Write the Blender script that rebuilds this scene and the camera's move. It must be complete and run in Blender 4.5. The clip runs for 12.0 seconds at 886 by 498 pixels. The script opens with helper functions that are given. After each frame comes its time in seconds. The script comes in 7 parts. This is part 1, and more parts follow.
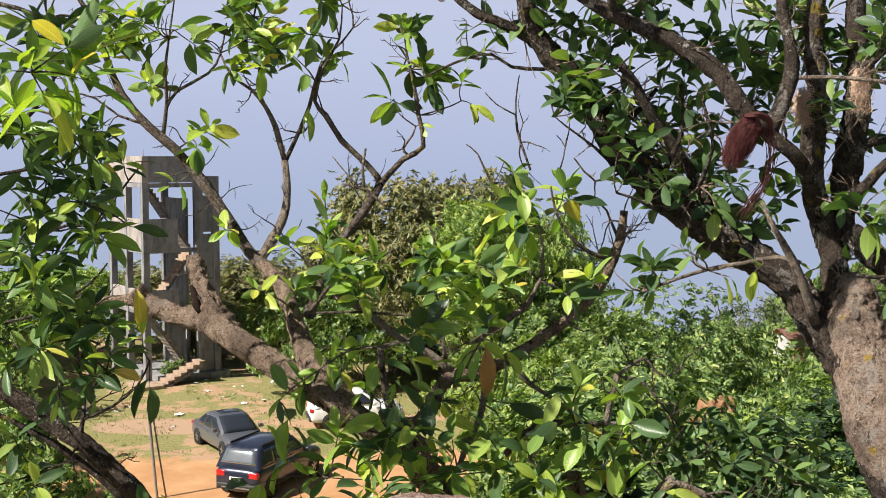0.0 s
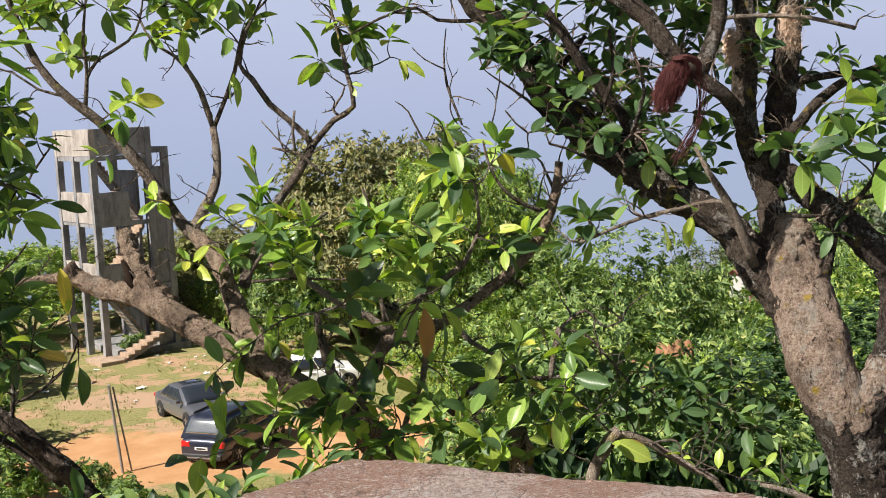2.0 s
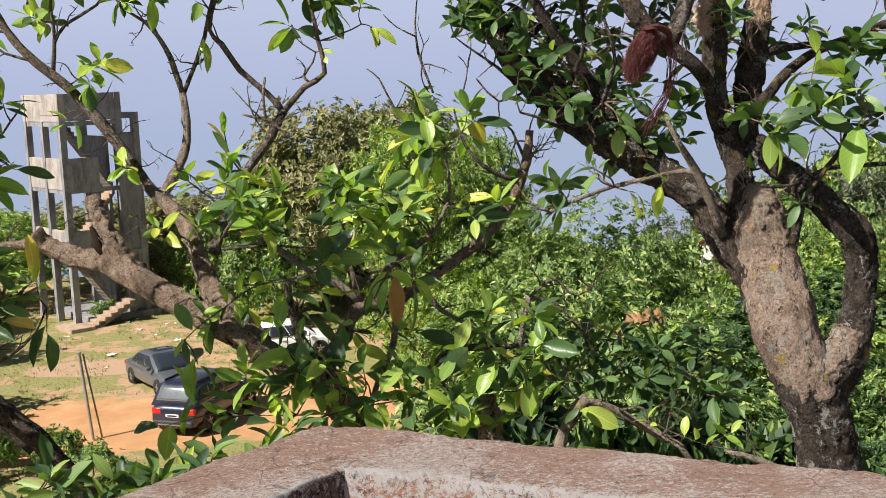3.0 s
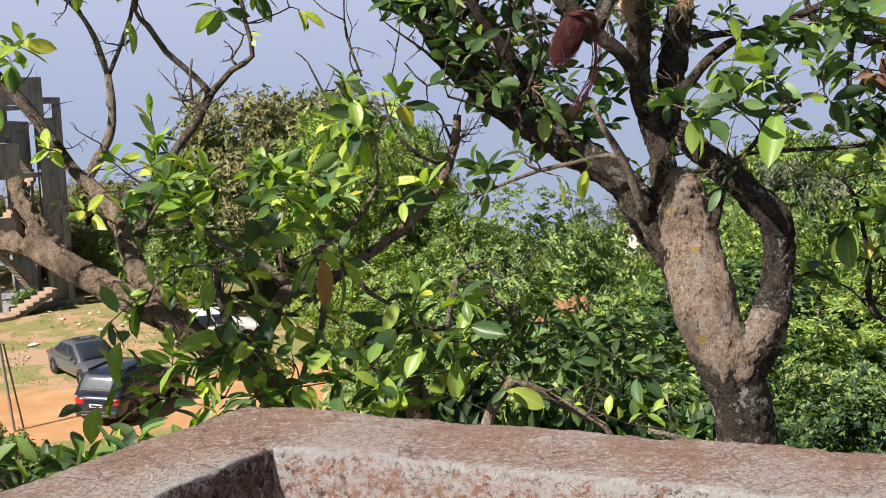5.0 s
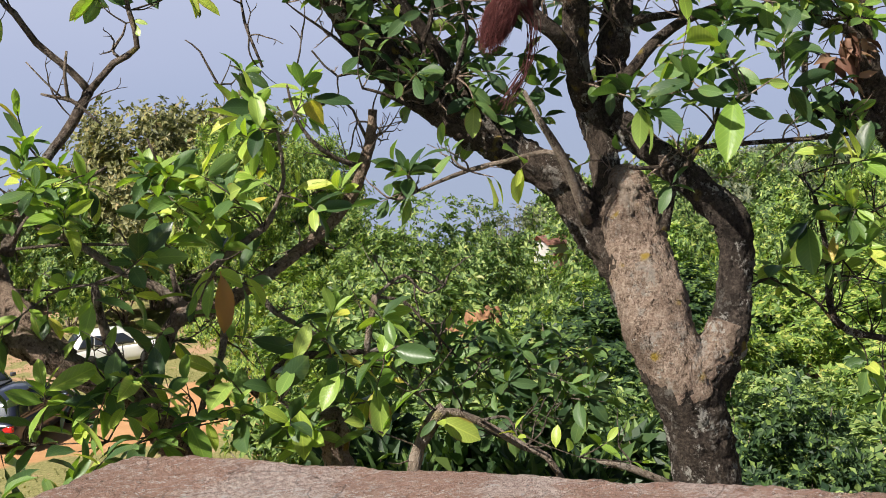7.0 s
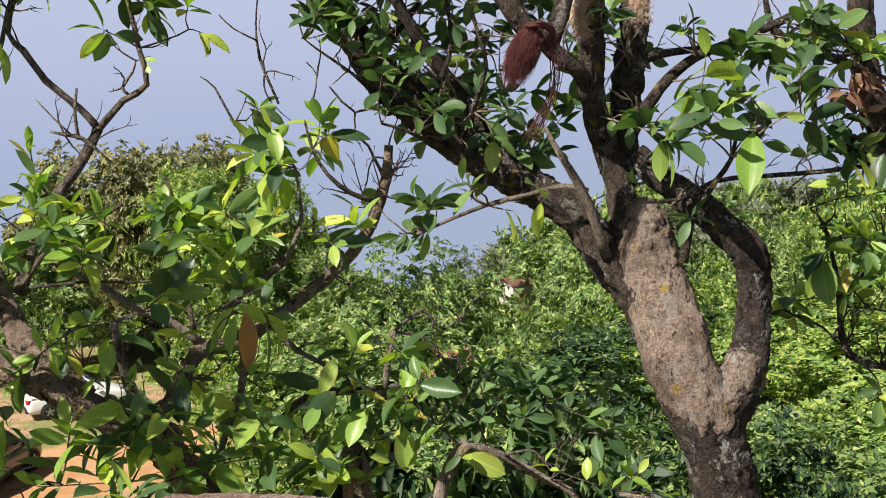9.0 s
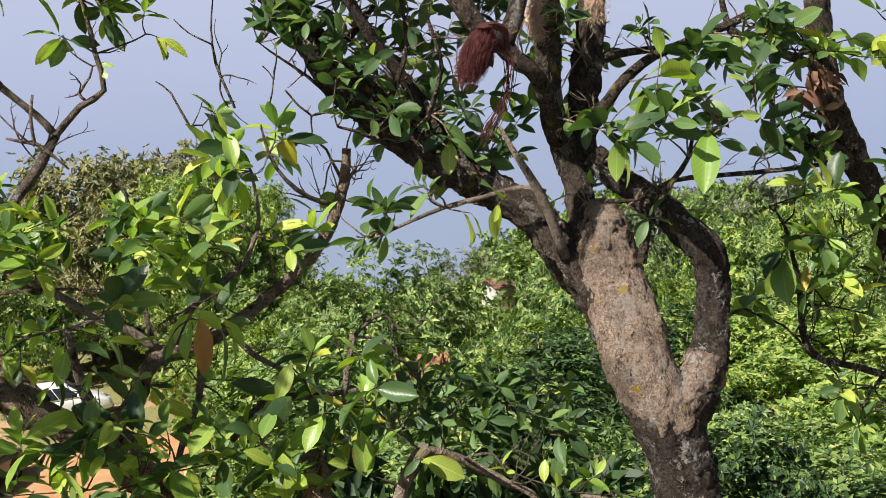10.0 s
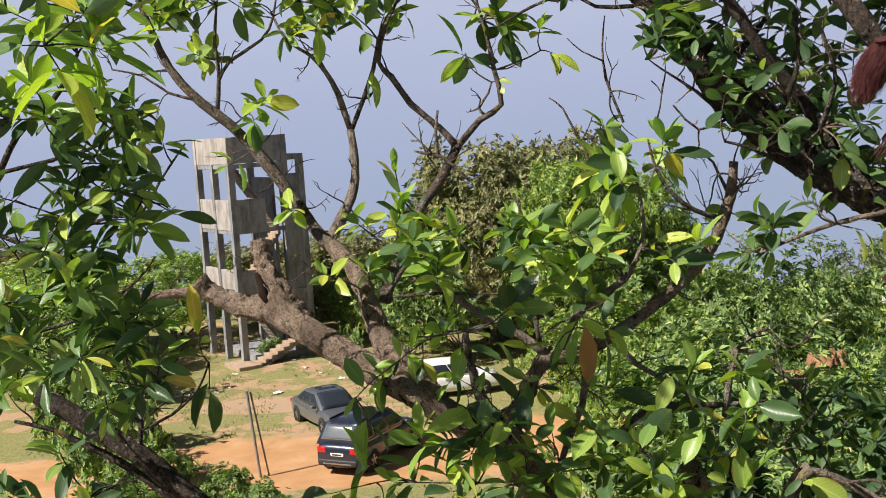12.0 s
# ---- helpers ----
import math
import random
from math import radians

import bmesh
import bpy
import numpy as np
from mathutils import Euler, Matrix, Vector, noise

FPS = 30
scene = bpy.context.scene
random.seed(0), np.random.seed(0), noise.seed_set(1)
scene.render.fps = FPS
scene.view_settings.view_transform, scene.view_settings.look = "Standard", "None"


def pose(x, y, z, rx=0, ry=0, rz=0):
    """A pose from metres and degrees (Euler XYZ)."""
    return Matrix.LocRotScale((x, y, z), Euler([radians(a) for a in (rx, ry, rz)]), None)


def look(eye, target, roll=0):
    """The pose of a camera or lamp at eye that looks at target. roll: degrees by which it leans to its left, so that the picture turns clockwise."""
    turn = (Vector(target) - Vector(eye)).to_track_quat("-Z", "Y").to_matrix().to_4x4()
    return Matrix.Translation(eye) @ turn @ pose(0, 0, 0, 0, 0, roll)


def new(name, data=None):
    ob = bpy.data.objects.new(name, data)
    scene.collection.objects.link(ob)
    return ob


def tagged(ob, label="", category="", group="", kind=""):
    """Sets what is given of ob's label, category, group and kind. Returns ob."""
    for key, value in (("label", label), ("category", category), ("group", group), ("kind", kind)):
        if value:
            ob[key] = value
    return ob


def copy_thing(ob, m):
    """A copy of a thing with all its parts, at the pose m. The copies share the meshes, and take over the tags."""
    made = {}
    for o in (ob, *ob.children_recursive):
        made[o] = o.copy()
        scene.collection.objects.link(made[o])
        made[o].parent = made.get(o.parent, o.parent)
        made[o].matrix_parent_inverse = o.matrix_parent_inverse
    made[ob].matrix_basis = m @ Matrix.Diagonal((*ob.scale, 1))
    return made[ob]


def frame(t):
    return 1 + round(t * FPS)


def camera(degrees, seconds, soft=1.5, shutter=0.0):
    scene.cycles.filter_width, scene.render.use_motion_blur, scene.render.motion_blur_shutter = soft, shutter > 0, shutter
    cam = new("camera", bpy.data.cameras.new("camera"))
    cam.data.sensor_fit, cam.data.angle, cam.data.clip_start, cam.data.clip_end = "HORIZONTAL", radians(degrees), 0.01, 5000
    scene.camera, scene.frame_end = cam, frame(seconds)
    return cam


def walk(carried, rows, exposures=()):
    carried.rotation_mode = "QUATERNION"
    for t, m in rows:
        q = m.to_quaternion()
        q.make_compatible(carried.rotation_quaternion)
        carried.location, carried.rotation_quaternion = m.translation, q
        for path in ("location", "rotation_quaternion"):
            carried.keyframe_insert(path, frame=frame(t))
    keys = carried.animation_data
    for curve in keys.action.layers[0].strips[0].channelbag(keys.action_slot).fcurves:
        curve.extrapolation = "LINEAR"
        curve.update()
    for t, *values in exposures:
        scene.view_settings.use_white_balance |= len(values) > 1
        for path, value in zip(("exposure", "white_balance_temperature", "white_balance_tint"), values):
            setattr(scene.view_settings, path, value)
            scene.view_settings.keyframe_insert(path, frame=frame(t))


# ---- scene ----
cam = camera(41.3, 12.0, soft=0.7)
# seconds, place in metres, turn in degrees
ROWS = [
    (0.0, -0.065, -0.409, 2.398, 85.5, 0.0, 0.0),
    (0.5, -0.055, -0.437, 2.408, 86.09, 0.83, 1.9),
    (1.0, -0.029, -0.331, 2.406, 85.81, 1.88, 2.51),
    (1.5, 0.037, -0.294, 2.403, 84.74, 2.73, 0.41),
    (2.0, 0.069, -0.292, 2.394, 83.38, 2.76, -2.28),
    (2.5, 0.083, -0.297, 2.396, 81.85, 2.55, -3.44),
    (4.5, 0.063, -0.335, 2.379, 81.67, 1.71, -3.72),
    (5.0, 0.075, -0.351, 2.367, 81.13, 1.71, -7.03),
    (5.5, 0.091, -0.348, 2.355, 81.1, 1.92, -8.4),
    (6.0, 0.097, -0.348, 2.354, 81.24, 2.07, -8.88),
    (6.5, 0.167, 0.316, 2.294, 81.28, 2.23, -10.35),
    (8.5, -0.205, 0.477, 2.227, 83.05, 2.15, -13.81),
    (9.0, -0.189, 0.469, 2.227, 83.51, 2.43, -13.93),
    (9.5, -0.138, 0.441, 2.221, 83.61, 2.63, -14.48),
    (10.0, -0.055, 0.46, 2.216, 83.63, 3.04, -14.7),
    (10.5, 0.039, 0.511, 2.212, 83.38, 3.77, -10.85),
    (11.0, 0.06, 0.42, 2.356, 82.36, 4.24, -6.25),
    (11.5, 0.047, 0.276, 2.387, 83.12, 4.45, -0.03),
    (12.0, -0.051, 0.311, 2.37, 83.94, 3.77, 4.05),
]
walk(cam, [(t, pose(x, y, z, rx, ry, rz)) for t, x, y, z, rx, ry, rz in ROWS], exposures=[(0.0, 0.70), (4.5, 0.70), (8.5, 0.65), (11.0, 0.67), (12.0, 0.57)])

# ---- light: a high sun from the left and behind, hazy sky ----
SUN_EL, SUN_AZ = 46.0, 240.0            # height, and bearing clockwise from +y
world = bpy.data.worlds.new("sky")
scene.world = world
world.use_nodes = True
wt = world.node_tree
sky = wt.nodes.new("ShaderNodeTexSky")
sky.sky_type, sky.sun_disc = "NISHITA", False
sky.sun_elevation, sky.sun_rotation = radians(SUN_EL), radians(SUN_AZ)
sky.air_density, sky.dust_density, sky.altitude = 1.0, 2.5, 600.0
wt.links.new(sky.outputs[0], wt.nodes["Background"].inputs[0])
wt.nodes["Background"].inputs[1].default_value = 0.027
sun = new("sun", bpy.data.lights.new("sun", "SUN"))
sun.data.energy, sun.data.angle, sun.data.color = 5.0, radians(0.6), (1.0, 0.94, 0.84)
az, el = radians(SUN_AZ), radians(SUN_EL)
to_sun = Vector((math.sin(az) * math.cos(el), math.cos(az) * math.cos(el), math.sin(el)))
sun.matrix_world = look((0, 0, 60), Vector((0, 0, 60)) - to_sun)


# ---- materials ----
class Nodes:
    """A small builder for one node material."""

    def __init__(self, name, rough=0.6, metal=0.0, spec=0.5):
        self.m = bpy.data.materials.new(name)
        self.m.use_nodes = True
        self.t = self.m.node_tree
        self.b = self.t.nodes["Principled BSDF"]
        self.b.inputs["Roughness"].default_value = rough
        self.b.inputs["Metallic"].default_value = metal
        self.b.inputs["Specular IOR Level"].default_value = spec

    def node(self, kind, **values):
        n = self.t.nodes.new(kind)
        for k, v in values.items():
            n.inputs[k].default_value = v
        return n

    def link(self, a, b):
        self.t.links.new(a, b)

    def coord(self, which="Object"):
        return self.t.nodes.new("ShaderNodeTexCoord").outputs[which]

    def noise(self, scale, detail=4.0, rough=0.6, vec=None, stretch=None):
        n = self.node("ShaderNodeTexNoise", Scale=scale, Detail=detail, Roughness=rough)
        vec = vec or self.coord()
        if stretch:
            mp = self.node("ShaderNodeMapping", Scale=stretch)
            self.link(vec, mp.inputs["Vector"])
            vec = mp.outputs[0]
        self.link(vec, n.inputs["Vector"])
        return n.outputs["Fac"]

    def ramp(self, fac, stops):
        r = self.node("ShaderNodeValToRGB")
        e = r.color_ramp.elements
        while len(e) < len(stops):
            e.new(0.5)
        for el_, (p, c) in zip(e, stops):
            el_.position = p
            el_.color = (*c, 1) if len(c) == 3 else c
        self.link(fac, r.inputs["Fac"])
        return r.outputs["Color"]

    def mix(self, fac, a, b, blend="MIX"):
        n = self.t.nodes.new("ShaderNodeMix")
        n.data_type, n.blend_type = "RGBA", blend
        for src, sock in ((fac, n.inputs[0]), (a, n.inputs[6]), (b, n.inputs[7])):
            if hasattr(src, "is_output"):
                self.link(src, sock)
            elif isinstance(src, tuple):
                sock.default_value = (*src, 1)
            else:
                sock.default_value = src
        return n.outputs[2]

    def math(self, op, a, b=0.0):
        n = self.t.nodes.new("ShaderNodeMath")
        n.operation = op
        for src, sock in ((a, n.inputs[0]), (b, n.inputs[1])):
            if hasattr(src, "is_output"):
                self.link(src, sock)
            else:
                sock.default_value = src
        return n.outputs[0]

    def smooth(self, v, lo, hi):
        n = self.node("ShaderNodeMapRange", **{"From Min": lo, "From Max": hi})
        n.interpolation_type = "SMOOTHSTEP"
        self.link(v, n.inputs["Value"])
        return n.outputs["Result"]

    def color(self, c):
        if isinstance(c, tuple):
            self.b.inputs["Base Color"].default_value = (*c, 1)
        else:
            self.link(c, self.b.inputs["Base Color"])
        return self

    def bump(self, height, strength=0.4, dist=0.02):
        n = self.node("ShaderNodeBump", Strength=strength, Distance=dist)
        self.link(height, n.inputs["Height"])
        self.link(n.outputs[0], self.b.inputs["Normal"])
        return self

    def chance(self):
        """A number of its own for each single piece and for each island of a joined mesh."""
        a = self.t.nodes.new("ShaderNodeObjectInfo").outputs["Random"]
        b = self.t.nodes.new("ShaderNodeNewGeometry").outputs["Random Per Island"]
        return self.math("FRACT", self.math("ADD", a, b))


def leaf_material(name, stops, glow=0.35, rough=0.37, veins=True, spot=0.25, spec=0.5):
    n = Nodes(name, rough, 0.0, spec)
    r = n.chance()
    col = n.ramp(r, stops)
    blotch = n.noise(9.0, 3.0)
    col = n.mix(n.math("MULTIPLY", n.smooth(blotch, 0.5, 0.75), spot), col, (0.20, 0.25, 0.03))
    if veins:
        uv = n.coord("UV")
        sep = n.node("ShaderNodeSeparateXYZ")
        n.link(uv, sep.inputs[0])
        off = n.math("ABSOLUTE", n.math("SUBTRACT", sep.outputs[0], 0.5))
        rib = n.math("SUBTRACT", 1.0, n.smooth(off, 0.010, 0.045))
        side = n.math("SINE", n.math("MULTIPLY", n.math("SUBTRACT", sep.outputs[1], n.math("MULTIPLY", off, 0.55)), 62.0))
        side = n.smooth(side, 0.72, 1.0)
        vein = n.math("MAXIMUM", rib, n.math("MULTIPLY", side, 0.5))
        col = n.mix(n.math("MULTIPLY", vein, 0.34), col, n.mix(1.0, col, (2.1, 1.8, 2.0), "MULTIPLY"))
        # browned margins and bitten spots on some of the leaves
        rim_ = n.math("MULTIPLY", n.smooth(n.math("ADD", off, n.math("MULTIPLY", blotch, 0.22)), 0.50, 0.60), n.smooth(r, 0.72, 0.8))
        col = n.mix(n.math("MULTIPLY", rim_, 0.8), col, (0.30, 0.16, 0.05))
        n.bump(n.math("ADD", n.math("MULTIPLY", side, -0.6), n.math("MULTIPLY", blotch, 0.5)), 0.25, 0.01)
    n.color(col)
    tr = n.t.nodes.new("ShaderNodeBsdfTranslucent")
    n.link(n.mix(1.0, col, (1.5, 1.7, 0.5), "MULTIPLY"), tr.inputs["Color"])
    mx = n.t.nodes.new("ShaderNodeMixShader")
    mx.inputs[0].default_value = glow
    n.link(n.b.outputs[0], mx.inputs[1])
    n.link(tr.outputs[0], mx.inputs[2])
    n.link(mx.outputs[0], n.t.nodes["Material Output"].inputs["Surface"])
    return n.m


LEAF = leaf_material("tree leaf", [(0.0, (0.036, 0.070, 0.030)), (0.30, (0.085, 0.158, 0.054)), (0.58, (0.185, 0.300, 0.074)),
                                   (0.82, (0.310, 0.440, 0.092)), (0.985, (0.485, 0.550, 0.107)), (1.0, (0.571, 0.389, 0.125))], 0.30)
LEAF_SMALL = leaf_material("small dark tree leaf", [(0.0, (0.034, 0.069, 0.032)), (0.5, (0.075, 0.138, 0.054)), (0.85, (0.144, 0.241, 0.079)), (1.0, (0.337, 0.440, 0.104))], 0.27, 0.42, True, 0.25, 0.32)
LEAF_YOUNG = leaf_material("young leaf", [(0.0, (0.160, 0.290, 0.052)), (0.5, (0.270, 0.410, 0.068)), (0.88, (0.430, 0.530, 0.090)), (1.0, (0.601, 0.470, 0.084))], 0.34)
LEAF_DRY = leaf_material("dry leaf", [(0.0, (0.36, 0.17, 0.05)), (1.0, (0.58, 0.30, 0.09))], 0.25, 0.6, False, 0.1)
LEAF_DEAD = leaf_material("withered red brown leaf", [(0.0, (0.055, 0.025, 0.017)), (0.6, (0.15, 0.065, 0.04)), (1.0, (0.28, 0.17, 0.11))], 0.12, 0.75, False, 0.0)
BUSH = leaf_material("bush leaf", [(0.0, (0.040, 0.076, 0.034)), (0.35, (0.122, 0.200, 0.066)), (0.7, (0.235, 0.330, 0.112)), (0.96, (0.400, 0.470, 0.155)), (1.0, (0.493, 0.470, 0.190))], 0.28, 0.5, False, 0.15, 0.35)
# dark leaf colour that also holds the shade under the trees
BUSH_DARK = leaf_material("dark bush leaf with tree shade in it", [(0.0, (0.018, 0.038, 0.022)), (0.5, (0.044, 0.084, 0.036)), (0.85, (0.095, 0.165, 0.050)), (1.0, (0.233, 0.322, 0.085))], 0.2, 0.45, False, 0.1, 0.3)
BUSH_LIGHT = leaf_material("light bush leaf", [(0.0, (0.046, 0.095, 0.035)), (0.40, (0.176, 0.285, 0.065)), (0.82, (0.363, 0.455, 0.103)), (1.0, (0.517, 0.510, 0.162))], 0.30, 0.5, False, 0.15)
# grey leaf; on the far bushes it carries the haze in its colour
BUSH_GREY = leaf_material("grey far leaf with haze tone", [(0.0, (0.058, 0.085, 0.059)), (0.5, (0.145, 0.175, 0.112)), (1.0, (0.272, 0.280, 0.182))], 0.24, 0.55, False, 0.15)
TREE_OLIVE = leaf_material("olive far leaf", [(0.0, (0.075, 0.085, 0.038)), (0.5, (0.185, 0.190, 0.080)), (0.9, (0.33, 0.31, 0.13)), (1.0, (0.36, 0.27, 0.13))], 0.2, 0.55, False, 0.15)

GRASS = leaf_material("dry grass blade", [(0.0, (0.17, 0.19, 0.065)), (0.5, (0.25, 0.25, 0.10)), (1.0, (0.37, 0.33, 0.16))], 0.2, 0.7, False, 0.1)


def bark_material(name, dark, mid, light, lichen, grey=0.5, pale=0.0):
    """Cracked bark: small plates between dark fissures, grey crusts, mustard spots; pale: share of white crust."""
    n = Nodes(name, 0.9, 0.0, 0.2)
    c = n.coord()
    warp = n.node("ShaderNodeTexNoise", Scale=14.0, Detail=3.0)
    n.link(c, warp.inputs["Vector"])
    p = n.mix(0.05, c, warp.outputs["Color"], "ADD")
    fine = n.noise(70.0, 7.0, 0.7, c)
    patch = n.noise(7.0, 6.0, 0.68, c)
    mp = n.node("ShaderNodeMapping", Scale=(1.0, 1.0, 0.55))
    n.link(p, mp.inputs["Vector"])
    plate = n.node("ShaderNodeTexVoronoi", Scale=75.0)
    plate.feature = "DISTANCE_TO_EDGE"
    n.link(mp.outputs[0], plate.inputs["Vector"])
    seam = n.math("MULTIPLY", n.smooth(plate.outputs["Distance"], 0.13, 0.02), n.smooth(n.noise(10.0, 4.0, 0.6, c), 0.42, 0.58))
    crack = n.noise(20.0, 7.0, 0.75, p, (1.0, 1.0, 0.45))
    mixed = n.math("ADD", n.math("MULTIPLY", fine, 0.6), n.math("MULTIPLY", n.noise(24.0, 6.0, 0.7, c), 0.4))
    col = n.ramp(mixed, [(0.36, dark), (0.48, mid), (0.64, light)])
    col = n.mix(n.math("MULTIPLY", n.smooth(n.math("ADD", patch, n.math("MULTIPLY", fine, 0.3)), 0.70, 0.80), grey), col, (0.36, 0.34, 0.31))
    col = n.mix(n.math("MULTIPLY", n.smooth(n.noise(2.6, 6.0, 0.66, c), 0.52, 0.60), 0.45), col, tuple(v * 0.8 for v in dark))
    if pale:
        crust = n.smooth(n.math("ADD", n.noise(8.0, 5.0, 0.7, c), n.math("MULTIPLY", fine, 0.35)), 0.80 - 0.16 * pale, 0.86 - 0.16 * pale)
        col = n.mix(n.math("MULTIPLY", crust, 0.85), col, (0.50, 0.48, 0.44))
    vor = n.node("ShaderNodeTexVoronoi", Scale=9.0)
    n.link(c, vor.inputs["Vector"])
    spot = n.math("MULTIPLY", n.smooth(n.noise(3.3, 3.0, 0.5, c), 0.56, 0.62), n.smooth(n.math("ADD", vor.outputs["Distance"], n.math("MULTIPLY", fine, 0.2)), 0.42, 0.30))
    col = n.mix(spot, col, lichen)
    col = n.mix(n.math("MULTIPLY", seam, 0.28), col, tuple(v * 0.5 for v in dark))
    col = n.mix(n.smooth(crack, 0.46, 0.35), col, tuple(v * 0.4 for v in dark))
    n.color(col)
    n.bump(n.math("ADD", n.math("ADD", n.math("MULTIPLY", fine, 0.7), n.math("MULTIPLY", crack, 1.3)), n.math("MULTIPLY", seam, -0.25)), 1.0, 0.035)
    return n.m


BARK = bark_material("grey brown bark", (0.028, 0.021, 0.017), (0.080, 0.060, 0.047), (0.185, 0.145, 0.115), (0.30, 0.22, 0.05), 0.55, 0.2)
BARK_RED = bark_material("reddish flaking bark", (0.12, 0.078, 0.058), (0.36, 0.26, 0.20), (0.60, 0.485, 0.40), (0.42, 0.29, 0.05), 0.6, 0.12)
BARK_MID = bark_material("grey tan bark", (0.055, 0.042, 0.034), (0.165, 0.125, 0.10), (0.33, 0.27, 0.225), (0.30, 0.25, 0.08), 0.5)
BARK_TAN = bark_material("tan flaking bark", (0.095, 0.063, 0.045), (0.28, 0.20, 0.148), (0.50, 0.385, 0.30), (0.33, 0.25, 0.07), 0.3)
# crusted old bark, darkened further to hold the shade on the forked tree
BARK_OLD_SHADED = bark_material("weathered bark with pale crusts, blackened for shade", (0.022, 0.017, 0.014), (0.070, 0.054, 0.045), (0.17, 0.135, 0.11), (0.34, 0.25, 0.06), 0.5, 0.42)
BARK_SCAR = bark_material("weathered pale cut wood", (0.16, 0.115, 0.085), (0.38, 0.30, 0.24), (0.56, 0.48, 0.41), (0.36, 0.30, 0.16), 0.5)
BARK_PALE = bark_material("pale twig bark", (0.15, 0.11, 0.085), (0.30, 0.235, 0.185), (0.44, 0.37, 0.31), (0.30, 0.27, 0.12))


def concrete_material(name, base, stain, scale=1.0):
    n = Nodes(name, 0.9, 0.0, 0.25)
    c = n.coord()
    a = n.noise(0.9 * scale, 5.0, 0.65, c)
    b = n.noise(14.0 * scale, 4.0, 0.6, c)
    drip = n.noise(1.6 * scale, 6.0, 0.7, c, (1.3, 1.3, 0.45))
    col = n.mix(n.smooth(a, 0.35, 0.7), base, tuple(v * 0.72 for v in base))
    col = n.mix(n.math("MULTIPLY", n.smooth(drip, 0.44, 0.64), 0.8), col, stain)
    col = n.mix(n.math("MULTIPLY", b, 0.35), col, tuple(min(1, v * 1.25) for v in base))
    n.color(col).bump(b, 0.35, 0.02)
    return n.m


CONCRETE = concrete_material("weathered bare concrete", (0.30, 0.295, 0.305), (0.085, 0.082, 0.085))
# unseen floor, its colour raised to bounce light onto the left parapet
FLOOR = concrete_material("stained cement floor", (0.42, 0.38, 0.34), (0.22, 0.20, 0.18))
# lighter, warmer concrete: sunlight put into the colour of the tower's left side
CONCRETE_SUNLIT = concrete_material("stained concrete, sunlit copy", (0.43, 0.385, 0.355), (0.17, 0.145, 0.13))
STEP = concrete_material("worn step concrete", (0.42, 0.31, 0.23), (0.24, 0.17, 0.13))


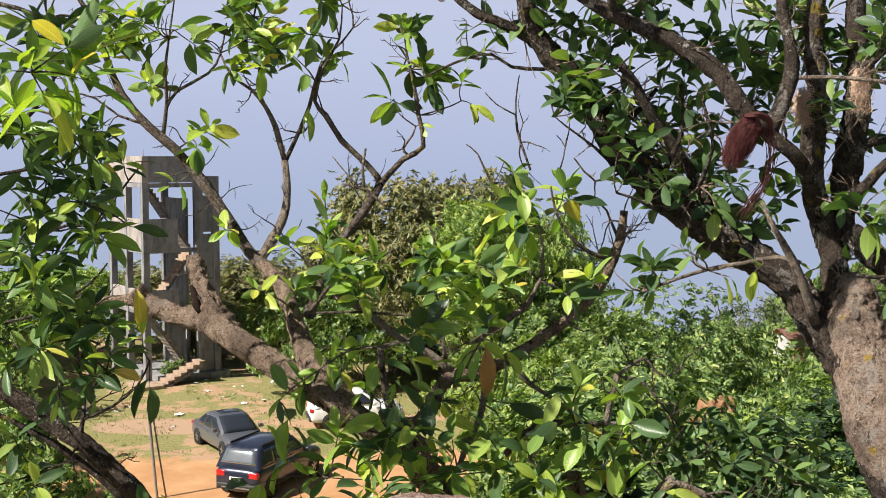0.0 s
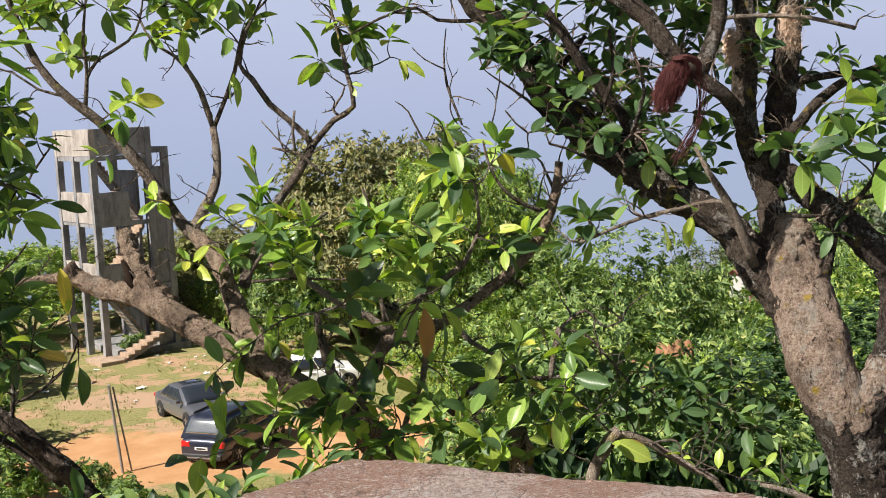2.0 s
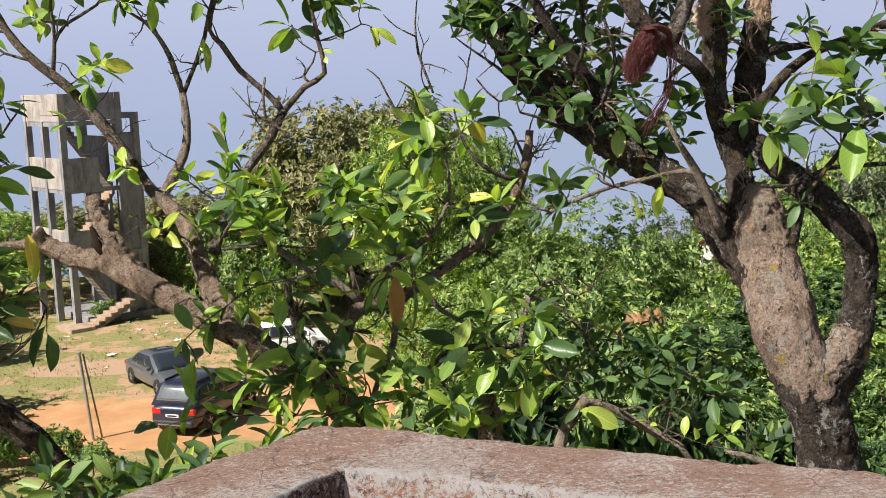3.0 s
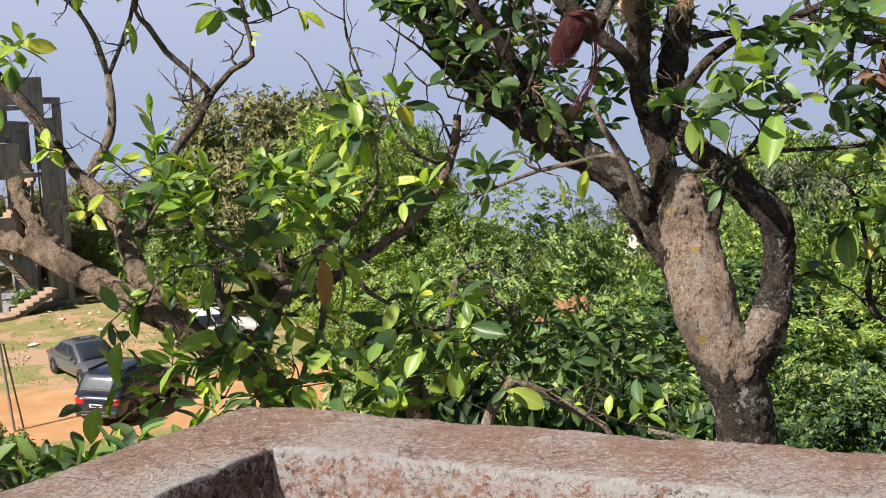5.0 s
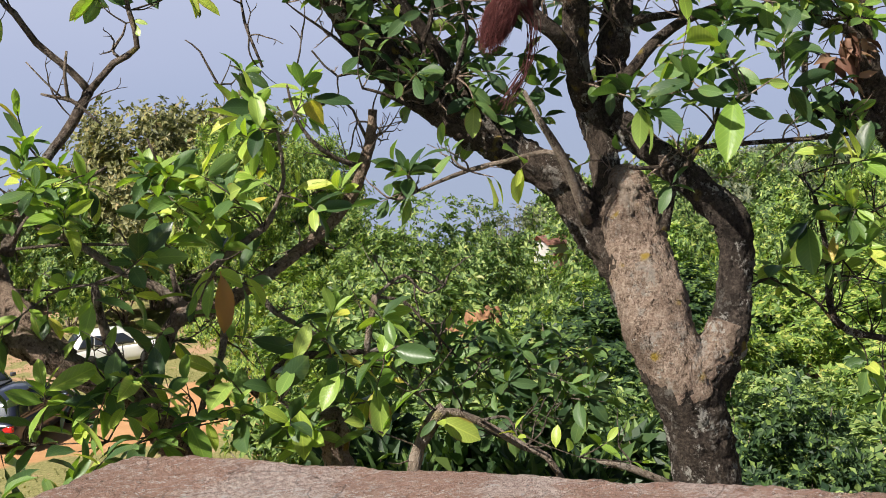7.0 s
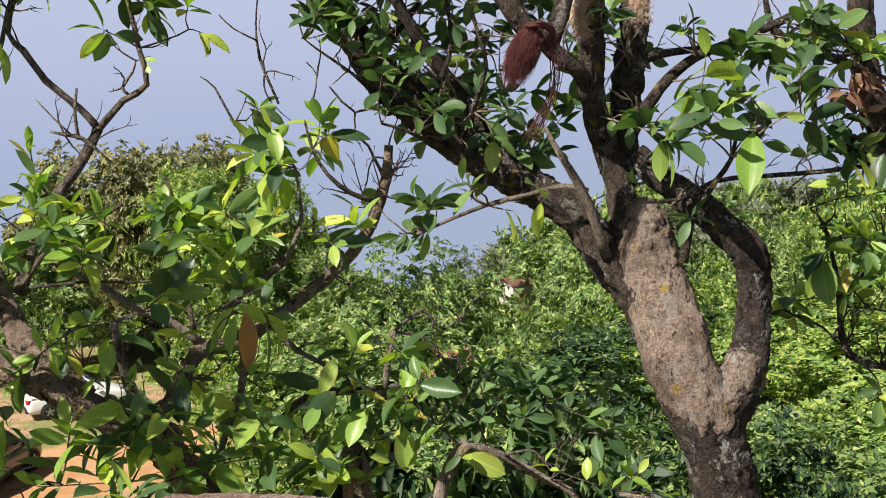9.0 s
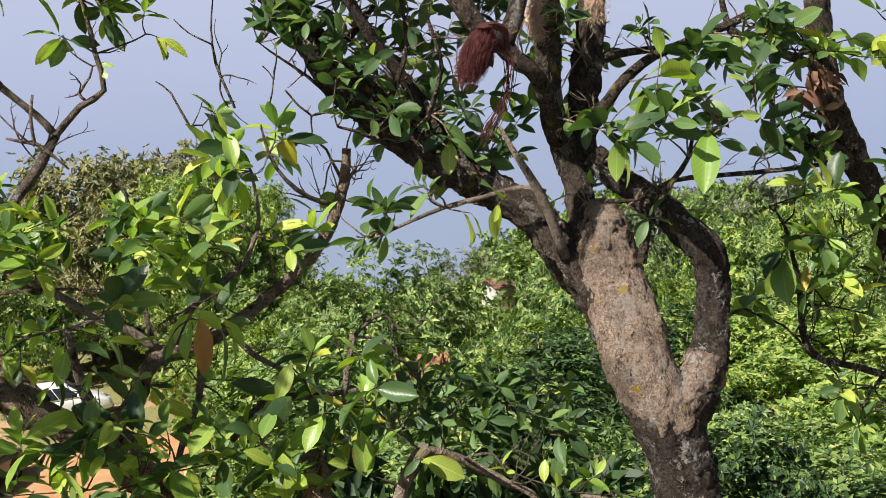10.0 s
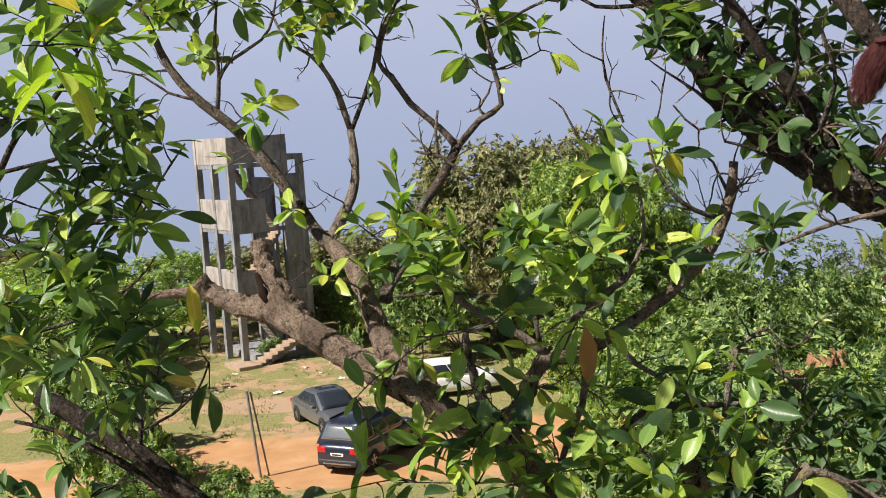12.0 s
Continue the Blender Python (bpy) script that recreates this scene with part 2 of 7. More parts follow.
def parapet_material(name, shade_growth=0.0):
    """Flaking lime-washed plaster; u of the map is the way from the inner edge in metres; last argument: grime plus
    shade painted into the face.
    """
    n = Nodes(name, 0.92, 0.0, 0.2)
    c = n.coord()
    fine, flake = n.noise(58.0, 8.0, 0.78, c), n.noise(13.0, 9.0, 0.82, c, (0.8, 1.5, 1.3))
    big, speck = n.noise(1.7, 5.0, 0.65, c), n.noise(30.0, 9.0, 0.86, c)
    uv = n.node("ShaderNodeSeparateXYZ")
    n.link(n.coord("UV"), uv.inputs[0])
    u = n.math("ADD", uv.outputs[0], n.math("MULTIPLY", n.math("SUBTRACT", flake, 0.5), 0.16))
    edge = n.math("SUBTRACT", 1.0, n.smooth(n.math("ABSOLUTE", u), 0.02, 0.09))
    lime = n.math("ADD", n.math("MULTIPLY", flake, 0.45), n.math("MULTIPLY", fine, 0.55))
    lime = n.math("ADD", lime, n.math("MULTIPLY", edge, 0.045))
    # the face: pink and brown plaster, bare red patches, white wash left in flakes, black specks
    k = 1.32 - 0.80 * shade_growth
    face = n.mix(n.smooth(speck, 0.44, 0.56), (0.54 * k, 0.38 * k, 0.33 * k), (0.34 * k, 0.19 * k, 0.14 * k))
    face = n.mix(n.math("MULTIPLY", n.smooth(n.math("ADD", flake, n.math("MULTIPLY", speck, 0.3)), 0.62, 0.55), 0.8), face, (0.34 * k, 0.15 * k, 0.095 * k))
    face = n.mix(n.math("MULTIPLY", n.smooth(lime, 0.488 + 0.085 * shade_growth, 0.512 + 0.085 * shade_growth), 0.9), face, (0.84, 0.79, 0.79))
    face = n.mix(n.math("MULTIPLY", n.smooth(n.math("ADD", speck, n.math("MULTIPLY", big, 0.4)), 0.75 - 0.04 * shade_growth, 0.81 - 0.04 * shade_growth), 0.85), face, (0.055, 0.040, 0.034))
    # the trodden top: brown grey with rust stains, black blotches and white flecks towards the inner edge
    topc = n.mix(n.smooth(fine, 0.45, 0.55), (0.50, 0.365, 0.325), (0.76, 0.63, 0.59))
    topc = n.mix(n.math("MULTIPLY", n.smooth(n.math("ADD", big, n.math("MULTIPLY", flake, 0.8)), 0.85, 0.93), 0.7), topc, (0.44, 0.24, 0.17))
    topc = n.mix(n.math("MULTIPLY", n.smooth(speck, 0.57, 0.595), 0.75), topc, (0.10, 0.075, 0.065))
    inner = n.math("SUBTRACT", 1.0, n.smooth(u, 0.05, 0.45))
    fleck = n.math("ADD", n.math("MULTIPLY", n.noise(46.0, 8.0, 0.82, c, (0.7, 1.3, 1.3)), 0.7), n.math("MULTIPLY", flake, 0.3))
    fleck = n.math("ADD", fleck, n.math("ADD", n.math("MULTIPLY", inner, 0.035), n.math("MULTIPLY", edge, 0.02)))
    topc = n.mix(n.math("MULTIPLY", n.smooth(fleck, 0.548, 0.566), 0.85), topc, (0.78, 0.73, 0.73))
    col = n.mix(n.smooth(u, -0.02, 0.02), face, topc)
    # shrinkage cracks, and bare lime along the scraped inner edge
    web = n.node("ShaderNodeTexVoronoi", Scale=5.0)
    web.feature = "DISTANCE_TO_EDGE"
    n.link(n.mix(0.12, c, n.node("ShaderNodeTexNoise", Scale=11.0, Detail=6.0).outputs["Color"], "ADD"), web.inputs["Vector"])
    crack = n.math("MULTIPLY", n.smooth(web.outputs["Distance"], 0.022, 0.004), n.smooth(n.noise(3.0, 4.0, 0.6, c), 0.46, 0.54))
    col = n.mix(n.math("MULTIPLY", crack, 0.5), col, (0.10, 0.07, 0.06))
    rim_ = n.math("SUBTRACT", 1.0, n.smooth(n.math("ABSOLUTE", n.math("ADD", uv.outputs[0], n.math("MULTIPLY", n.math("SUBTRACT", fine, 0.5), 0.10))), 0.008, 0.024))
    rim_ = n.math("MULTIPLY", rim_, n.smooth(n.noise(6.0, 6.0, 0.7, c), 0.44, 0.50))
    n.color(n.mix(n.math("MULTIPLY", rim_, 0.9), col, (0.86, 0.82, 0.82)))
    n.bump(n.math("ADD", n.math("ADD", n.math("MULTIPLY", flake, 1.5), n.math("MULTIPLY", n.smooth(lime, 0.50, 0.55), 0.25)), n.math("ADD", n.math("MULTIPLY", fine, 0.7), n.math("MULTIPLY", speck, 0.5))), 1.0, 0.035)
    return n.m


PARAPET = parapet_material("flaking lime-washed plaster")
# left wall's copy: grime, and the inner face's shade put into its colour
PARAPET_DARK = parapet_material("grimy plaster darkened for shade", 0.75)



def ground_material():
    n = Nodes("grass and orange dirt", 0.95, 0.0, 0.15)
    c = n.coord()
    sep = n.node("ShaderNodeSeparateXYZ")
    n.link(c, sep.inputs[0])
    x, y = sep.outputs[0], sep.outputs[1]
    fine, mid, big = n.noise(9.0, 5.0, 0.7, c), n.noise(0.9, 4.0, 0.6, c), n.noise(0.16, 3.0, 0.5, c)
    grass = n.ramp(fine, [(0.3, (0.15, 0.155, 0.055)), (0.55, (0.27, 0.25, 0.105)), (0.8, (0.40, 0.34, 0.19))])
    dirt = n.ramp(mid, [(0.3, (0.43, 0.225, 0.105)), (0.55, (0.51, 0.285, 0.145)), (0.85, (0.57, 0.37, 0.22))])
    bare = n.ramp(fine, [(0.3, (0.36, 0.22, 0.13)), (0.8, (0.52, 0.36, 0.24))])
    col = n.mix(n.smooth(n.math("ADD", mid, n.math("MULTIPLY", big, 0.8)), 0.93, 1.03), grass, bare)
    # a trodden bare patch on the way to the steps
    wx, wy = n.math("DIVIDE", n.math("ADD", x, 11.8), 3.4), n.math("DIVIDE", n.math("SUBTRACT", y, 49.6), 1.5)
    far = n.math("ADD", n.math("ADD", n.math("MULTIPLY", wx, wx), n.math("MULTIPLY", wy, wy)), n.math("MULTIPLY", n.math("SUBTRACT", mid, 0.5), 1.6))
    col = n.mix(n.math("MULTIPLY", n.smooth(far, 1.15, 0.75), 0.85), col, (0.46, 0.30, 0.215))
    # the dirt road: a band that bends as it crosses the yard
    bend = n.math("ADD", n.math("MULTIPLY", x, 0.16), 42.2)
    off = n.math("ABSOLUTE", n.math("SUBTRACT", y, bend))
    off = n.math("ADD", off, n.math("MULTIPLY", n.math("SUBTRACT", n.noise(0.55, 4.0, 0.6, c), 0.5), 3.6))
    col = n.mix(n.math("SUBTRACT", 1.0, n.smooth(off, 3.1, 3.9)), col, dirt)
    n.color(col).bump(fine, 0.6, 0.05)
    return n.m


GROUND = ground_material()
SOIL = Nodes("bare orange soil", 0.95, 0.0, 0.1)
SOIL.color(SOIL.ramp(SOIL.noise(3.0, 5.0), [(0.3, (0.20, 0.10, 0.055)), (0.7, (0.38, 0.21, 0.12))])).bump(SOIL.noise(12.0), 0.7, 0.05)
SOIL = SOIL.m


def plain(name, c, rough=0.5, metal=0.0, spec=0.5, vary=0.12, scale=6.0):
    n = Nodes(name, rough, metal, spec)
    f = n.noise(scale, 4.0)
    n.color(n.mix(f, tuple(v * (1 - vary) for v in c), tuple(min(1.0, v * (1 + vary)) for v in c)))
    return n.m


def paint(name, c):
    m = plain(name, c, 0.28, 0.4, 0.6, 0.08, 2.0)
    b = m.node_tree.nodes["Principled BSDF"]
    b.inputs["Coat Weight"].default_value, b.inputs["Coat Roughness"].default_value = 0.7, 0.06
    return m


GREY_PAINT = paint("dark grey car paint", (0.145, 0.15, 0.175))
BLACK_PAINT = paint("dark blue black car paint", (0.032, 0.038, 0.068))
WHITE_PAINT = plain("white car paint", (0.80, 0.80, 0.80), 0.25, 0.0, 0.5, 0.03, 2.0)
GLASS_DARK = plain("dark tinted car glass", (0.028, 0.034, 0.046), 0.06, 0.0, 0.7, 0.05)
# pale metallic colour stands in for the bright sky mirrored in the window
GLASS_REAR = plain("rear glass paled for sky reflection", (0.36, 0.39, 0.42), 0.10, 0.75, 0.8, 0.15)
RUBBER = plain("tyre rubber", (0.018, 0.018, 0.018), 0.85)
TRIM = plain("black plastic trim", (0.025, 0.025, 0.027), 0.6)
RIM = plain("alloy rim", (0.42, 0.43, 0.45), 0.35, 0.9)
RED_LAMP = plain("red tail lamp", (0.55, 0.02, 0.02), 0.15, 0.0, 0.6)
CLEAR_LAMP = plain("clear headlamp", (0.62, 0.64, 0.66), 0.12, 0.3, 0.7)
PLATE = plain("pale number plate", (0.72, 0.72, 0.70), 0.5)
RUST = plain("weathered steel post", (0.30, 0.27, 0.25), 0.75, 0.3, 0.4, 0.4)
TIN = plain("pale painted tin", (0.62, 0.60, 0.58), 0.55, 0.2, 0.4, 0.2)
TILE_RED = plain("faded red roof", (0.36, 0.19, 0.15), 0.85, 0.0, 0.3, 0.3)
FIBRE = plain("red brown coir fibre", (0.062, 0.018, 0.017), 0.85, 0.0, 0.3, 0.6, 30.0)
HUSK = plain("pale beige torn husk", (0.50, 0.36, 0.27), 0.9, 0.0, 0.2, 0.55, 40.0)
FIBRE_PALE = plain("pinkish coir fibre", (0.105, 0.030, 0.028), 0.8, 0.0, 0.3, 0.5, 30.0)
HOLLOW = plain("dark inside of the hollow", (0.022, 0.014, 0.010), 0.95, 0.0, 0.1, 0.5, 18.0)
LITTER = plain("pale litter", (0.75, 0.73, 0.70), 0.8)


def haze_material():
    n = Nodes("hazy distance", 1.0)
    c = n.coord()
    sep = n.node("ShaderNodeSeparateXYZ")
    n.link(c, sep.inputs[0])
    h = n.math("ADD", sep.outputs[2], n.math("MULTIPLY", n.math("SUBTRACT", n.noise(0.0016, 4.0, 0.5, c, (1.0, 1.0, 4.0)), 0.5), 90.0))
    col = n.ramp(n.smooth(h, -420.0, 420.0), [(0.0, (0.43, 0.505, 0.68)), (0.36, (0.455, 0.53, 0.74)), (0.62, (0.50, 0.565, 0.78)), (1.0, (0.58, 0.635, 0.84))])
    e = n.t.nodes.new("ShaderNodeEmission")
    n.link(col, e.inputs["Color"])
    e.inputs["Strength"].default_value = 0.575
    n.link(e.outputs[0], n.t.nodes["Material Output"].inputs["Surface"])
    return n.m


HAZE = haze_material()


# ---- building blocks ----
def mesh_of(bm, name, mat_, smooth=False):
    me = bpy.data.meshes.new(name)
    bm.to_mesh(me)
    bm.free()
    for m_ in mat_ if isinstance(mat_, (list, tuple)) else (mat_,):
        me.materials.append(m_)
    if smooth:
        me.polygons.foreach_set("use_smooth", [True] * len(me.polygons))
    return me


def part(name, bm, material, parent, label="", smooth=False):
    ob = new(name, bm if isinstance(bm, bpy.types.Mesh) else mesh_of(bm, name, material, smooth))
    ob.parent = parent
    if label:
        ob["label"] = label
    return ob


def thing(name, label, category, at=(0, 0, 0), turn=0.0, group="", kind=""):
    ob = new(name)
    ob.matrix_world = pose(*at, 0, 0, turn)
    ob.empty_display_size = 0.2
    return tagged(ob, label, category, group, kind)


def box(bm, x0, y0, z0, x1, y1, z1, bevel=0.0, m=None):
    """A box between two corners, with worn edges if bevel is set."""
    made = bmesh.ops.create_cube(bm, size=1.0)["verts"]
    s = Matrix.Translation(((x0 + x1) / 2, (y0 + y1) / 2, (z0 + z1) / 2)) @ Matrix.Diagonal((x1 - x0, y1 - y0, z1 - z0, 1))
    bmesh.ops.transform(bm, matrix=(m @ s) if m else s, verts=made)
    if bevel:
        edges = list({e for v in made for e in v.link_edges})
        bmesh.ops.bevel(bm, geom=edges, offset=bevel, segments=2, affect="EDGES", profile=0.6)
    return bm


def boxed(*a, **k):
    return box(bmesh.new(), *a, **k)


def wobble(bm, amount, scale, seed=0.0):
    for v in bm.verts:
        v.co += noise.noise_vector(v.co * scale + Vector((seed, seed * 1.7, 0))) * amount
    return bm


# ---- ground: one sheet, yard level, then falling away into the valley ----
YARD = -9.23


def step01(a, b, v):
    k = min(1.0, max(0.0, (v - a) / (b - a)))
    return k * k * (3 - 2 * k)


def ground_z(x, y):
    near = -3.6 - 2.0 * step01(5, 14, y)
    z = near + (YARD - near) * step01(12 + 3 * step01(-2, 8, x), 33, y)
    z += 2.2 * step01(3.0, 15.0, x) * step01(9, 20, y) * (1 - step01(42, 62, y))
    z -= 260.0 * step01(72, 330, y) + 240 * step01(400, 1500, y)
    return z + 0.12 * noise.noise((x * 0.35, y * 0.35, 0))


def build_ground():
    xs = [s * (abs(k) * 0.9 + 0.010 * abs(k) ** 3) for k in range(-70, 71) for s in (1 if k > 0 else -1,)]
    ys = [-30 + 1.1 * k + 0.00042 * max(0, k - 90) ** 3 for k in range(0, 300)]
    verts = [(x, y, ground_z(x, y)) for y in ys for x in xs]
    w = len(xs)
    faces = [(j * w + i, j * w + i + 1, (j + 1) * w + i + 1, (j + 1) * w + i) for j in range(len(ys) - 1) for i in range(w - 1)]
    me = bpy.data.meshes.new("ground")
    me.from_pydata(verts, [], faces)
    me.materials.append(GROUND)
    me.polygons.foreach_set("use_smooth", [True] * len(faces))
    return tagged(new("ground", me), "sloping yard of dry grass and orange dirt", "ground", kind="structure")


build_ground()


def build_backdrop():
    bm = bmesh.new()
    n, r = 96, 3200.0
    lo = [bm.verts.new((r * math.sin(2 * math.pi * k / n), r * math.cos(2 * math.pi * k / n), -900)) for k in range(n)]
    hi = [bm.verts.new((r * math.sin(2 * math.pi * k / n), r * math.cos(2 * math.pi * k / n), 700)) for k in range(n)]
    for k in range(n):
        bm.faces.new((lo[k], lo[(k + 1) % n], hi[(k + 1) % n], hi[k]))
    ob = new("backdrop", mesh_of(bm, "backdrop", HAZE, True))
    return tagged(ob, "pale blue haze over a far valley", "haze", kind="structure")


build_backdrop()


# ---- terrace corner with its parapet ----
TOP = 0.95
CORNER_IN, CORNER_OUT = Vector((-0.09, 4.04)), Vector((-0.21, 4.66))
RIGHT_IN, RIGHT_OUT = Vector((3.60, 2.12)), Vector((3.82, 2.68))
LEFT_IN, LEFT_OUT = Vector((-2.60, 1.02)), Vector((-3.00, 1.72))


def parapet(name, a_in, a_out, b_in, b_out, face):
    """A thick wall with a worn top: sections along its length, each with rounded edges."""
    bm = bmesh.new()
    uvl = bm.loops.layers.uv.new("UVMap")
    n = 400
    rows = []
    for k in range(n + 1):
        f = k / n
        pi_, po = a_in.lerp(b_in, f), a_out.lerp(b_out, f)
        across = (po - pi_)
        wd = across.length
        prof = [(0.0, -0.95), (0.0, -0.5), (0.0, -0.3), (0.0, -0.2), (0.0, -0.14), (0.0, -0.09), (0.0, -0.035), (0.006, -0.010), (0.022, 0.001)]
        prof += [(0.08 + (wd - 0.16) * j / 21, 0.004) for j in range(22)]
        prof += [(wd - 0.045, -0.006), (wd - 0.01, -0.035), (wd, -0.10), (wd, -0.6), (wd, -5.2)]
        row = []
        for d, h in prof:
            p = pi_ + across.normalized() * d
            v = Vector((p.x, p.y, TOP + h))
            if h > -0.3:
                v += noise.noise_vector(v * 3.1) * 0.014 + noise.noise_vector(v * 11.0) * 0.007 + noise.noise_vector(v * 31.0) * 0.006
                v.z -= 0.014 * max(0.0, noise.noise(v * 5.0))
            row.append((bm.verts.new(v), (d + h if h < 0 and d < 0.1 else d, f)))
        rows.append(row)
    for r0, r1 in zip(rows, rows[1:]):
        for j in range(len(r0) - 1):
            quad = (r0[j], r1[j], r1[j + 1], r0[j + 1])
            f = bm.faces.new([q[0] for q in quad])
            for lp, q in zip(f.loops, quad):
                lp[uvl].uv = q[1]
    bmesh.ops.recalc_face_normals(bm, faces=bm.faces)
    return new(name, mesh_of(bm, name, face, True))


tagged(parapet("wall_parapet_right", CORNER_IN, CORNER_OUT, RIGHT_IN, RIGHT_OUT, PARAPET), "weathered lime-washed parapet with flaking pink plaster", "parapet", kind="structure")
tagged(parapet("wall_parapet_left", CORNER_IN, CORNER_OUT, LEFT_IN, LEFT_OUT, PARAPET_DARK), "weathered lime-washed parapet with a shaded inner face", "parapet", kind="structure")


def terrace_floor():
    bm = bmesh.new()
    pts = [(-0.09, 4.04), (3.6, 2.12), (3.2, -6.0), (-5.0, -6.0), (-2.6, 1.02)]
    lo = [bm.verts.new((x, y, -5.6)) for x, y in pts]
    hi = [bm.verts.new((x, y, 0.0)) for x, y in pts]
    bm.faces.new(hi)
    bm.faces.new(lo[::-1])
    for k in range(5):
        bm.faces.new((lo[k], lo[(k + 1) % 5], hi[(k + 1) % 5], hi[k]))
    tagged(new("floor", mesh_of(bm, "floor", FLOOR)), "bare cement terrace floor", "floor", kind="structure")
    landing = boxed(-1.4, -2.2, 0.0, 1.6, 1.2, 0.75, bevel=0.02)
    tagged(new("floor_landing", mesh_of(landing, "floor_landing", FLOOR)), "raised cement landing on the terrace", "landing", kind="structure")


terrace_floor()


# ---- trees: limbs as tapered tubes, twigs grown towards leafy places, single leaves ----
def spline(pts, step=0.06):
    """Points along a smooth curve through (x, y, z, radius) rows."""
    p = [Vector(q) for q in pts]
    p = [p[0] * 2 - p[1]] + p + [p[-1] * 2 - p[-2]]
    out = []
    for k in range(1, len(p) - 2):
        a, b, c, d = p[k - 1], p[k], p[k + 1], p[k + 2]
        n = max(2, int((c - b).to_3d().length / step))
        for j in range(n):
            t = j / n
            q = 0.5 * ((2 * b) + (c - a) * t + (2 * a - 5 * b + 4 * c - d) * t * t + (3 * b - a - 3 * c + d) * t ** 3)
            q.w = max(0.0015, b.w + (c.w - b.w) * t)
            out.append(q)
    out.append(p[-2].copy())
    return out


def tube(bm, line, sides, rough=0.1, seed=0.0, cap=True):
    rings = []
    up, last = Vector((0.3, 0.2, 1)).normalized(), None
    shift = Vector((seed, 0, 0))
    for k, q in enumerate(line):
        a, b = line[max(0, k - 1)].to_3d(), line[min(len(line) - 1, k + 1)].to_3d()
        d = (b - a).normalized()
        u = d.cross(up if abs(d.dot(up)) < 0.95 else Vector((1, 0, 0))) if last is None else last - d * last.dot(d)
        u = last = u.normalized()
        v = d.cross(u)
        c = q.to_3d()
        ring = []
        for s in range(sides):
            w = 2 * math.pi * s / sides
            dirn = u * math.cos(w) + v * math.sin(w)
            r = q.w
            if rough:
                r *= 1 + (rough if sides < 21 else rough * 0.65) * (1.4 * noise.noise(c * (0.35 / max(q.w, 0.02)) + dirn * 1.3 + shift) + 0.5 * noise.noise(c * 19 + dirn * 3.2))
                if sides > 20:
                    # knots and long fissures between ridges
                    r += q.w * rough * 0.4 * noise.noise(c * 7 + dirn * 2.4 + shift)
                    e = dirn * q.w
                    ridge = abs(noise.noise(e * 60 + d * (c.dot(d) * 5) + shift)) + 0.6 * abs(noise.noise(e * 120 + d * (c.dot(d) * 14) - shift))
                    r += min(0.012, 0.11 * q.w) * (ridge * 2.2 - 0.75)
            ring.append(bm.verts.new(c + dirn * r))
        rings.append(ring)
    for r0, r1 in zip(rings, rings[1:]):
        for s in range(sides):
            bm.faces.new((r0[s], r0[(s + 1) % sides], r1[(s + 1) % sides], r1[s]))
    if cap:
        bm.faces.new(rings[-1])
        bm.faces.new(rings[0][::-1])
    return bm


def leaf_mesh(name, mat_, width, fold, curl, wave, hole=0.0):
    """A pointed leaf of length 1 along +y with a folded midrib, a curled blade and a short stalk."""
    bm = bmesh.new()
    uvl = bm.loops.layers.uv.new("UVMap")
    rows = []
    n = 6
    for k in range(n + 1):
        v = k / n
        half = width * 0.53 * (math.sin(math.pi * v ** 1.12)) ** 0.66 if 0 < v < 1 else 0.006
        y = 0.06 + v
        z = -curl * v * v
        row = []
        for s in (-1.0, -0.55, 0.0, 0.55, 1.0):
            e = half * s
            row.append((bm.verts.new((e, y, z + fold * abs(e) + wave * math.sin(9 * v + s) * abs(e))), (0.5 + 0.5 * s * half / (width * 0.53), v)))
        rows.append(row)
    for r0, r1 in zip(rows, rows[1:]):
        for j in range(4):
            quad = (r0[j], r0[j + 1], r1[j + 1], r1[j])
            f = bm.faces.new([q[0] for q in quad])
            for lp, q in zip(f.loops, quad):
                lp[uvl].uv = q[1]
    a = [bm.verts.new((x, y, 0.004)) for x, y in ((-0.011, 0.0), (0.011, 0.0), (0.009, 0.09), (-0.009, 0.09))]
    bm.faces.new(a)
    return mesh_of(bm, name, mat_, True)


LEAVES = {
    "mature": [leaf_mesh("leaf", LEAF, w, f, c, wv) for w, f, c, wv in ((0.44, 0.22, 0.14, 0.06), (0.50, 0.34, 0.26, 0.10), (0.42, 0.14, 0.34, 0.05), (0.48, 0.46, 0.02, 0.12), (0.46, 0.55, 0.40, 0.16))],
    "small": [leaf_mesh("leaf", LEAF_SMALL, w, f, c, wv) for w, f, c, wv in ((0.44, 0.24, 0.12, 0.06), (0.50, 0.36, 0.26, 0.10), (0.42, 0.16, 0.32, 0.05))],
    "young": [leaf_mesh("leaf", LEAF_YOUNG, w, f, c, wv) for w, f, c, wv in ((0.40, 0.34, 0.10, 0.05), (0.46, 0.24, 0.26, 0.08))],
    "dead": [leaf_mesh("leaf", LEAF_DEAD, w, f, c, wv) for w, f, c, wv in ((0.40, 1.1, 0.9, 0.5), (0.50, 0.8, 1.2, 0.7))],
    "dry": [leaf_mesh("leaf", LEAF_DRY, w, f, c, wv) for w, f, c, wv in ((0.36, 0.5, 0.12, 0.2),)],
}


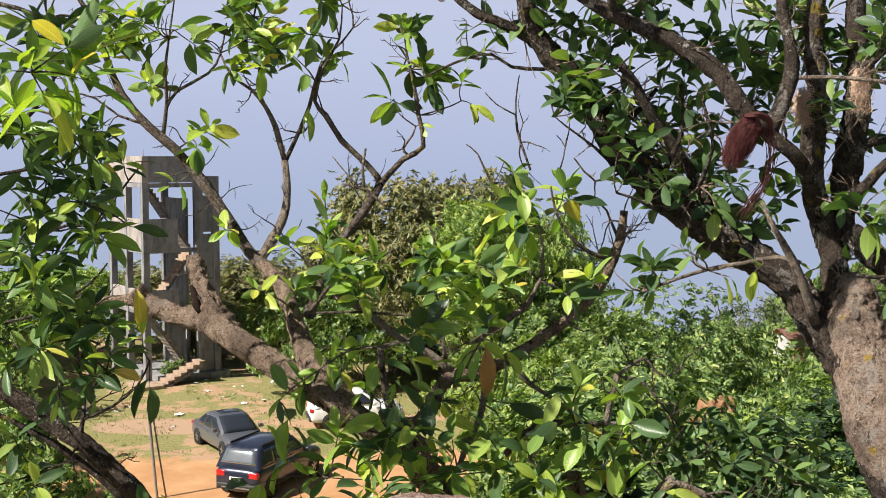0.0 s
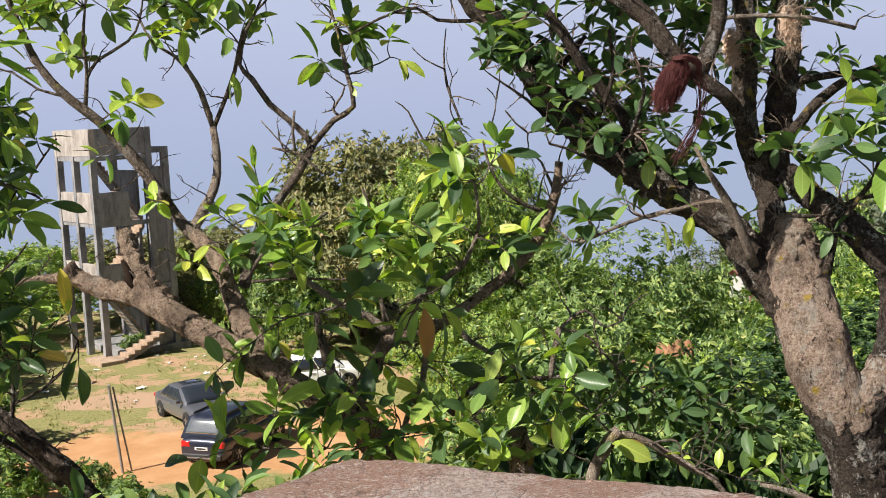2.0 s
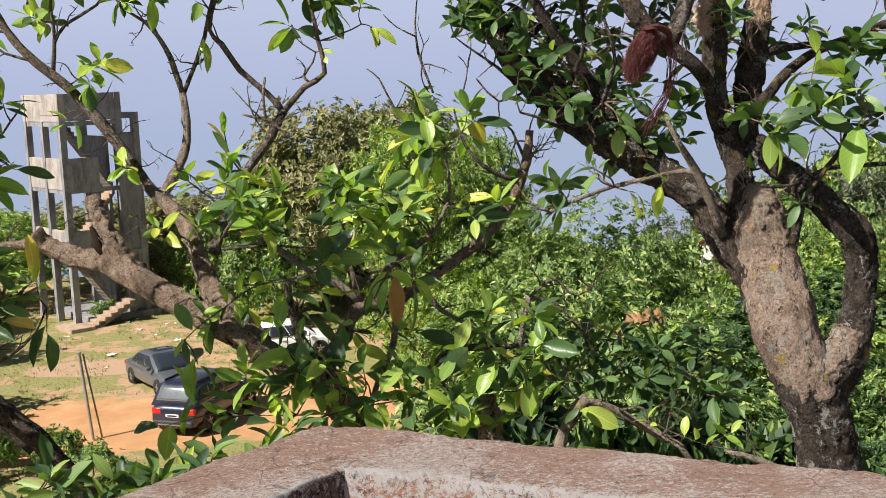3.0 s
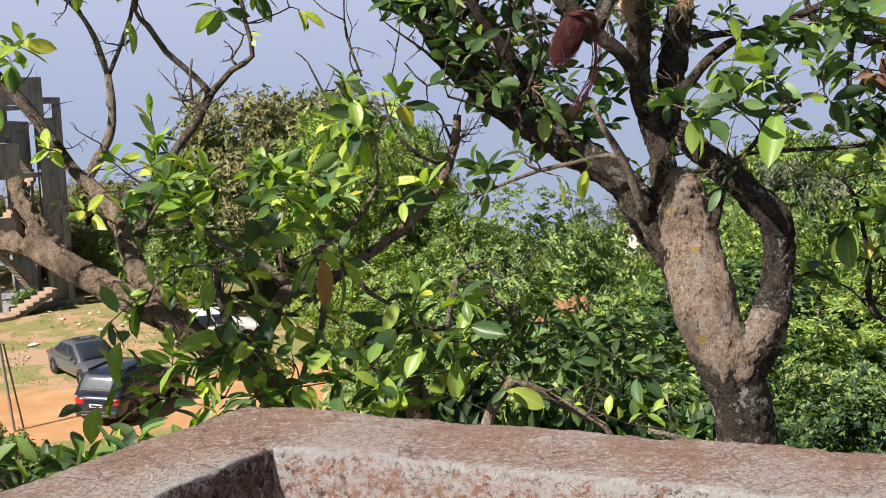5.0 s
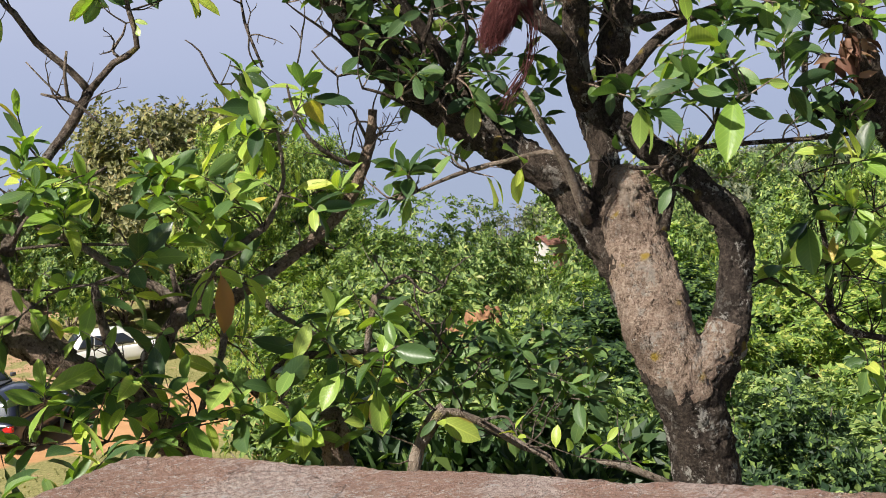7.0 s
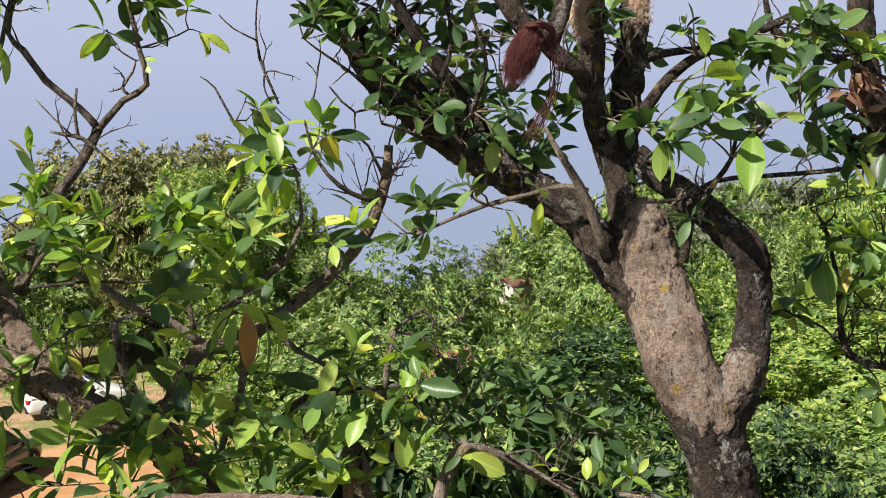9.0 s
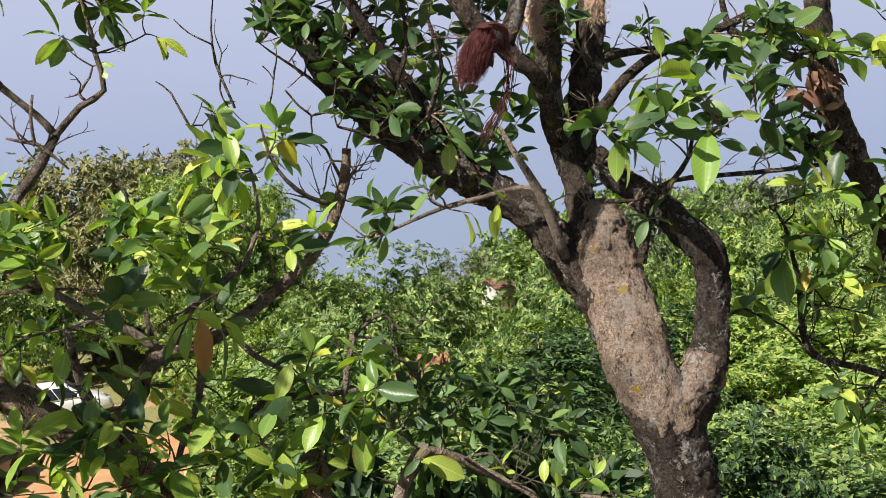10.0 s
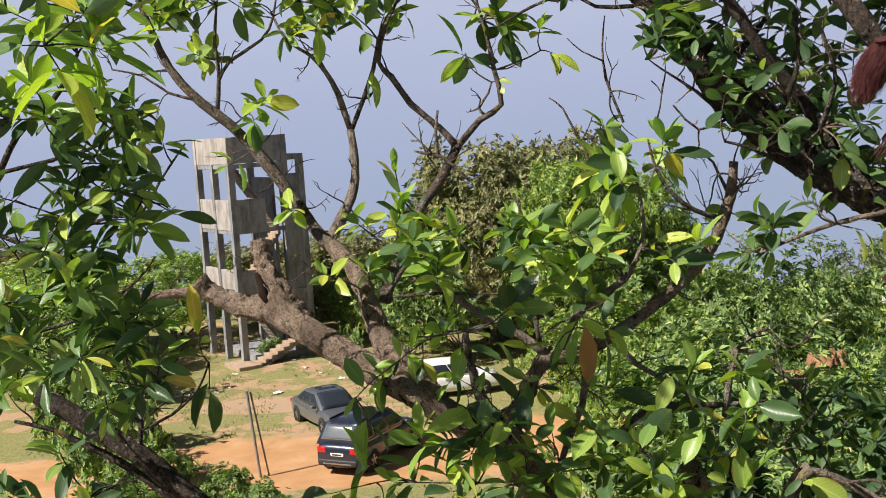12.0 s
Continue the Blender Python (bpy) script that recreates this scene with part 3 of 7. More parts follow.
class Joined:
    """Gathers many copies of small meshes into one mesh."""

    def __init__(self):
        self.v, self.f, self.uv, self.mats, self.mi, self.base = [], [], [], [], [], 0

    def add(self, me, m):
        co = np.empty(len(me.vertices) * 3, "f")
        me.vertices.foreach_get("co", co)
        co = co.reshape(-1, 3)
        mm = np.array(m)
        self.v.append(co @ mm[:3, :3].T + mm[:3, 3])
        self.f += [tuple(i + self.base for i in p.vertices) for p in me.polygons]
        uv = np.empty(len(me.loops) * 2, "f")
        me.uv_layers[0].data.foreach_get("uv", uv)
        self.uv.append(uv)
        mat_ = me.materials[0]
        if mat_ not in self.mats:
            self.mats.append(mat_)
        self.mi += [self.mats.index(mat_)] * len(me.polygons)
        self.base += len(co)

    def mesh(self, name):
        me = bpy.data.meshes.new(name)
        me.from_pydata(np.concatenate(self.v).tolist(), [], self.f)
        me.uv_layers.new(name="UVMap").data.foreach_set("uv", np.concatenate(self.uv))
        for m_ in self.mats:
            me.materials.append(m_)
        me.polygons.foreach_set("material_index", self.mi)
        me.polygons.foreach_set("use_smooth", [True] * len(self.f))
        return me


class Tree:
    def __init__(self, label, base, bark, seed, single=300, fresh=0.08, narrow=1.0, dark=0.0):
        self.ob = thing("tree", label, "tree", base)
        self.base, self.bark, self.rnd = Vector(base), bark, random.Random(seed)
        self.lines, self.twigs, self.more = [], bmesh.new(), Joined()
        self.left, self.fresh, self.narrow, self.dark, self.seed = single, fresh, narrow, dark, seed

    def limb(self, name, *pts, bark=None, rough=0.16, label=""):
        thick = max(q[3] for q in pts)
        line = [q - Vector((*self.base, 0)) for q in spline(pts, 0.018 if thick > 0.055 else 0.05 if thick > 0.03 else 0.08)]
        sides = 48 if thick > 0.1 else 34 if thick > 0.07 else 16 if thick > 0.05 else 10 if thick > 0.03 else 6
        bm = tube(bmesh.new(), line, sides, rough, self.seed + len(self.lines))
        self.lines.append([q.copy() for q in line])
        return part(name, bm, bark or self.bark, self.ob, label, True)

    def leaf(self, kind, at, way, roll, size):
        me = self.rnd.choice(LEAVES[kind])
        way = way.normalized()
        side = way.cross(Vector((0, 0, 1)))
        side = side.normalized() if side.length > 0.05 else Vector((1, 0, 0))
        nrm = side.cross(way)
        m = Matrix((side, way, nrm)).transposed().to_4x4()
        m = Matrix.Translation(at) @ m @ Matrix.Rotation(roll, 4, "Y") @ Matrix.Diagonal((size * self.narrow * self.rnd.uniform(0.85, 1.15), size, size, 1))
        if self.left > 0:
            self.left -= 1
            ob = new("leaf", me)
            ob.parent, ob.matrix_basis = self.ob, m
        else:
            self.more.add(me, m)

    def spray(self, tip, n=7, size=0.2, kind="mature", droop=0.25, spread=0.9, reach=1.5, start=None):
        """A twig from the nearest limb to tip, with leaves in a loose whorl over its outer part."""
        tip = Vector(tip) - self.base
        r = self.rnd
        if start is None:
            best = None
            for line in self.lines:
                for q in line[::max(3, len(line) // 24)]:
                    c = q.to_3d()
                    d = (c - tip).length + (0.5 if c.z > tip.z + 0.15 else 0.0) + (0.25 if q.w > 0.05 else 0.0)
                    if best is None or d < best[0]:
                        best = (d, c, q.w)
            a, w0 = best[1], best[2]
        else:
            a, w0 = Vector(start) - self.base, 0.008
        d = tip - a
        ln = max(d.length, 0.05)
        bend = Vector((r.uniform(-1, 1), r.uniform(-1, 1), r.uniform(-0.4, 0.6))) * 0.12 * ln
        w = min(0.011, max(0.0045, w0 * 0.6), 0.0045 + 0.006 * ln)
        pts = [(*a, w), (*(a + d * 0.35 + bend), w * 0.8), (*(a + d * 0.7 + bend * 0.6), w * 0.62), (*tip, w * 0.4)]
        line = spline(pts, 0.07)
        tube(self.twigs, line, 5, 0.08, r.random() * 9, False)
        if ln > 0.3:
            self.lines.append([q.copy() for q in line])
        # leaves gather in a whorl at the tip, the inner ones upright, the outer ones spread and bending down
        lift = Vector((0, 0, 0.55 if droop < 0.5 else 0.0))
        axis = ((line[-1].to_3d() - line[-3].to_3d()).normalized() + lift + Vector((r.gauss(0, 0.2), r.gauss(0, 0.2), 0))).normalized()
        self.whorl(line, axis, n + (3 if n > 3 and kind != "small" else 0), size, kind, droop, spread)
        if ln > 0.34 and n > 3:
            mid = line[:max(4, int(len(line) * r.uniform(0.5, 0.75)))]
            side = (axis + Vector((r.gauss(0, 0.7), r.gauss(0, 0.5), r.gauss(0.1, 0.4)))).normalized()
            self.whorl(mid, side, max(2, n // 2), size * 0.85, kind, droop, spread)

    def whorl(self, line, axis, n, size, kind, droop, spread):
        r = self.rnd
        first = r.uniform(0, 6.28)
        u = axis.cross(Vector((0.2, 0.1, 1) if abs(axis.z) < 0.9 else (1, 0.1, 0))).normalized()
        v = axis.cross(u)
        end = line[-1].to_3d()
        back = (line[max(0, len(line) - 3)].to_3d() - end)
        if back.length > 0.11:
            back = back.normalized() * 0.11
        for k in range(n):
            f = k / max(1, n - 1)
            at = end + back * (1 - f)
            ang = first + 2.4 * k
            outw = u * math.cos(ang) + v * math.sin(ang)
            way = axis * (0.12 + 0.75 * f * r.uniform(0.5, 1.1)) + outw * spread * (1.05 - 0.55 * f) * r.uniform(0.7, 1.2) + Vector((r.gauss(0, 0.22), r.gauss(0, 0.22), r.gauss(0, 0.15) - droop * r.uniform(0.3, 1.5)))
            kd = kind
            if kind == "mature":
                c = r.random()
                kd = "young" if (c < self.fresh or (f > 0.75 and c < 0.26 + self.fresh)) else "small" if c > 1 - self.dark else "mature"
            s = size * (0.60 + 0.60 * r.random()) * (0.75 if f > 0.85 else 1.0)
            self.leaf(kd, at, way, r.gauss(0, 0.75), s)

    def crown(self, centre, radii, n, size=0.2, leaves=7, kind="mature", droop=0.25):
        """n leafy twigs whose tips fill a lumpy ellipsoid."""
        r = self.rnd
        for _ in range(n):
            while True:
                q = Vector((r.uniform(-1, 1), r.uniform(-1, 1), r.uniform(-1, 1)))
                if q.length < 1:
                    break
            tip = Vector(centre) + Vector((q.x * radii[0], q.y * radii[1], q.z * radii[2]))
            self.spray(tip, r.randint(max(3, leaves - 3), leaves + 2), size, kind, droop)

    def bare(self, n, low=0.10, high=0.34):
        """n thin forked twigs without leaves, off the thinner limbs."""
        r = self.rnd
        pool = [q for line in self.lines for q in line[2::max(4, len(line) // 20)] if 0.004 < q.w < 0.05]
        for _ in range(n):
            a = r.choice(pool).to_3d()
            d = Vector((r.gauss(0, 1), r.gauss(0, 0.7), r.gauss(0.35, 0.8))).normalized()
            ln = r.uniform(low, high)
            pts, way = [(*a, 0.0055)], d
            for k in range(1, 6):
                way = (way + Vector((r.gauss(0, 0.26), r.gauss(0, 0.22), r.gauss(0.06, 0.26)))).normalized()
                a = a + way * ln / 5
                pts.append((*a, 0.0055 - 0.0008 * k))
            tube(self.twigs, spline(pts, 0.04), 4, 0.15, 0, False)
            for m in (2, 3, 4):
                if r.random() < 0.6:
                    b = Vector(pts[m][:3])
                    side = (way + Vector((r.gauss(0, 0.9), r.gauss(0, 0.6), r.gauss(0, 0.9)))).normalized()
                    c = b + side * ln * 0.14
                    e = c + (side + Vector((r.gauss(0, 0.5), r.gauss(0, 0.4), r.gauss(0.2, 0.5)))).normalized() * ln * 0.12
                    tube(self.twigs, [Vector((*b, 0.0026)), Vector((*c, 0.0022)), Vector((*e, 0.0014))], 4, 0, 0, False)

    def done(self):
        part("twig", mesh_of(self.twigs, "twig", self.bark, True), None, self.ob)["kind"] = "stuff"
        if self.more.v:
            part("leaves", self.more.mesh("leaves"), None, self.ob)["kind"] = "stuff"
        return self.ob


# the tree behind the parapet: a leaning main limb with a broken stump, and thin risers
near_tree = Tree("spreading tree with a leaning limb and a broken stump", (0.25, 5.9, -5.0), BARK_MID, 11, fresh=0.20, narrow=0.90, dark=0.12)
near_tree.limb("trunk", (0.45, 6.00, -5.00, 0.220), (0.40, 6.05, -2.50, 0.170), (0.25, 6.10, -0.60, 0.130), (-0.01, 6.10, 0.32, 0.105), (-0.20, 6.00, 0.70, 0.081), (-0.45, 5.95, 0.91, 0.070), (-0.76, 5.95, 1.12, 0.066), (-1.07, 6.20, 1.25, 0.072), (-1.35, 6.50, 1.35, 0.076), (-1.51, 6.70, 1.40, 0.069), bark=BARK_TAN, rough=0.16)
near_tree.limb("broken_stump", (-1.33, 6.50, 1.35, 0.073), (-1.47, 6.70, 1.47, 0.062), (-1.55, 6.80, 1.59, 0.059), (-1.59, 6.85, 1.69, 0.049), (-1.62, 6.90, 1.77, 0.042), bark=BARK_TAN, rough=0.6, label="broken rotten stump with a hollow")
# no cavity is cut; a near-black body paints the hollow's shade
near_tree.limb("hollow", (-1.61, 6.74, 1.61, 0.010), (-1.58, 6.72, 1.56, 0.024), (-1.56, 6.70, 1.50, 0.031), (-1.53, 6.68, 1.44, 0.014), bark=HOLLOW, rough=0.3, label="dark body painting the shade of a rotten hollow")
near_tree.limb("limb", (-1.47, 6.70, 1.39, 0.072), (-1.74, 6.90, 1.41, 0.060), (-1.94, 7.00, 1.48, 0.050), (-2.02, 7.00, 1.56, 0.053), bark=BARK_TAN, rough=0.3)
near_tree.limb("limb", (-1.94, 7.00, 1.48, 0.046), (-2.13, 7.10, 1.48, 0.036), (-2.33, 7.10, 1.47, 0.025), (-2.56, 7.20, 1.49, 0.015), bark=BARK_TAN)
near_tree.limb("limb", (-0.57, 5.95, 1.00, 0.079), (-0.71, 6.05, 1.15, 0.071), (-0.83, 6.20, 1.26, 0.064), (-0.88, 6.30, 1.33, 0.058), (-0.94, 6.40, 1.47, 0.051), (-1.04, 6.60, 1.63, 0.045), (-1.17, 6.80, 1.73, 0.042), bark=BARK_TAN, rough=0.22)
near_tree.limb("limb", (-1.13, 6.75, 1.70, 0.038), (-1.29, 7.00, 1.80, 0.036), (-1.46, 7.15, 2.02, 0.036), (-1.63, 7.20, 2.25, 0.037), (-1.79, 7.20, 2.44, 0.033), (-1.99, 7.20, 2.62, 0.029), (-2.13, 7.20, 2.80, 0.024), (-2.22, 7.20, 3.02, 0.020), (-2.30, 7.20, 3.25, 0.018), (-2.42, 7.20, 3.45, 0.015), (-2.53, 7.20, 3.64, 0.009))
near_tree.limb("limb", (-1.23, 6.90, 1.72, 0.035), (-1.15, 7.10, 1.88, 0.034), (-1.09, 7.20, 2.03, 0.029), (-1.08, 7.25, 2.20, 0.024), (-1.10, 7.30, 2.37, 0.024), bark=BARK_PALE)
near_tree.limb("limb", (-1.10, 7.30, 2.37, 0.020), (-1.16, 7.30, 2.59, 0.019), (-1.22, 7.30, 2.72, 0.015), (-1.31, 7.30, 2.83, 0.011), (-1.44, 7.30, 2.92, 0.009), (-1.51, 7.30, 3.06, 0.006), bark=BARK_PALE)
near_tree.limb("limb", (-1.10, 7.30, 2.36, 0.017), (-1.01, 7.30, 2.55, 0.015), (-0.93, 7.25, 2.72, 0.013), (-0.88, 7.20, 2.89, 0.011), (-0.79, 7.20, 3.06, 0.009), (-0.64, 7.20, 3.22, 0.006), (-0.69, 7.20, 3.47, 0.005))
near_tree.limb("limb", (-1.22, 7.30, 2.72, 0.011), (-1.27, 7.30, 2.86, 0.009), (-1.25, 7.30, 3.08, 0.007), (-1.29, 7.30, 3.30, 0.007), (-1.21, 7.30, 3.55, 0.006))
near_tree.limb("limb", (-1.87, 7.20, 2.53, 0.015), (-1.84, 7.20, 2.75, 0.013), (-1.85, 7.20, 2.93, 0.011), (-1.82, 7.20, 3.15, 0.007), (-1.78, 7.20, 3.40, 0.005))
near_tree.limb("limb", (-1.85, 7.20, 2.70, 0.011), (-1.77, 7.20, 2.82, 0.011), (-1.57, 7.20, 2.93, 0.009), (-1.49, 7.20, 3.06, 0.007), (-1.45, 7.20, 3.25, 0.005))
near_tree.limb("limb", (-1.96, 7.20, 2.60, 0.011), (-2.15, 7.20, 2.66, 0.009), (-2.30, 7.20, 2.77, 0.007), (-2.48, 7.20, 2.82, 0.005))
near_tree.limb("limb", (-0.84, 6.35, 1.48, 0.036), (-0.81, 6.50, 1.61, 0.030), (-0.75, 6.70, 1.77, 0.029), (-0.68, 6.90, 1.90, 0.028), (-0.58, 7.00, 2.03, 0.028), (-0.52, 7.00, 2.12, 0.028), (-0.46, 7.10, 2.23, 0.027))
near_tree.limb("limb", (-0.46, 7.10, 2.23, 0.023), (-0.55, 7.10, 2.35, 0.020), (-0.71, 7.10, 2.50, 0.020), (-0.81, 7.10, 2.66, 0.018), (-0.88, 7.10, 2.75, 0.014), (-0.82, 7.10, 2.96, 0.011), (-0.72, 7.10, 3.14, 0.007), (-0.70, 7.10, 3.35, 0.005))
near_tree.limb("limb", (-0.47, 7.10, 2.22, 0.022), (-0.32, 7.10, 2.38, 0.018), (-0.19, 7.10, 2.46, 0.016), (-0.22, 7.10, 2.66, 0.014), (-0.25, 7.10, 2.85, 0.011), (-0.29, 7.10, 3.03, 0.007), (-0.31, 7.10, 3.17, 0.005))
near_tree.limb("dead_twig", (-0.40, 7.00, 2.05, 0.005), (-0.49, 7.00, 2.14, 0.011), (-0.55, 7.00, 2.19, 0.012), (-0.63, 7.00, 2.21, 0.011), (-0.70, 7.00, 2.23, 0.007), bark=BARK_PALE)
near_tree.limb("dead_twig", (-0.56, 7.00, 2.18, 0.011), (-0.57, 7.00, 2.32, 0.009), (-0.55, 7.00, 2.45, 0.007), bark=BARK_PALE)
near_tree.limb("dead_twig", (-0.59, 7.00, 2.20, 0.007), (-0.68, 7.00, 2.30, 0.005), (-0.76, 7.00, 2.40, 0.004), bark=BARK_PALE)
near_tree.limb("dead_twig", (-0.29, 7.10, 2.41, 0.009), (-0.32, 7.10, 2.45, 0.011), (-0.26, 7.10, 2.53, 0.007), (-0.24, 7.10, 2.59, 0.005), bark=BARK_PALE)
near_tree.limb("limb", (-0.20, 7.10, 2.66, 0.006), (-0.10, 7.10, 2.69, 0.005), (-0.01, 7.10, 2.72, 0.005), (0.05, 7.10, 2.75, 0.004))
near_tree.limb("limb", (-0.17, 6.00, 0.77, 0.056), (-0.26, 6.00, 0.87, 0.050), (-0.16, 6.05, 0.96, 0.042), (-0.10, 6.10, 1.08, 0.039), (-0.01, 6.15, 1.16, 0.039), (0.15, 6.20, 1.17, 0.038), (0.28, 6.20, 1.24, 0.035), (0.42, 6.20, 1.32, 0.030), (0.58, 6.25, 1.42, 0.029), (0.73, 6.30, 1.53, 0.029), (0.85, 6.30, 1.68, 0.029), (0.91, 6.30, 1.81, 0.031), (0.95, 6.30, 1.94, 0.027), (0.97, 6.30, 2.09, 0.021), label="dark limb ending in a sawn stub", bark=BARK_TAN)
near_tree.limb("limb", (-0.26, 6.00, 0.87, 0.046), (-0.33, 5.95, 0.98, 0.034), (-0.37, 5.95, 1.09, 0.026), (-0.40, 5.95, 1.25, 0.020), (-0.41, 5.95, 1.36, 0.014), bark=BARK_PALE)
near_tree.limb("limb", (0.91, 6.30, 1.80, 0.015), (0.76, 6.25, 1.86, 0.013), (0.64, 6.20, 1.96, 0.010), (0.57, 6.20, 2.09, 0.008), (0.54, 6.20, 2.23, 0.005))
near_tree.limb("limb", (0.94, 6.30, 1.92, 0.011), (0.90, 6.35, 2.03, 0.008), (0.84, 6.40, 2.13, 0.007), (0.64, 6.40, 2.11, 0.005))
near_tree.limb("limb", (-0.79, 6.30, 1.50, 0.008), (-0.53, 6.20, 1.52, 0.008), (-0.27, 6.20, 1.50, 0.006), (-0.09, 6.20, 1.52, 0.006))
near_tree.limb("limb", (-0.70, 6.40, 1.59, 0.019), (-0.50, 6.30, 1.50, 0.019), (-0.30, 6.20, 1.37, 0.021), (-0.14, 6.15, 1.29, 0.024), (-0.01, 6.15, 1.18, 0.026), bark=BARK_PALE)
near_tree.limb("limb", (0.05, 6.20, 1.20, 0.022), (0.13, 6.10, 1.37, 0.019), (0.25, 6.10, 1.47, 0.019), (0.38, 6.10, 1.55, 0.018), (0.44, 6.10, 1.64, 0.012), (0.50, 6.20, 1.78, 0.011), (0.48, 6.20, 2.01, 0.008), bark=BARK_PALE)
near_tree.limb("limb", (-0.05, 6.15, 1.25, 0.016), (-0.08, 6.20, 1.50, 0.013), (-0.06, 6.25, 1.65, 0.011), (-0.09, 6.30, 1.84, 0.008), (-0.14, 6.30, 2.00, 0.006))
near_tree.limb("limb", (-0.85, 6.35, 1.48, 0.016), (-0.69, 6.30, 1.68, 0.011), (-0.50, 6.30, 1.78, 0.010), (-0.34, 6.30, 1.87, 0.008))
near_tree.limb("limb", (0.32, 6.10, 1.25, 0.017), (0.41, 6.00, 1.15, 0.014), (0.52, 6.00, 1.08, 0.012), (0.64, 5.95, 1.00, 0.010), bark=BARK_PALE)
near_tree.limb("limb", (0.18, 6.10, 1.19, 0.024), (0.14, 6.00, 0.96, 0.019), (0.05, 5.90, 0.79, 0.018), (-0.02, 5.80, 0.60, 0.015), bark=BARK_PALE)
near_tree.limb("dead_twig", (0.44, 6.40, 2.32, 0.007), (0.37, 6.50, 2.55, 0.008), (0.36, 6.50, 2.72, 0.005), (0.38, 6.50, 2.87, 0.003))
near_tree.limb("dead_twig", (0.36, 6.50, 2.64, 0.005), (0.25, 6.50, 2.70, 0.004), (0.18, 6.50, 2.77, 0.003))
near_tree.limb("dead_twig", (0.34, 6.50, 2.09, 0.008), (0.22, 6.50, 2.24, 0.007), (0.14, 6.50, 2.41, 0.005), (0.07, 6.50, 2.47, 0.003))
near_tree.limb("dead_twig", (0.61, 6.40, 2.32, 0.005), (0.64, 6.40, 2.45, 0.004), (0.59, 6.40, 2.52, 0.003))
near_tree.limb("dead_twig", (0.22, 6.50, 2.22, 0.005), (0.27, 6.50, 2.31, 0.003), (0.29, 6.50, 2.36, 0.003))
near_tree.limb("dead_branch", (0.96, 5.55, 0.39, 0.028), (1.00, 5.55, 0.56, 0.030), (1.07, 5.55, 0.68, 0.035), (1.13, 5.55, 0.73, 0.038), bark=BARK_SCAR, rough=0.25, label="forked dead branch without bark")
near_tree.limb("dead_branch", (1.09, 5.55, 0.71, 0.025), (1.20, 5.55, 0.70, 0.022), (1.37, 5.55, 0.60, 0.020), (1.50, 5.55, 0.51, 0.020), (1.61, 5.55, 0.45, 0.019), (1.70, 5.55, 0.29, 0.014), bark=BARK_SCAR, rough=0.2)
near_tree.limb("dead_branch", (1.84, 5.50, 0.42, 0.011), (2.02, 5.50, 0.36, 0.020), (2.23, 5.50, 0.25, 0.021), bark=BARK_SCAR, rough=0.2)
near_tree.limb("limb", (0.84, 6.10, 0.83, 0.016), (0.87, 6.10, 1.01, 0.017), (0.91, 6.10, 1.18, 0.019), bark=BARK_PALE)
near_tree.limb("dead_twig", (0.91, 6.10, 1.17, 0.011), (0.98, 6.10, 1.23, 0.009), (1.06, 6.10, 1.27, 0.009), (1.11, 6.10, 1.22, 0.008), (1.17, 6.10, 1.17, 0.006), (1.26, 6.10, 1.20, 0.005))
near_tree.limb("dead_twig", (0.92, 6.10, 1.17, 0.009), (1.05, 6.10, 1.14, 0.008), (1.13, 6.10, 1.05, 0.008), (1.22, 6.10, 0.94, 0.006), (1.31, 6.10, 0.83, 0.005))
near_tree.limb("limb", (0.28, 6.10, 0.73, 0.028), (0.47, 6.10, 0.89, 0.025), (0.67, 6.10, 0.90, 0.020), (0.86, 6.10, 0.90, 0.014), (1.05, 6.10, 0.91, 0.008))
near_tree.limb("root_stump", (0.65, 5.80, 0.20, 0.075), (0.65, 5.80, 0.45, 0.066), (0.63, 5.80, 0.62, 0.062), (0.62, 5.80, 0.70, 0.050), bark=BARK_RED, rough=0.4, label="sawn stump of a side stem")
near_tree.crown((-1.82, 7.20, 3.20), (0.37, 0.45, 0.20), 11, 0.17, 5, "mature", 0.10)
near_tree.crown((-2.00, 7.20, 2.97), (0.22, 0.30, 0.18), 5, 0.16, 5, "mature", 0.10)
near_tree.crown((-2.13, 7.10, 3.22), (0.18, 0.30, 0.14), 3, 0.17, 5, "mature", 0.10)
near_tree.crown((-1.45, 7.20, 3.24), (0.33, 0.40, 0.18), 8, 0.17, 5, "mature", 0.10)
near_tree.crown((-1.31, 7.20, 3.06), (0.22, 0.30, 0.16), 5, 0.17, 5, "mature", 0.10)
near_tree.crown((-1.09, 7.20, 3.15), (0.22, 0.30, 0.20), 5, 0.17, 5, "mature", 0.10)
near_tree.crown((-0.87, 7.10, 3.05), (0.22, 0.30, 0.18), 5, 0.19, 5, "mature", 0.10)
near_tree.crown((-0.86, 7.10, 3.28), (0.18, 0.30, 0.14), 3, 0.17, 5, "mature", 0.10)
near_tree.crown((-0.36, 7.10, 3.10), (0.22, 0.30, 0.14), 3, 0.16, 5, "mature", 0.10)
near_tree.crown((-0.31, 7.10, 2.89), (0.18, 0.25, 0.14), 3, 0.19, 5, "mature", 0.10)
near_tree.crown((-0.15, 7.10, 2.89), (0.11, 0.20, 0.11), 2, 0.19, 5, "mature", 0.10)
near_tree.spray((0.12, 7.10, 2.73), 3, 0.22, "mature", 1.20, 0.90)
near_tree.spray((0.06, 7.10, 2.89), 4, 0.14, "mature", 0.25, 0.90)
near_tree.spray((-0.40, 7.10, 2.76), 4, 0.22, "mature", 0.80, 0.90)
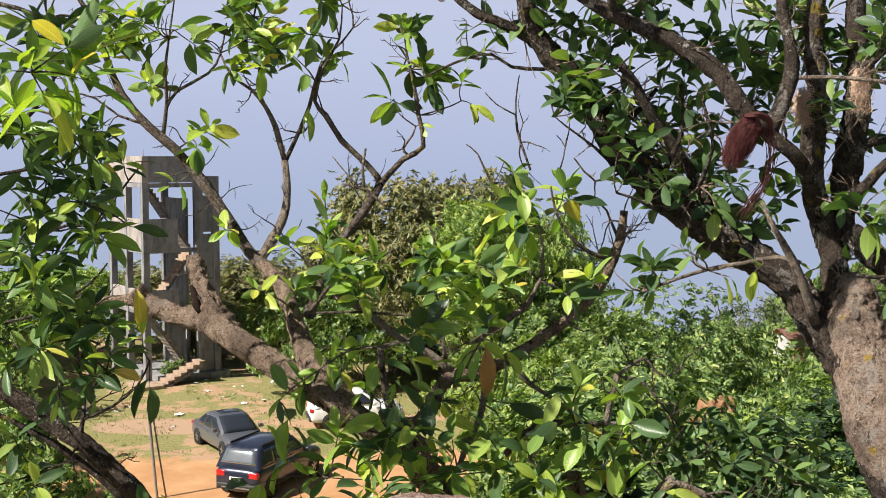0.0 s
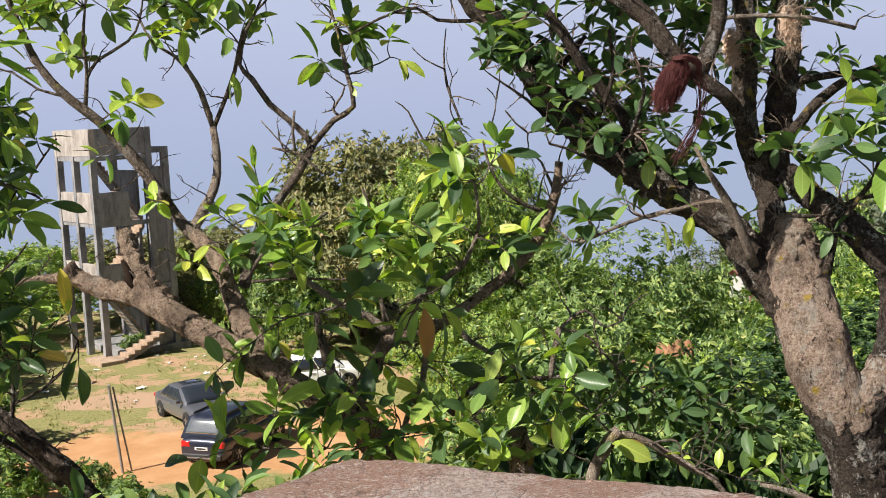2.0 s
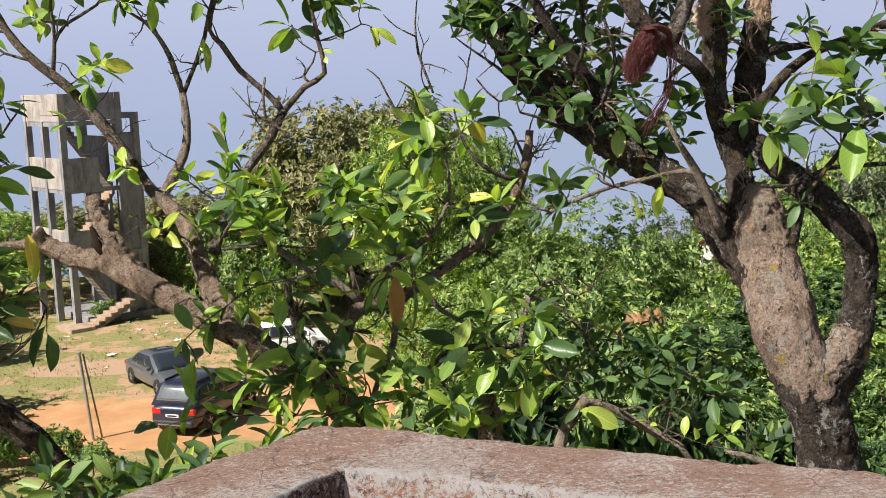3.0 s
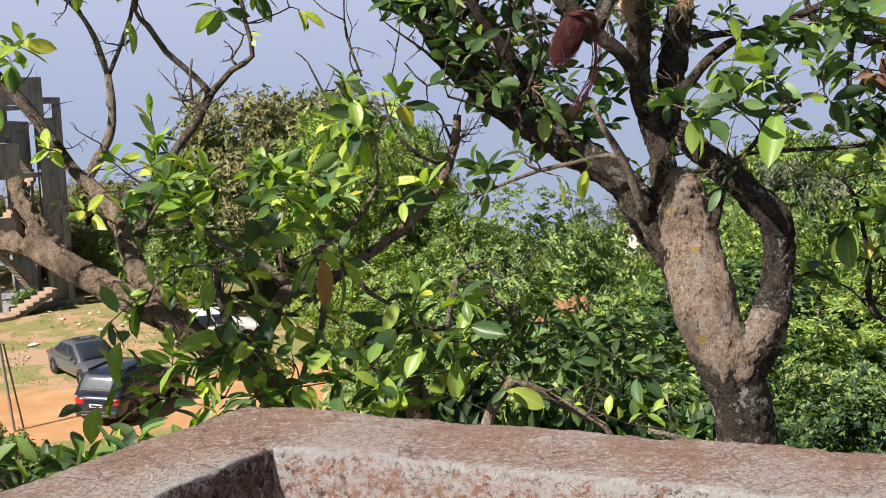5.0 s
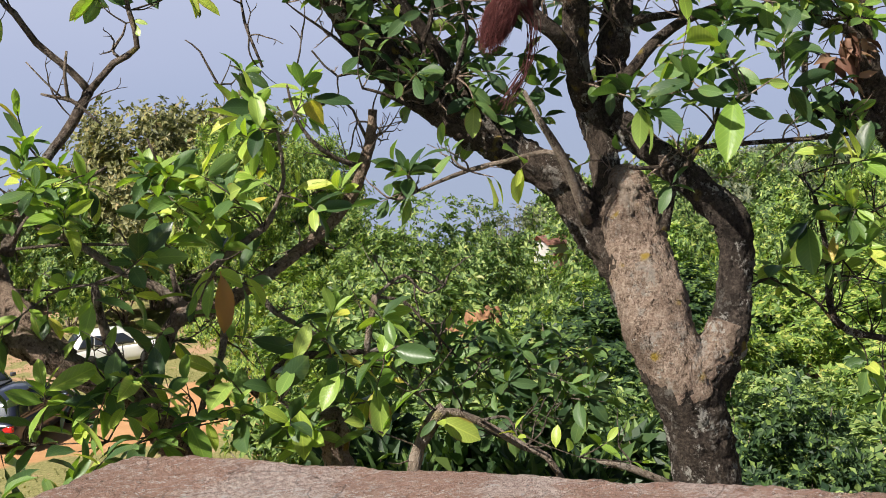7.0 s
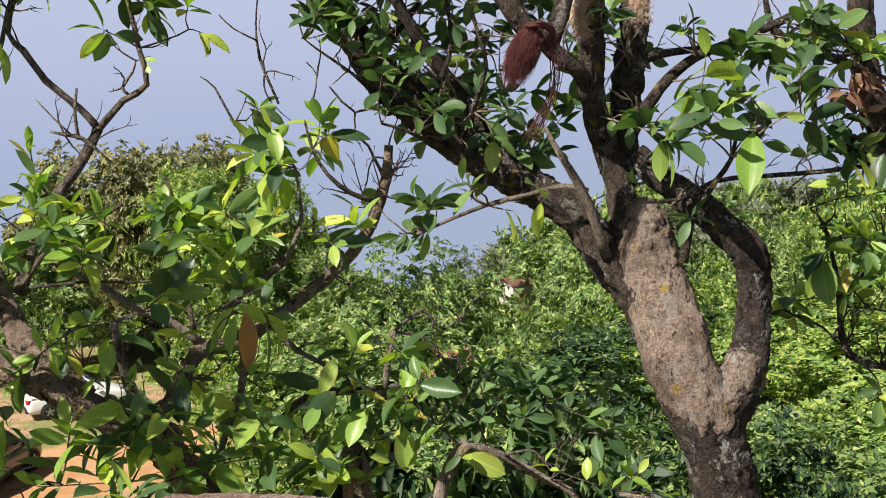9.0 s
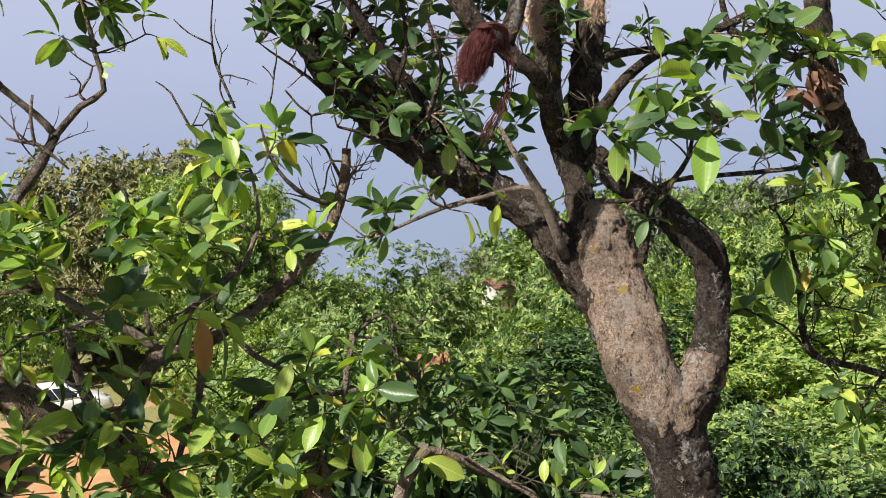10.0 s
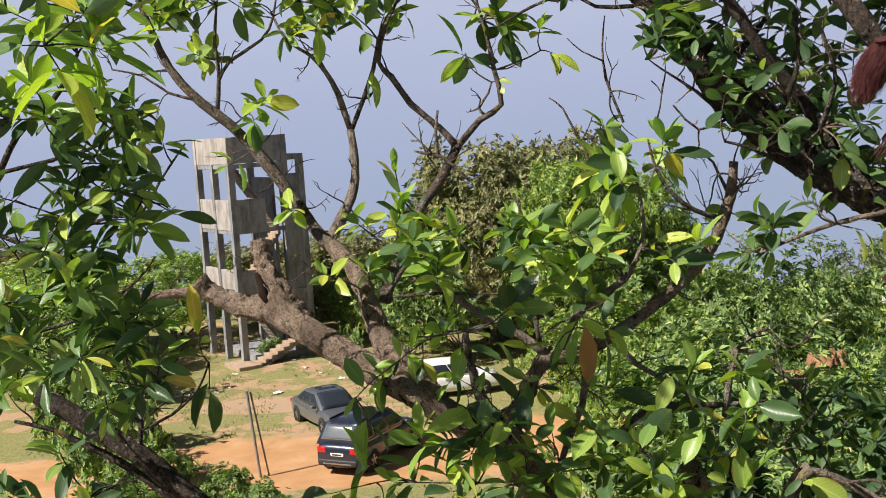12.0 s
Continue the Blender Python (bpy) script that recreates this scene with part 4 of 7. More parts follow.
near_tree.spray((-0.20, 7.10, 2.60), 3, 0.09, "mature", 0.25, 0.90)
near_tree.spray((-1.54, 7.10, 2.59), 8, 0.18, "young", 0.30, 0.90)
near_tree.spray((-1.63, 7.10, 2.44), 4, 0.17, "mature", 0.25, 0.90)
near_tree.spray((-1.81, 7.10, 2.21), 3, 0.19, "mature", 0.25, 0.90)
near_tree.spray((-1.43, 6.90, 1.95), 5, 0.17, "young", 0.25, 0.90)
near_tree.spray((-0.77, 6.60, 2.15), 3, 0.14, "young", -0.60, 0.40)
near_tree.spray((-0.75, 6.60, 1.99), 5, 0.14, "mature", 0.25, 0.90)
near_tree.spray((-0.93, 7.20, 2.71), 3, 0.17, "mature", 1.00, 0.90)
near_tree.crown((-0.91, 6.50, 1.92), (0.20, 0.30, 0.13), 3, 0.15, 5, "mature", 0.10)
near_tree.crown((-0.71, 6.50, 1.86), (0.23, 0.35, 0.17), 3, 0.16, 5, "mature", 0.10)
near_tree.crown((-0.50, 6.30, 1.84), (0.23, 0.35, 0.19), 5, 0.17, 5, "mature", 0.10)
near_tree.crown((-0.27, 6.20, 1.78), (0.22, 0.35, 0.19), 5, 0.17, 5, "mature", 0.10)
near_tree.crown((-0.05, 6.20, 1.72), (0.22, 0.35, 0.19), 5, 0.17, 5, "mature", 0.10)
near_tree.crown((0.18, 6.20, 1.78), (0.22, 0.35, 0.19), 5, 0.17, 5, "mature", 0.10)
near_tree.crown((0.34, 6.20, 1.88), (0.19, 0.30, 0.16), 3, 0.17, 5, "mature", 0.10)
near_tree.crown((0.42, 6.20, 2.07), (0.19, 0.30, 0.14), 3, 0.18, 5, "mature", 0.10)
near_tree.crown((0.58, 6.30, 2.21), (0.18, 0.25, 0.11), 3, 0.17, 5, "mature", 0.10)
near_tree.crown((0.70, 6.30, 2.00), (0.11, 0.25, 0.15), 1, 0.17, 5, "mature", 0.10)
near_tree.crown((0.78, 6.30, 1.78), (0.11, 0.25, 0.13), 1, 0.16, 5, "mature", 0.10)
near_tree.crown((0.63, 6.20, 1.69), (0.19, 0.30, 0.16), 3, 0.17, 5, "mature", 0.10)
near_tree.crown((0.24, 6.10, 1.57), (0.22, 0.30, 0.16), 3, 0.17, 5, "mature", 0.10)
near_tree.crown((-0.14, 6.00, 1.43), (0.22, 0.30, 0.15), 3, 0.18, 5, "mature", 0.10)
near_tree.crown((-0.45, 6.00, 1.43), (0.18, 0.30, 0.12), 1, 0.15, 5, "mature", 0.10)
near_tree.crown((-0.60, 6.30, 1.61), (0.19, 0.30, 0.13), 2, 0.16, 5, "mature", 0.10)
near_tree.crown((-1.08, 6.50, 1.66), (0.20, 0.30, 0.17), 2, 0.16, 5, "mature", 0.10)
near_tree.crown((0.44, 6.40, 2.29), (0.13, 0.20, 0.08), 1, 0.15, 5, "mature", 0.10)
near_tree.crown((-0.75, 5.90, 1.29), (0.12, 0.20, 0.09), 1, 0.14, 5, "mature", 0.10)
near_tree.crown((-0.42, 5.40, 1.03), (0.17, 0.20, 0.08), 1, 0.15, 5, "mature", 0.10)
near_tree.crown((-0.22, 5.40, 0.95), (0.17, 0.20, 0.11), 1, 0.15, 5, "mature", 0.10)
near_tree.crown((-0.30, 5.30, 0.83), (0.16, 0.20, 0.11), 1, 0.15, 5, "mature", 0.10)
near_tree.crown((-0.05, 5.40, 0.89), (0.14, 0.20, 0.14), 1, 0.15, 5, "mature", 0.10)
near_tree.crown((-0.87, 5.70, 1.13), (0.12, 0.20, 0.04), 1, 0.14, 5, "mature", 0.10)
near_tree.crown((-0.60, 5.60, 0.96), (0.10, 0.20, 0.09), 1, 0.15, 5, "mature", 0.10)
near_tree.crown((-0.70, 5.40, 0.74), (0.22, 0.30, 0.07), 1, 0.15, 5, "mature", 0.10)
near_tree.crown((-0.46, 5.60, 0.87), (0.14, 0.30, 0.14), 1, 0.15, 5, "mature", 0.10)
near_tree.crown((-0.25, 5.50, 0.75), (0.20, 0.30, 0.11), 1, 0.15, 5, "mature", 0.10)
near_tree.crown((-0.02, 5.90, 1.04), (0.18, 0.30, 0.15), 1, 0.15, 5, "mature", 0.10)
near_tree.crown((0.13, 5.70, 0.87), (0.21, 0.30, 0.18), 2, 0.15, 5, "mature", 0.10)
near_tree.crown((0.35, 5.80, 0.94), (0.18, 0.30, 0.18), 2, 0.15, 5, "mature", 0.10)
near_tree.crown((0.56, 5.80, 1.06), (0.18, 0.30, 0.15), 2, 0.15, 5, "mature", 0.10)
near_tree.crown((0.72, 5.90, 1.13), (0.15, 0.30, 0.12), 1, 0.15, 5, "mature", 0.10)
near_tree.crown((0.42, 5.60, 0.72), (0.26, 0.30, 0.12), 2, 0.15, 5, "mature", 0.10)
near_tree.crown((0.85, 5.70, 1.02), (0.18, 0.35, 0.18), 2, 0.15, 5, "mature", 0.10)
# the darker leaf kind paints the shade behind the parapet
near_tree.crown((1.08, 6.45, 0.77), (0.24, 0.40, 0.15), 13, 0.13, 5, "small", 0.10)
near_tree.crown((1.37, 6.45, 0.72), (0.24, 0.50, 0.18), 20, 0.13, 5, "small", 0.10)
near_tree.crown((1.68, 6.45, 0.70), (0.24, 0.50, 0.18), 21, 0.13, 5, "small", 0.10)
near_tree.crown((2.00, 6.45, 0.65), (0.21, 0.50, 0.18), 18, 0.13, 5, "small", 0.10)
near_tree.crown((1.50, 6.25, 0.48), (0.35, 0.40, 0.12), 16, 0.13, 5, "small", 0.10)
near_tree.crown((2.00, 6.25, 0.54), (0.21, 0.40, 0.15), 12, 0.13, 5, "small", 0.10)
near_tree.crown((0.69, 5.80, 0.72), (0.18, 0.30, 0.18), 2, 0.15, 5, "mature", 0.10)
near_tree.crown((0.44, 5.70, 0.67), (0.17, 0.30, 0.15), 2, 0.15, 5, "mature", 0.10)
near_tree.spray((1.09, 5.50, 0.69), 3, 0.17, "mature", 0.25, 0.90)
near_tree.spray((1.31, 4.95, 0.76), 3, 0.10, "young", -0.20, 0.90)
near_tree.spray((1.56, 4.90, 0.66), 3, 0.13, "young", -0.60, 0.50)
near_tree.spray((1.68, 4.90, 0.71), 2, 0.14, "young", -0.90, 0.40)
near_tree.spray((1.83, 4.90, 0.61), 3, 0.11, "young", 0.25, 0.90)
near_tree.spray((-0.18, 5.90, 1.41), 2, 0.26, "young", 0.20, 0.50)
near_tree.spray((0.13, 5.80, 1.38), 3, 0.26, "young", 0.30, 0.60)
near_tree.spray((0.30, 5.80, 1.32), 2, 0.31, "mature", 1.00, 0.50)
near_tree.leaf("dry", Vector((0.16, 5.69, 1.42)) - near_tree.base, Vector((0.03, -0.06, -1)), 0.1, 0.27)
near_tree.spray((0.52, 5.60, 1.06), 4, 0.19, "mature", 0.10, 0.90)
near_tree.spray((-0.68, 5.20, 0.87), 2, 0.22, "young", 0.10, 0.60)
near_tree.spray((-0.47, 5.30, 0.77), 3, 0.20, "mature", 0.25, 0.90)
near_tree.spray((-0.59, 5.40, 1.02), 4, 0.20, "young", 0.20, 0.90)
# crowns added above the view to dapple the sunlight beneath
near_tree.crown((-1.96, 7.10, 3.80), (0.43, 0.40, 0.22), 13, 0.17, 5, "mature", 0.10)
near_tree.crown((-1.25, 7.10, 3.77), (0.43, 0.40, 0.22), 13, 0.17, 5, "mature", 0.10)
near_tree.crown((-0.65, 7.10, 3.70), (0.29, 0.40, 0.18), 5, 0.16, 5, "mature", 0.10)
# broad leaves low before the trunk
for x, z in ((-0.90, 1.16), (-0.84, 1.03), (-0.60, 1.00), (-0.65, 0.84), (-0.88, 0.87), (-0.49, 0.84), (-0.30, 0.84), (-0.15, 0.88), (-0.02, 0.97), (0.16, 0.98), (0.20, 0.80),
             (0.05, 0.79), (0.35, 0.90), (0.50, 0.80), (0.45, 1.02), (0.65, 0.95), (0.80, 0.85), (0.90, 1.05), (0.75, 0.70), (-1.05, 0.72), (-0.80, 0.68)):
    near_tree.spray((x, 5.5, z), 3, 0.20, "mature", 0.30, 1.0)
for x, z in ((-0.16, 0.80), (-0.08, 0.96), (-0.21, 1.05), (0.00, 0.84), (-0.27, 0.93)):
    near_tree.spray((x, 5.35, z), 3, 0.19, "mature", 0.30, 1.0)
for x, z in ((-0.62, 1.22), (-0.50, 1.12), (-0.42, 1.28), (-0.30, 1.16), (-0.24, 1.30), (-0.12, 1.12), (0.02, 1.26), (0.20, 1.16), (0.30, 1.34)):
    near_tree.spray((x, 5.9, z), 3, 0.18, "mature", 0.40, 1.0)
near_tree.bare(210)
near_tree.done()

# the tree whose limb crosses the lower left, with large leaves close to the eye
side_tree = Tree("leafy tree with a dark slanting trunk beside the wall", (-0.95, 5.5, -4.6), BARK, 23, fresh=0.04, narrow=0.74, dark=0.5)
side_tree.limb("trunk", (-0.95, 5.50, -4.60, 0.090), (-1.00, 5.45, -2.00, 0.075), (-1.18, 5.40, -0.10, 0.060), (-1.55, 5.40, 0.61, 0.050), (-1.73, 5.40, 0.82, 0.050), (-1.86, 5.40, 0.95, 0.047), (-2.02, 5.40, 1.06, 0.046), (-2.17, 5.40, 1.17, 0.045), (-2.31, 5.40, 1.26, 0.042), (-2.50, 5.40, 1.38, 0.036), (-2.66, 5.40, 1.60, 0.031), (-2.71, 5.40, 1.92, 0.025), rough=0.15)
side_tree.limb("limb", (-1.69, 5.50, 0.63, 0.021), (-1.81, 5.50, 0.75, 0.021), (-2.01, 5.50, 0.91, 0.020), (-2.17, 5.50, 1.00, 0.016), (-2.32, 5.50, 1.08, 0.013), (-2.50, 5.50, 1.13, 0.009))
side_tree.limb("limb", (-2.71, 5.40, 1.89, 0.022), (-2.51, 5.40, 2.11, 0.017), (-2.26, 5.30, 2.44, 0.014), (-2.06, 5.20, 2.56, 0.012), (-1.93, 5.10, 2.67, 0.009), (-1.84, 5.00, 2.75, 0.007))
side_tree.limb("limb", (-2.54, 5.40, 2.06, 0.014), (-2.26, 5.40, 1.94, 0.011), (-2.09, 5.40, 2.00, 0.010), (-1.92, 5.40, 2.06, 0.008), (-1.78, 5.40, 2.06, 0.007), (-1.68, 5.40, 2.20, 0.006), (-1.55, 5.40, 2.36, 0.004))
side_tree.limb("limb", (-2.42, 5.40, 2.28, 0.011), (-2.17, 5.50, 2.33, 0.010), (-2.03, 5.50, 2.36, 0.009), (-1.89, 5.50, 2.42, 0.007), (-1.74, 5.50, 2.50, 0.006))
side_tree.limb("limb", (-2.65, 5.40, 2.75, 0.017), (-2.45, 5.40, 3.11, 0.014), (-2.23, 5.40, 3.14, 0.013), (-2.06, 5.40, 3.09, 0.011), (-1.92, 5.40, 3.05, 0.010), (-1.73, 5.40, 2.97, 0.007))
side_tree.limb("limb", (-1.89, 5.40, 0.96, 0.013), (-1.86, 5.40, 1.21, 0.010), (-1.91, 5.40, 1.43, 0.008), (-1.96, 5.40, 1.60, 0.007), (-2.10, 5.40, 1.77, 0.006))
side_tree.limb("limb", (-1.88, 5.40, 1.08, 0.008), (-1.72, 5.40, 1.15, 0.007), (-1.59, 5.40, 1.26, 0.006), (-1.53, 5.40, 1.38, 0.004))
side_tree.limb("limb", (-2.61, 5.40, 1.49, 0.014), (-2.36, 5.40, 1.55, 0.011), (-2.13, 5.40, 1.60, 0.008), (-1.99, 5.40, 1.66, 0.007), (-1.82, 5.40, 1.77, 0.006), (-1.73, 5.40, 1.87, 0.004))
side_tree.crown((-1.77, 4.90, 2.97), (0.10, 0.20, 0.08), 2, 0.18, 5, "mature", 0.10)
side_tree.crown((-1.93, 4.80, 2.93), (0.10, 0.20, 0.15), 2, 0.18, 5, "mature", 0.10)
side_tree.crown((-1.88, 4.90, 2.52), (0.20, 0.30, 0.08), 5, 0.16, 5, "mature", 0.10)
side_tree.crown((-1.71, 5.00, 2.52), (0.16, 0.30, 0.10), 5, 0.15, 5, "mature", 0.10)
side_tree.crown((-1.85, 5.10, 2.34), (0.19, 0.30, 0.11), 5, 0.14, 5, "mature", 0.10)
side_tree.crown((-1.63, 5.10, 2.36), (0.11, 0.20, 0.11), 2, 0.14, 5, "mature", 0.10)
side_tree.crown((-1.95, 5.00, 2.21), (0.16, 0.30, 0.10), 3, 0.15, 5, "mature", 0.10)
side_tree.crown((-1.74, 5.00, 2.16), (0.16, 0.30, 0.10), 5, 0.16, 5, "mature", 0.10)
side_tree.crown((-1.92, 4.90, 2.01), (0.15, 0.30, 0.13), 5, 0.16, 5, "mature", 0.10)
side_tree.crown((-1.72, 5.00, 1.97), (0.13, 0.25, 0.10), 3, 0.16, 5, "mature", 0.10)
side_tree.crown((-2.17, 4.80, 2.59), (0.15, 0.30, 0.30), 6, 0.18, 5, "mature", 0.10)
side_tree.crown((-2.27, 4.90, 2.03), (0.18, 0.30, 0.36), 7, 0.17, 5, "mature", 0.10)
side_tree.crown((-1.92, 4.90, 1.80), (0.15, 0.30, 0.10), 5, 0.16, 5, "mature", 0.10)
side_tree.crown((-1.78, 5.00, 1.66), (0.16, 0.30, 0.13), 5, 0.16, 5, "mature", 0.10)
side_tree.crown((-1.93, 4.90, 1.52), (0.15, 0.30, 0.13), 5, 0.16, 5, "mature", 0.10)
side_tree.crown((-1.68, 5.00, 1.47), (0.16, 0.30, 0.13), 5, 0.15, 5, "mature", 0.10)
side_tree.crown((-1.81, 5.00, 1.31), (0.16, 0.30, 0.10), 3, 0.14, 5, "mature", 0.10)
side_tree.crown((-1.54, 5.00, 1.55), (0.10, 0.20, 0.10), 2, 0.16, 5, "mature", 0.10)
side_tree.crown((-2.24, 4.90, 1.57), (0.15, 0.30, 0.26), 6, 0.17, 5, "mature", 0.10)
side_tree.crown((-1.96, 4.80, 0.94), (0.15, 0.30, 0.10), 3, 0.16, 5, "mature", 0.10)
side_tree.crown((-2.16, 4.80, 1.07), (0.15, 0.30, 0.15), 3, 0.16, 5, "mature", 0.10)
side_tree.spray((-1.53, 5.10, 2.07), 2, 0.31, "mature", 0.15, 0.50)
side_tree.spray((-1.62, 4.90, 2.86), 2, 0.31, "young", 0.00, 0.40)
side_tree.spray((-1.51, 5.30, 1.28), 2, 0.22, "mature", 1.40, 0.40)
side_tree.spray((-1.54, 5.30, 1.53), 3, 0.20, "young", -0.40, 0.90)
side_tree.crown((-0.85, 4.90, 0.66), (0.18, 0.20, 0.10), 4, 0.18, 5, "mature", 0.10)
side_tree.crown((-0.61, 5.00, 0.68), (0.15, 0.20, 0.08), 3, 0.18, 5, "mature", 0.10)
side_tree.crown((-0.42, 5.10, 0.75), (0.13, 0.20, 0.08), 2, 0.18, 5, "mature", 0.10)
side_tree.crown((-0.98, 4.80, 0.57), (0.15, 0.20, 0.07), 3, 0.18, 5, "mature", 0.10)
side_tree.crown((-1.84, 4.60, 2.70), (0.14, 0.25, 0.12), 2, 0.23, 5, "young", 0.10)
side_tree.crown((-1.60, 4.50, 2.69), (0.14, 0.20, 0.12), 2, 0.25, 4, "young", 0.10)
side_tree.crown((-1.67, 4.60, 2.87), (0.14, 0.20, 0.11), 2, 0.20, 5, "mature", 0.10)
side_tree.crown((-1.86, 4.60, 2.80), (0.17, 0.25, 0.17), 2, 0.19, 5, "mature", 0.10)
side_tree.crown((-1.83, 4.70, 2.59), (0.15, 0.20, 0.07), 2, 0.17, 5, "young", 0.10)
# unseen crowns above the view, added to shade the foliage to the right
side_tree.crown((-1.77, 4.60, 3.66), (0.31, 0.35, 0.12), 10, 0.19, 5, "mature", 0.10)
side_tree.crown((-2.24, 4.60, 3.61), (0.29, 0.35, 0.12), 10, 0.19, 5, "mature", 0.10)
side_tree.crown((-1.91, 4.50, 3.81), (0.38, 0.40, 0.12), 12, 0.19, 5, "mature", 0.10)
side_tree.crown((-1.22, 4.90, 0.62), (0.16, 0.20, 0.08), 6, 0.16, 5, "small", 0.10)
side_tree.crown((-1.00, 4.95, 0.60), (0.15, 0.20, 0.07), 5, 0.16, 5, "small", 0.10)
side_tree.crown((-1.42, 4.80, 0.66), (0.16, 0.20, 0.10), 6, 0.16, 5, "small", 0.10)
side_tree.bare(50)
side_tree.done()

# the old tree whose trunk forks
forked_tree = Tree("old tree with a forked reddish trunk and pruned top", (2.75, 5.5, -4.6), BARK_RED, 37, narrow=0.92)
fork_trunk = forked_tree.limb("trunk", (2.75, 5.50, -4.60, 0.300), (2.75, 5.50, -2.00, 0.240), (2.60, 5.50, -0.60, 0.195), (2.46, 5.50, -0.19, 0.176), (2.40, 5.50, 0.24, 0.160), (2.35, 5.50, 0.53, 0.156), (2.27, 5.50, 0.76, 0.166), (2.18, 5.55, 1.00, 0.163), (2.16, 5.65, 1.23, 0.160), (2.13, 5.75, 1.43, 0.158), (2.12, 5.80, 1.60, 0.142), (2.115, 5.80, 1.68, 0.118), (2.11, 5.81, 1.74, 0.085), (2.11, 5.82, 1.78, 0.04), rough=0.085, label="reddish brown trunk, crusted and darkened for shade below its fork, pruned at the top")
# below the fork: crusted bark with the lower trunk's shade in its colour
fork_trunk.data.materials.append(BARK_OLD_SHADED)
for face in fork_trunk.data.polygons:
    c = face.center + forked_tree.base
    if c.z < 0.79 + 0.16 * noise.noise(c * 4.0) + 0.10 * noise.noise(c * 15.0):
        face.material_index = 1
# the right limb's shade is painted by its black bark
forked_tree.limb("limb", (2.31, 5.52, 0.46, 0.099), (2.34, 5.50, 0.67, 0.121), (2.42, 5.48, 0.85, 0.118), (2.50, 5.48, 1.01, 0.093), (2.54, 5.50, 1.20, 0.079), (2.55, 5.50, 1.38, 0.077), (2.52, 5.50, 1.53, 0.084), (2.42, 5.55, 1.64, 0.077), (2.31, 5.65, 1.76, 0.072), (2.20, 5.75, 1.88, 0.067), (2.11, 5.85, 1.99, 0.063), bark=BARK_OLD_SHADED, rough=0.18)
forked_tree.limb("crotch", (2.20, 5.50, 0.89, 0.084), (2.27, 5.47, 0.82, 0.118), (2.36, 5.46, 0.85, 0.109), (2.44, 5.46, 0.93, 0.098), (2.49, 5.47, 1.04, 0.084), rough=0.1)
# dark bark on the upper limbs: the crown's shade put into the colour
forked_tree.limb("limb", (2.18, 5.58, 0.90, 0.057), (2.13, 5.66, 1.10, 0.101), (2.07, 5.75, 1.32, 0.117), (1.96, 5.85, 1.49, 0.107), (1.85, 5.95, 1.68, 0.088), (1.69, 6.00, 1.81, 0.085), (1.54, 6.10, 1.93, 0.102), (1.34, 6.20, 2.09, 0.117), (1.15, 6.20, 2.23, 0.104), (0.97, 6.25, 2.39, 0.092), (0.84, 6.30, 2.60, 0.080), (0.67, 6.30, 2.83, 0.070), (0.48, 6.30, 3.05, 0.061), (0.41, 6.30, 3.23, 0.054), (0.38, 6.30, 3.51, 0.048), bark=BARK, rough=0.2)
forked_tree.limb("limb", (2.06, 5.80, 1.49, 0.089), (2.04, 5.85, 1.70, 0.069), (2.03, 5.90, 1.90, 0.066), (1.96, 5.90, 2.07, 0.063), (1.91, 5.90, 2.29, 0.063), (1.91, 5.90, 2.50, 0.066), (1.93, 5.90, 2.75, 0.058), (1.90, 5.90, 3.10, 0.048), (1.96, 5.90, 3.50, 0.036), bark=BARK, rough=0.2)
forked_tree.limb("limb", (2.03, 5.90, 1.88, 0.060), (2.10, 5.95, 2.08, 0.067), (2.11, 5.95, 2.28, 0.079), (2.15, 5.95, 2.55, 0.073), (2.17, 5.95, 2.85, 0.061), (2.14, 5.95, 3.15, 0.051), (2.16, 5.95, 3.50, 0.042), bark=BARK, rough=0.2)
forked_tree.limb("limb", (1.94, 5.85, 2.07, 0.045), (1.82, 5.70, 2.31, 0.038), (1.71, 5.60, 2.42, 0.037), (1.61, 5.60, 2.50, 0.040), (1.57, 5.60, 2.54, 0.043), bark=BARK, rough=0.2)
forked_tree.limb("limb", (2.05, 5.90, 2.15, 0.039), (2.15, 5.80, 2.23, 0.030), (2.26, 5.80, 2.35, 0.027), (2.42, 5.80, 2.46, 0.025), (2.63, 5.80, 2.53, 0.024), (2.83, 5.80, 2.60, 0.022), (3.04, 5.80, 2.69, 0.019), bark=BARK)
forked_tree.limb("limb", (2.12, 5.90, 2.41, 0.033), (2.22, 5.90, 2.47, 0.024), (2.35, 5.90, 2.49, 0.020), (2.51, 5.90, 2.50, 0.015), bark=BARK)
forked_tree.limb("limb", (2.20, 5.75, 1.88, 0.018), (2.29, 5.60, 1.74, 0.014), (2.36, 5.50, 1.87, 0.013), (2.44, 5.50, 1.97, 0.011), (2.48, 5.50, 2.13, 0.007), bark=BARK)
forked_tree.limb("limb", (2.06, 5.60, 1.79, 0.011), (2.21, 5.60, 1.78, 0.011), (2.40, 5.60, 1.86, 0.013), (2.62, 5.60, 1.87, 0.013), (3.05, 5.70, 1.87, 0.013), (3.49, 5.80, 1.89, 0.015), bark=BARK)
forked_tree.limb("limb", (2.23, 5.60, 1.48, 0.026), (2.26, 5.60, 1.61, 0.020), (2.30, 5.60, 1.76, 0.014), (2.34, 5.60, 1.82, 0.011), bark=BARK)
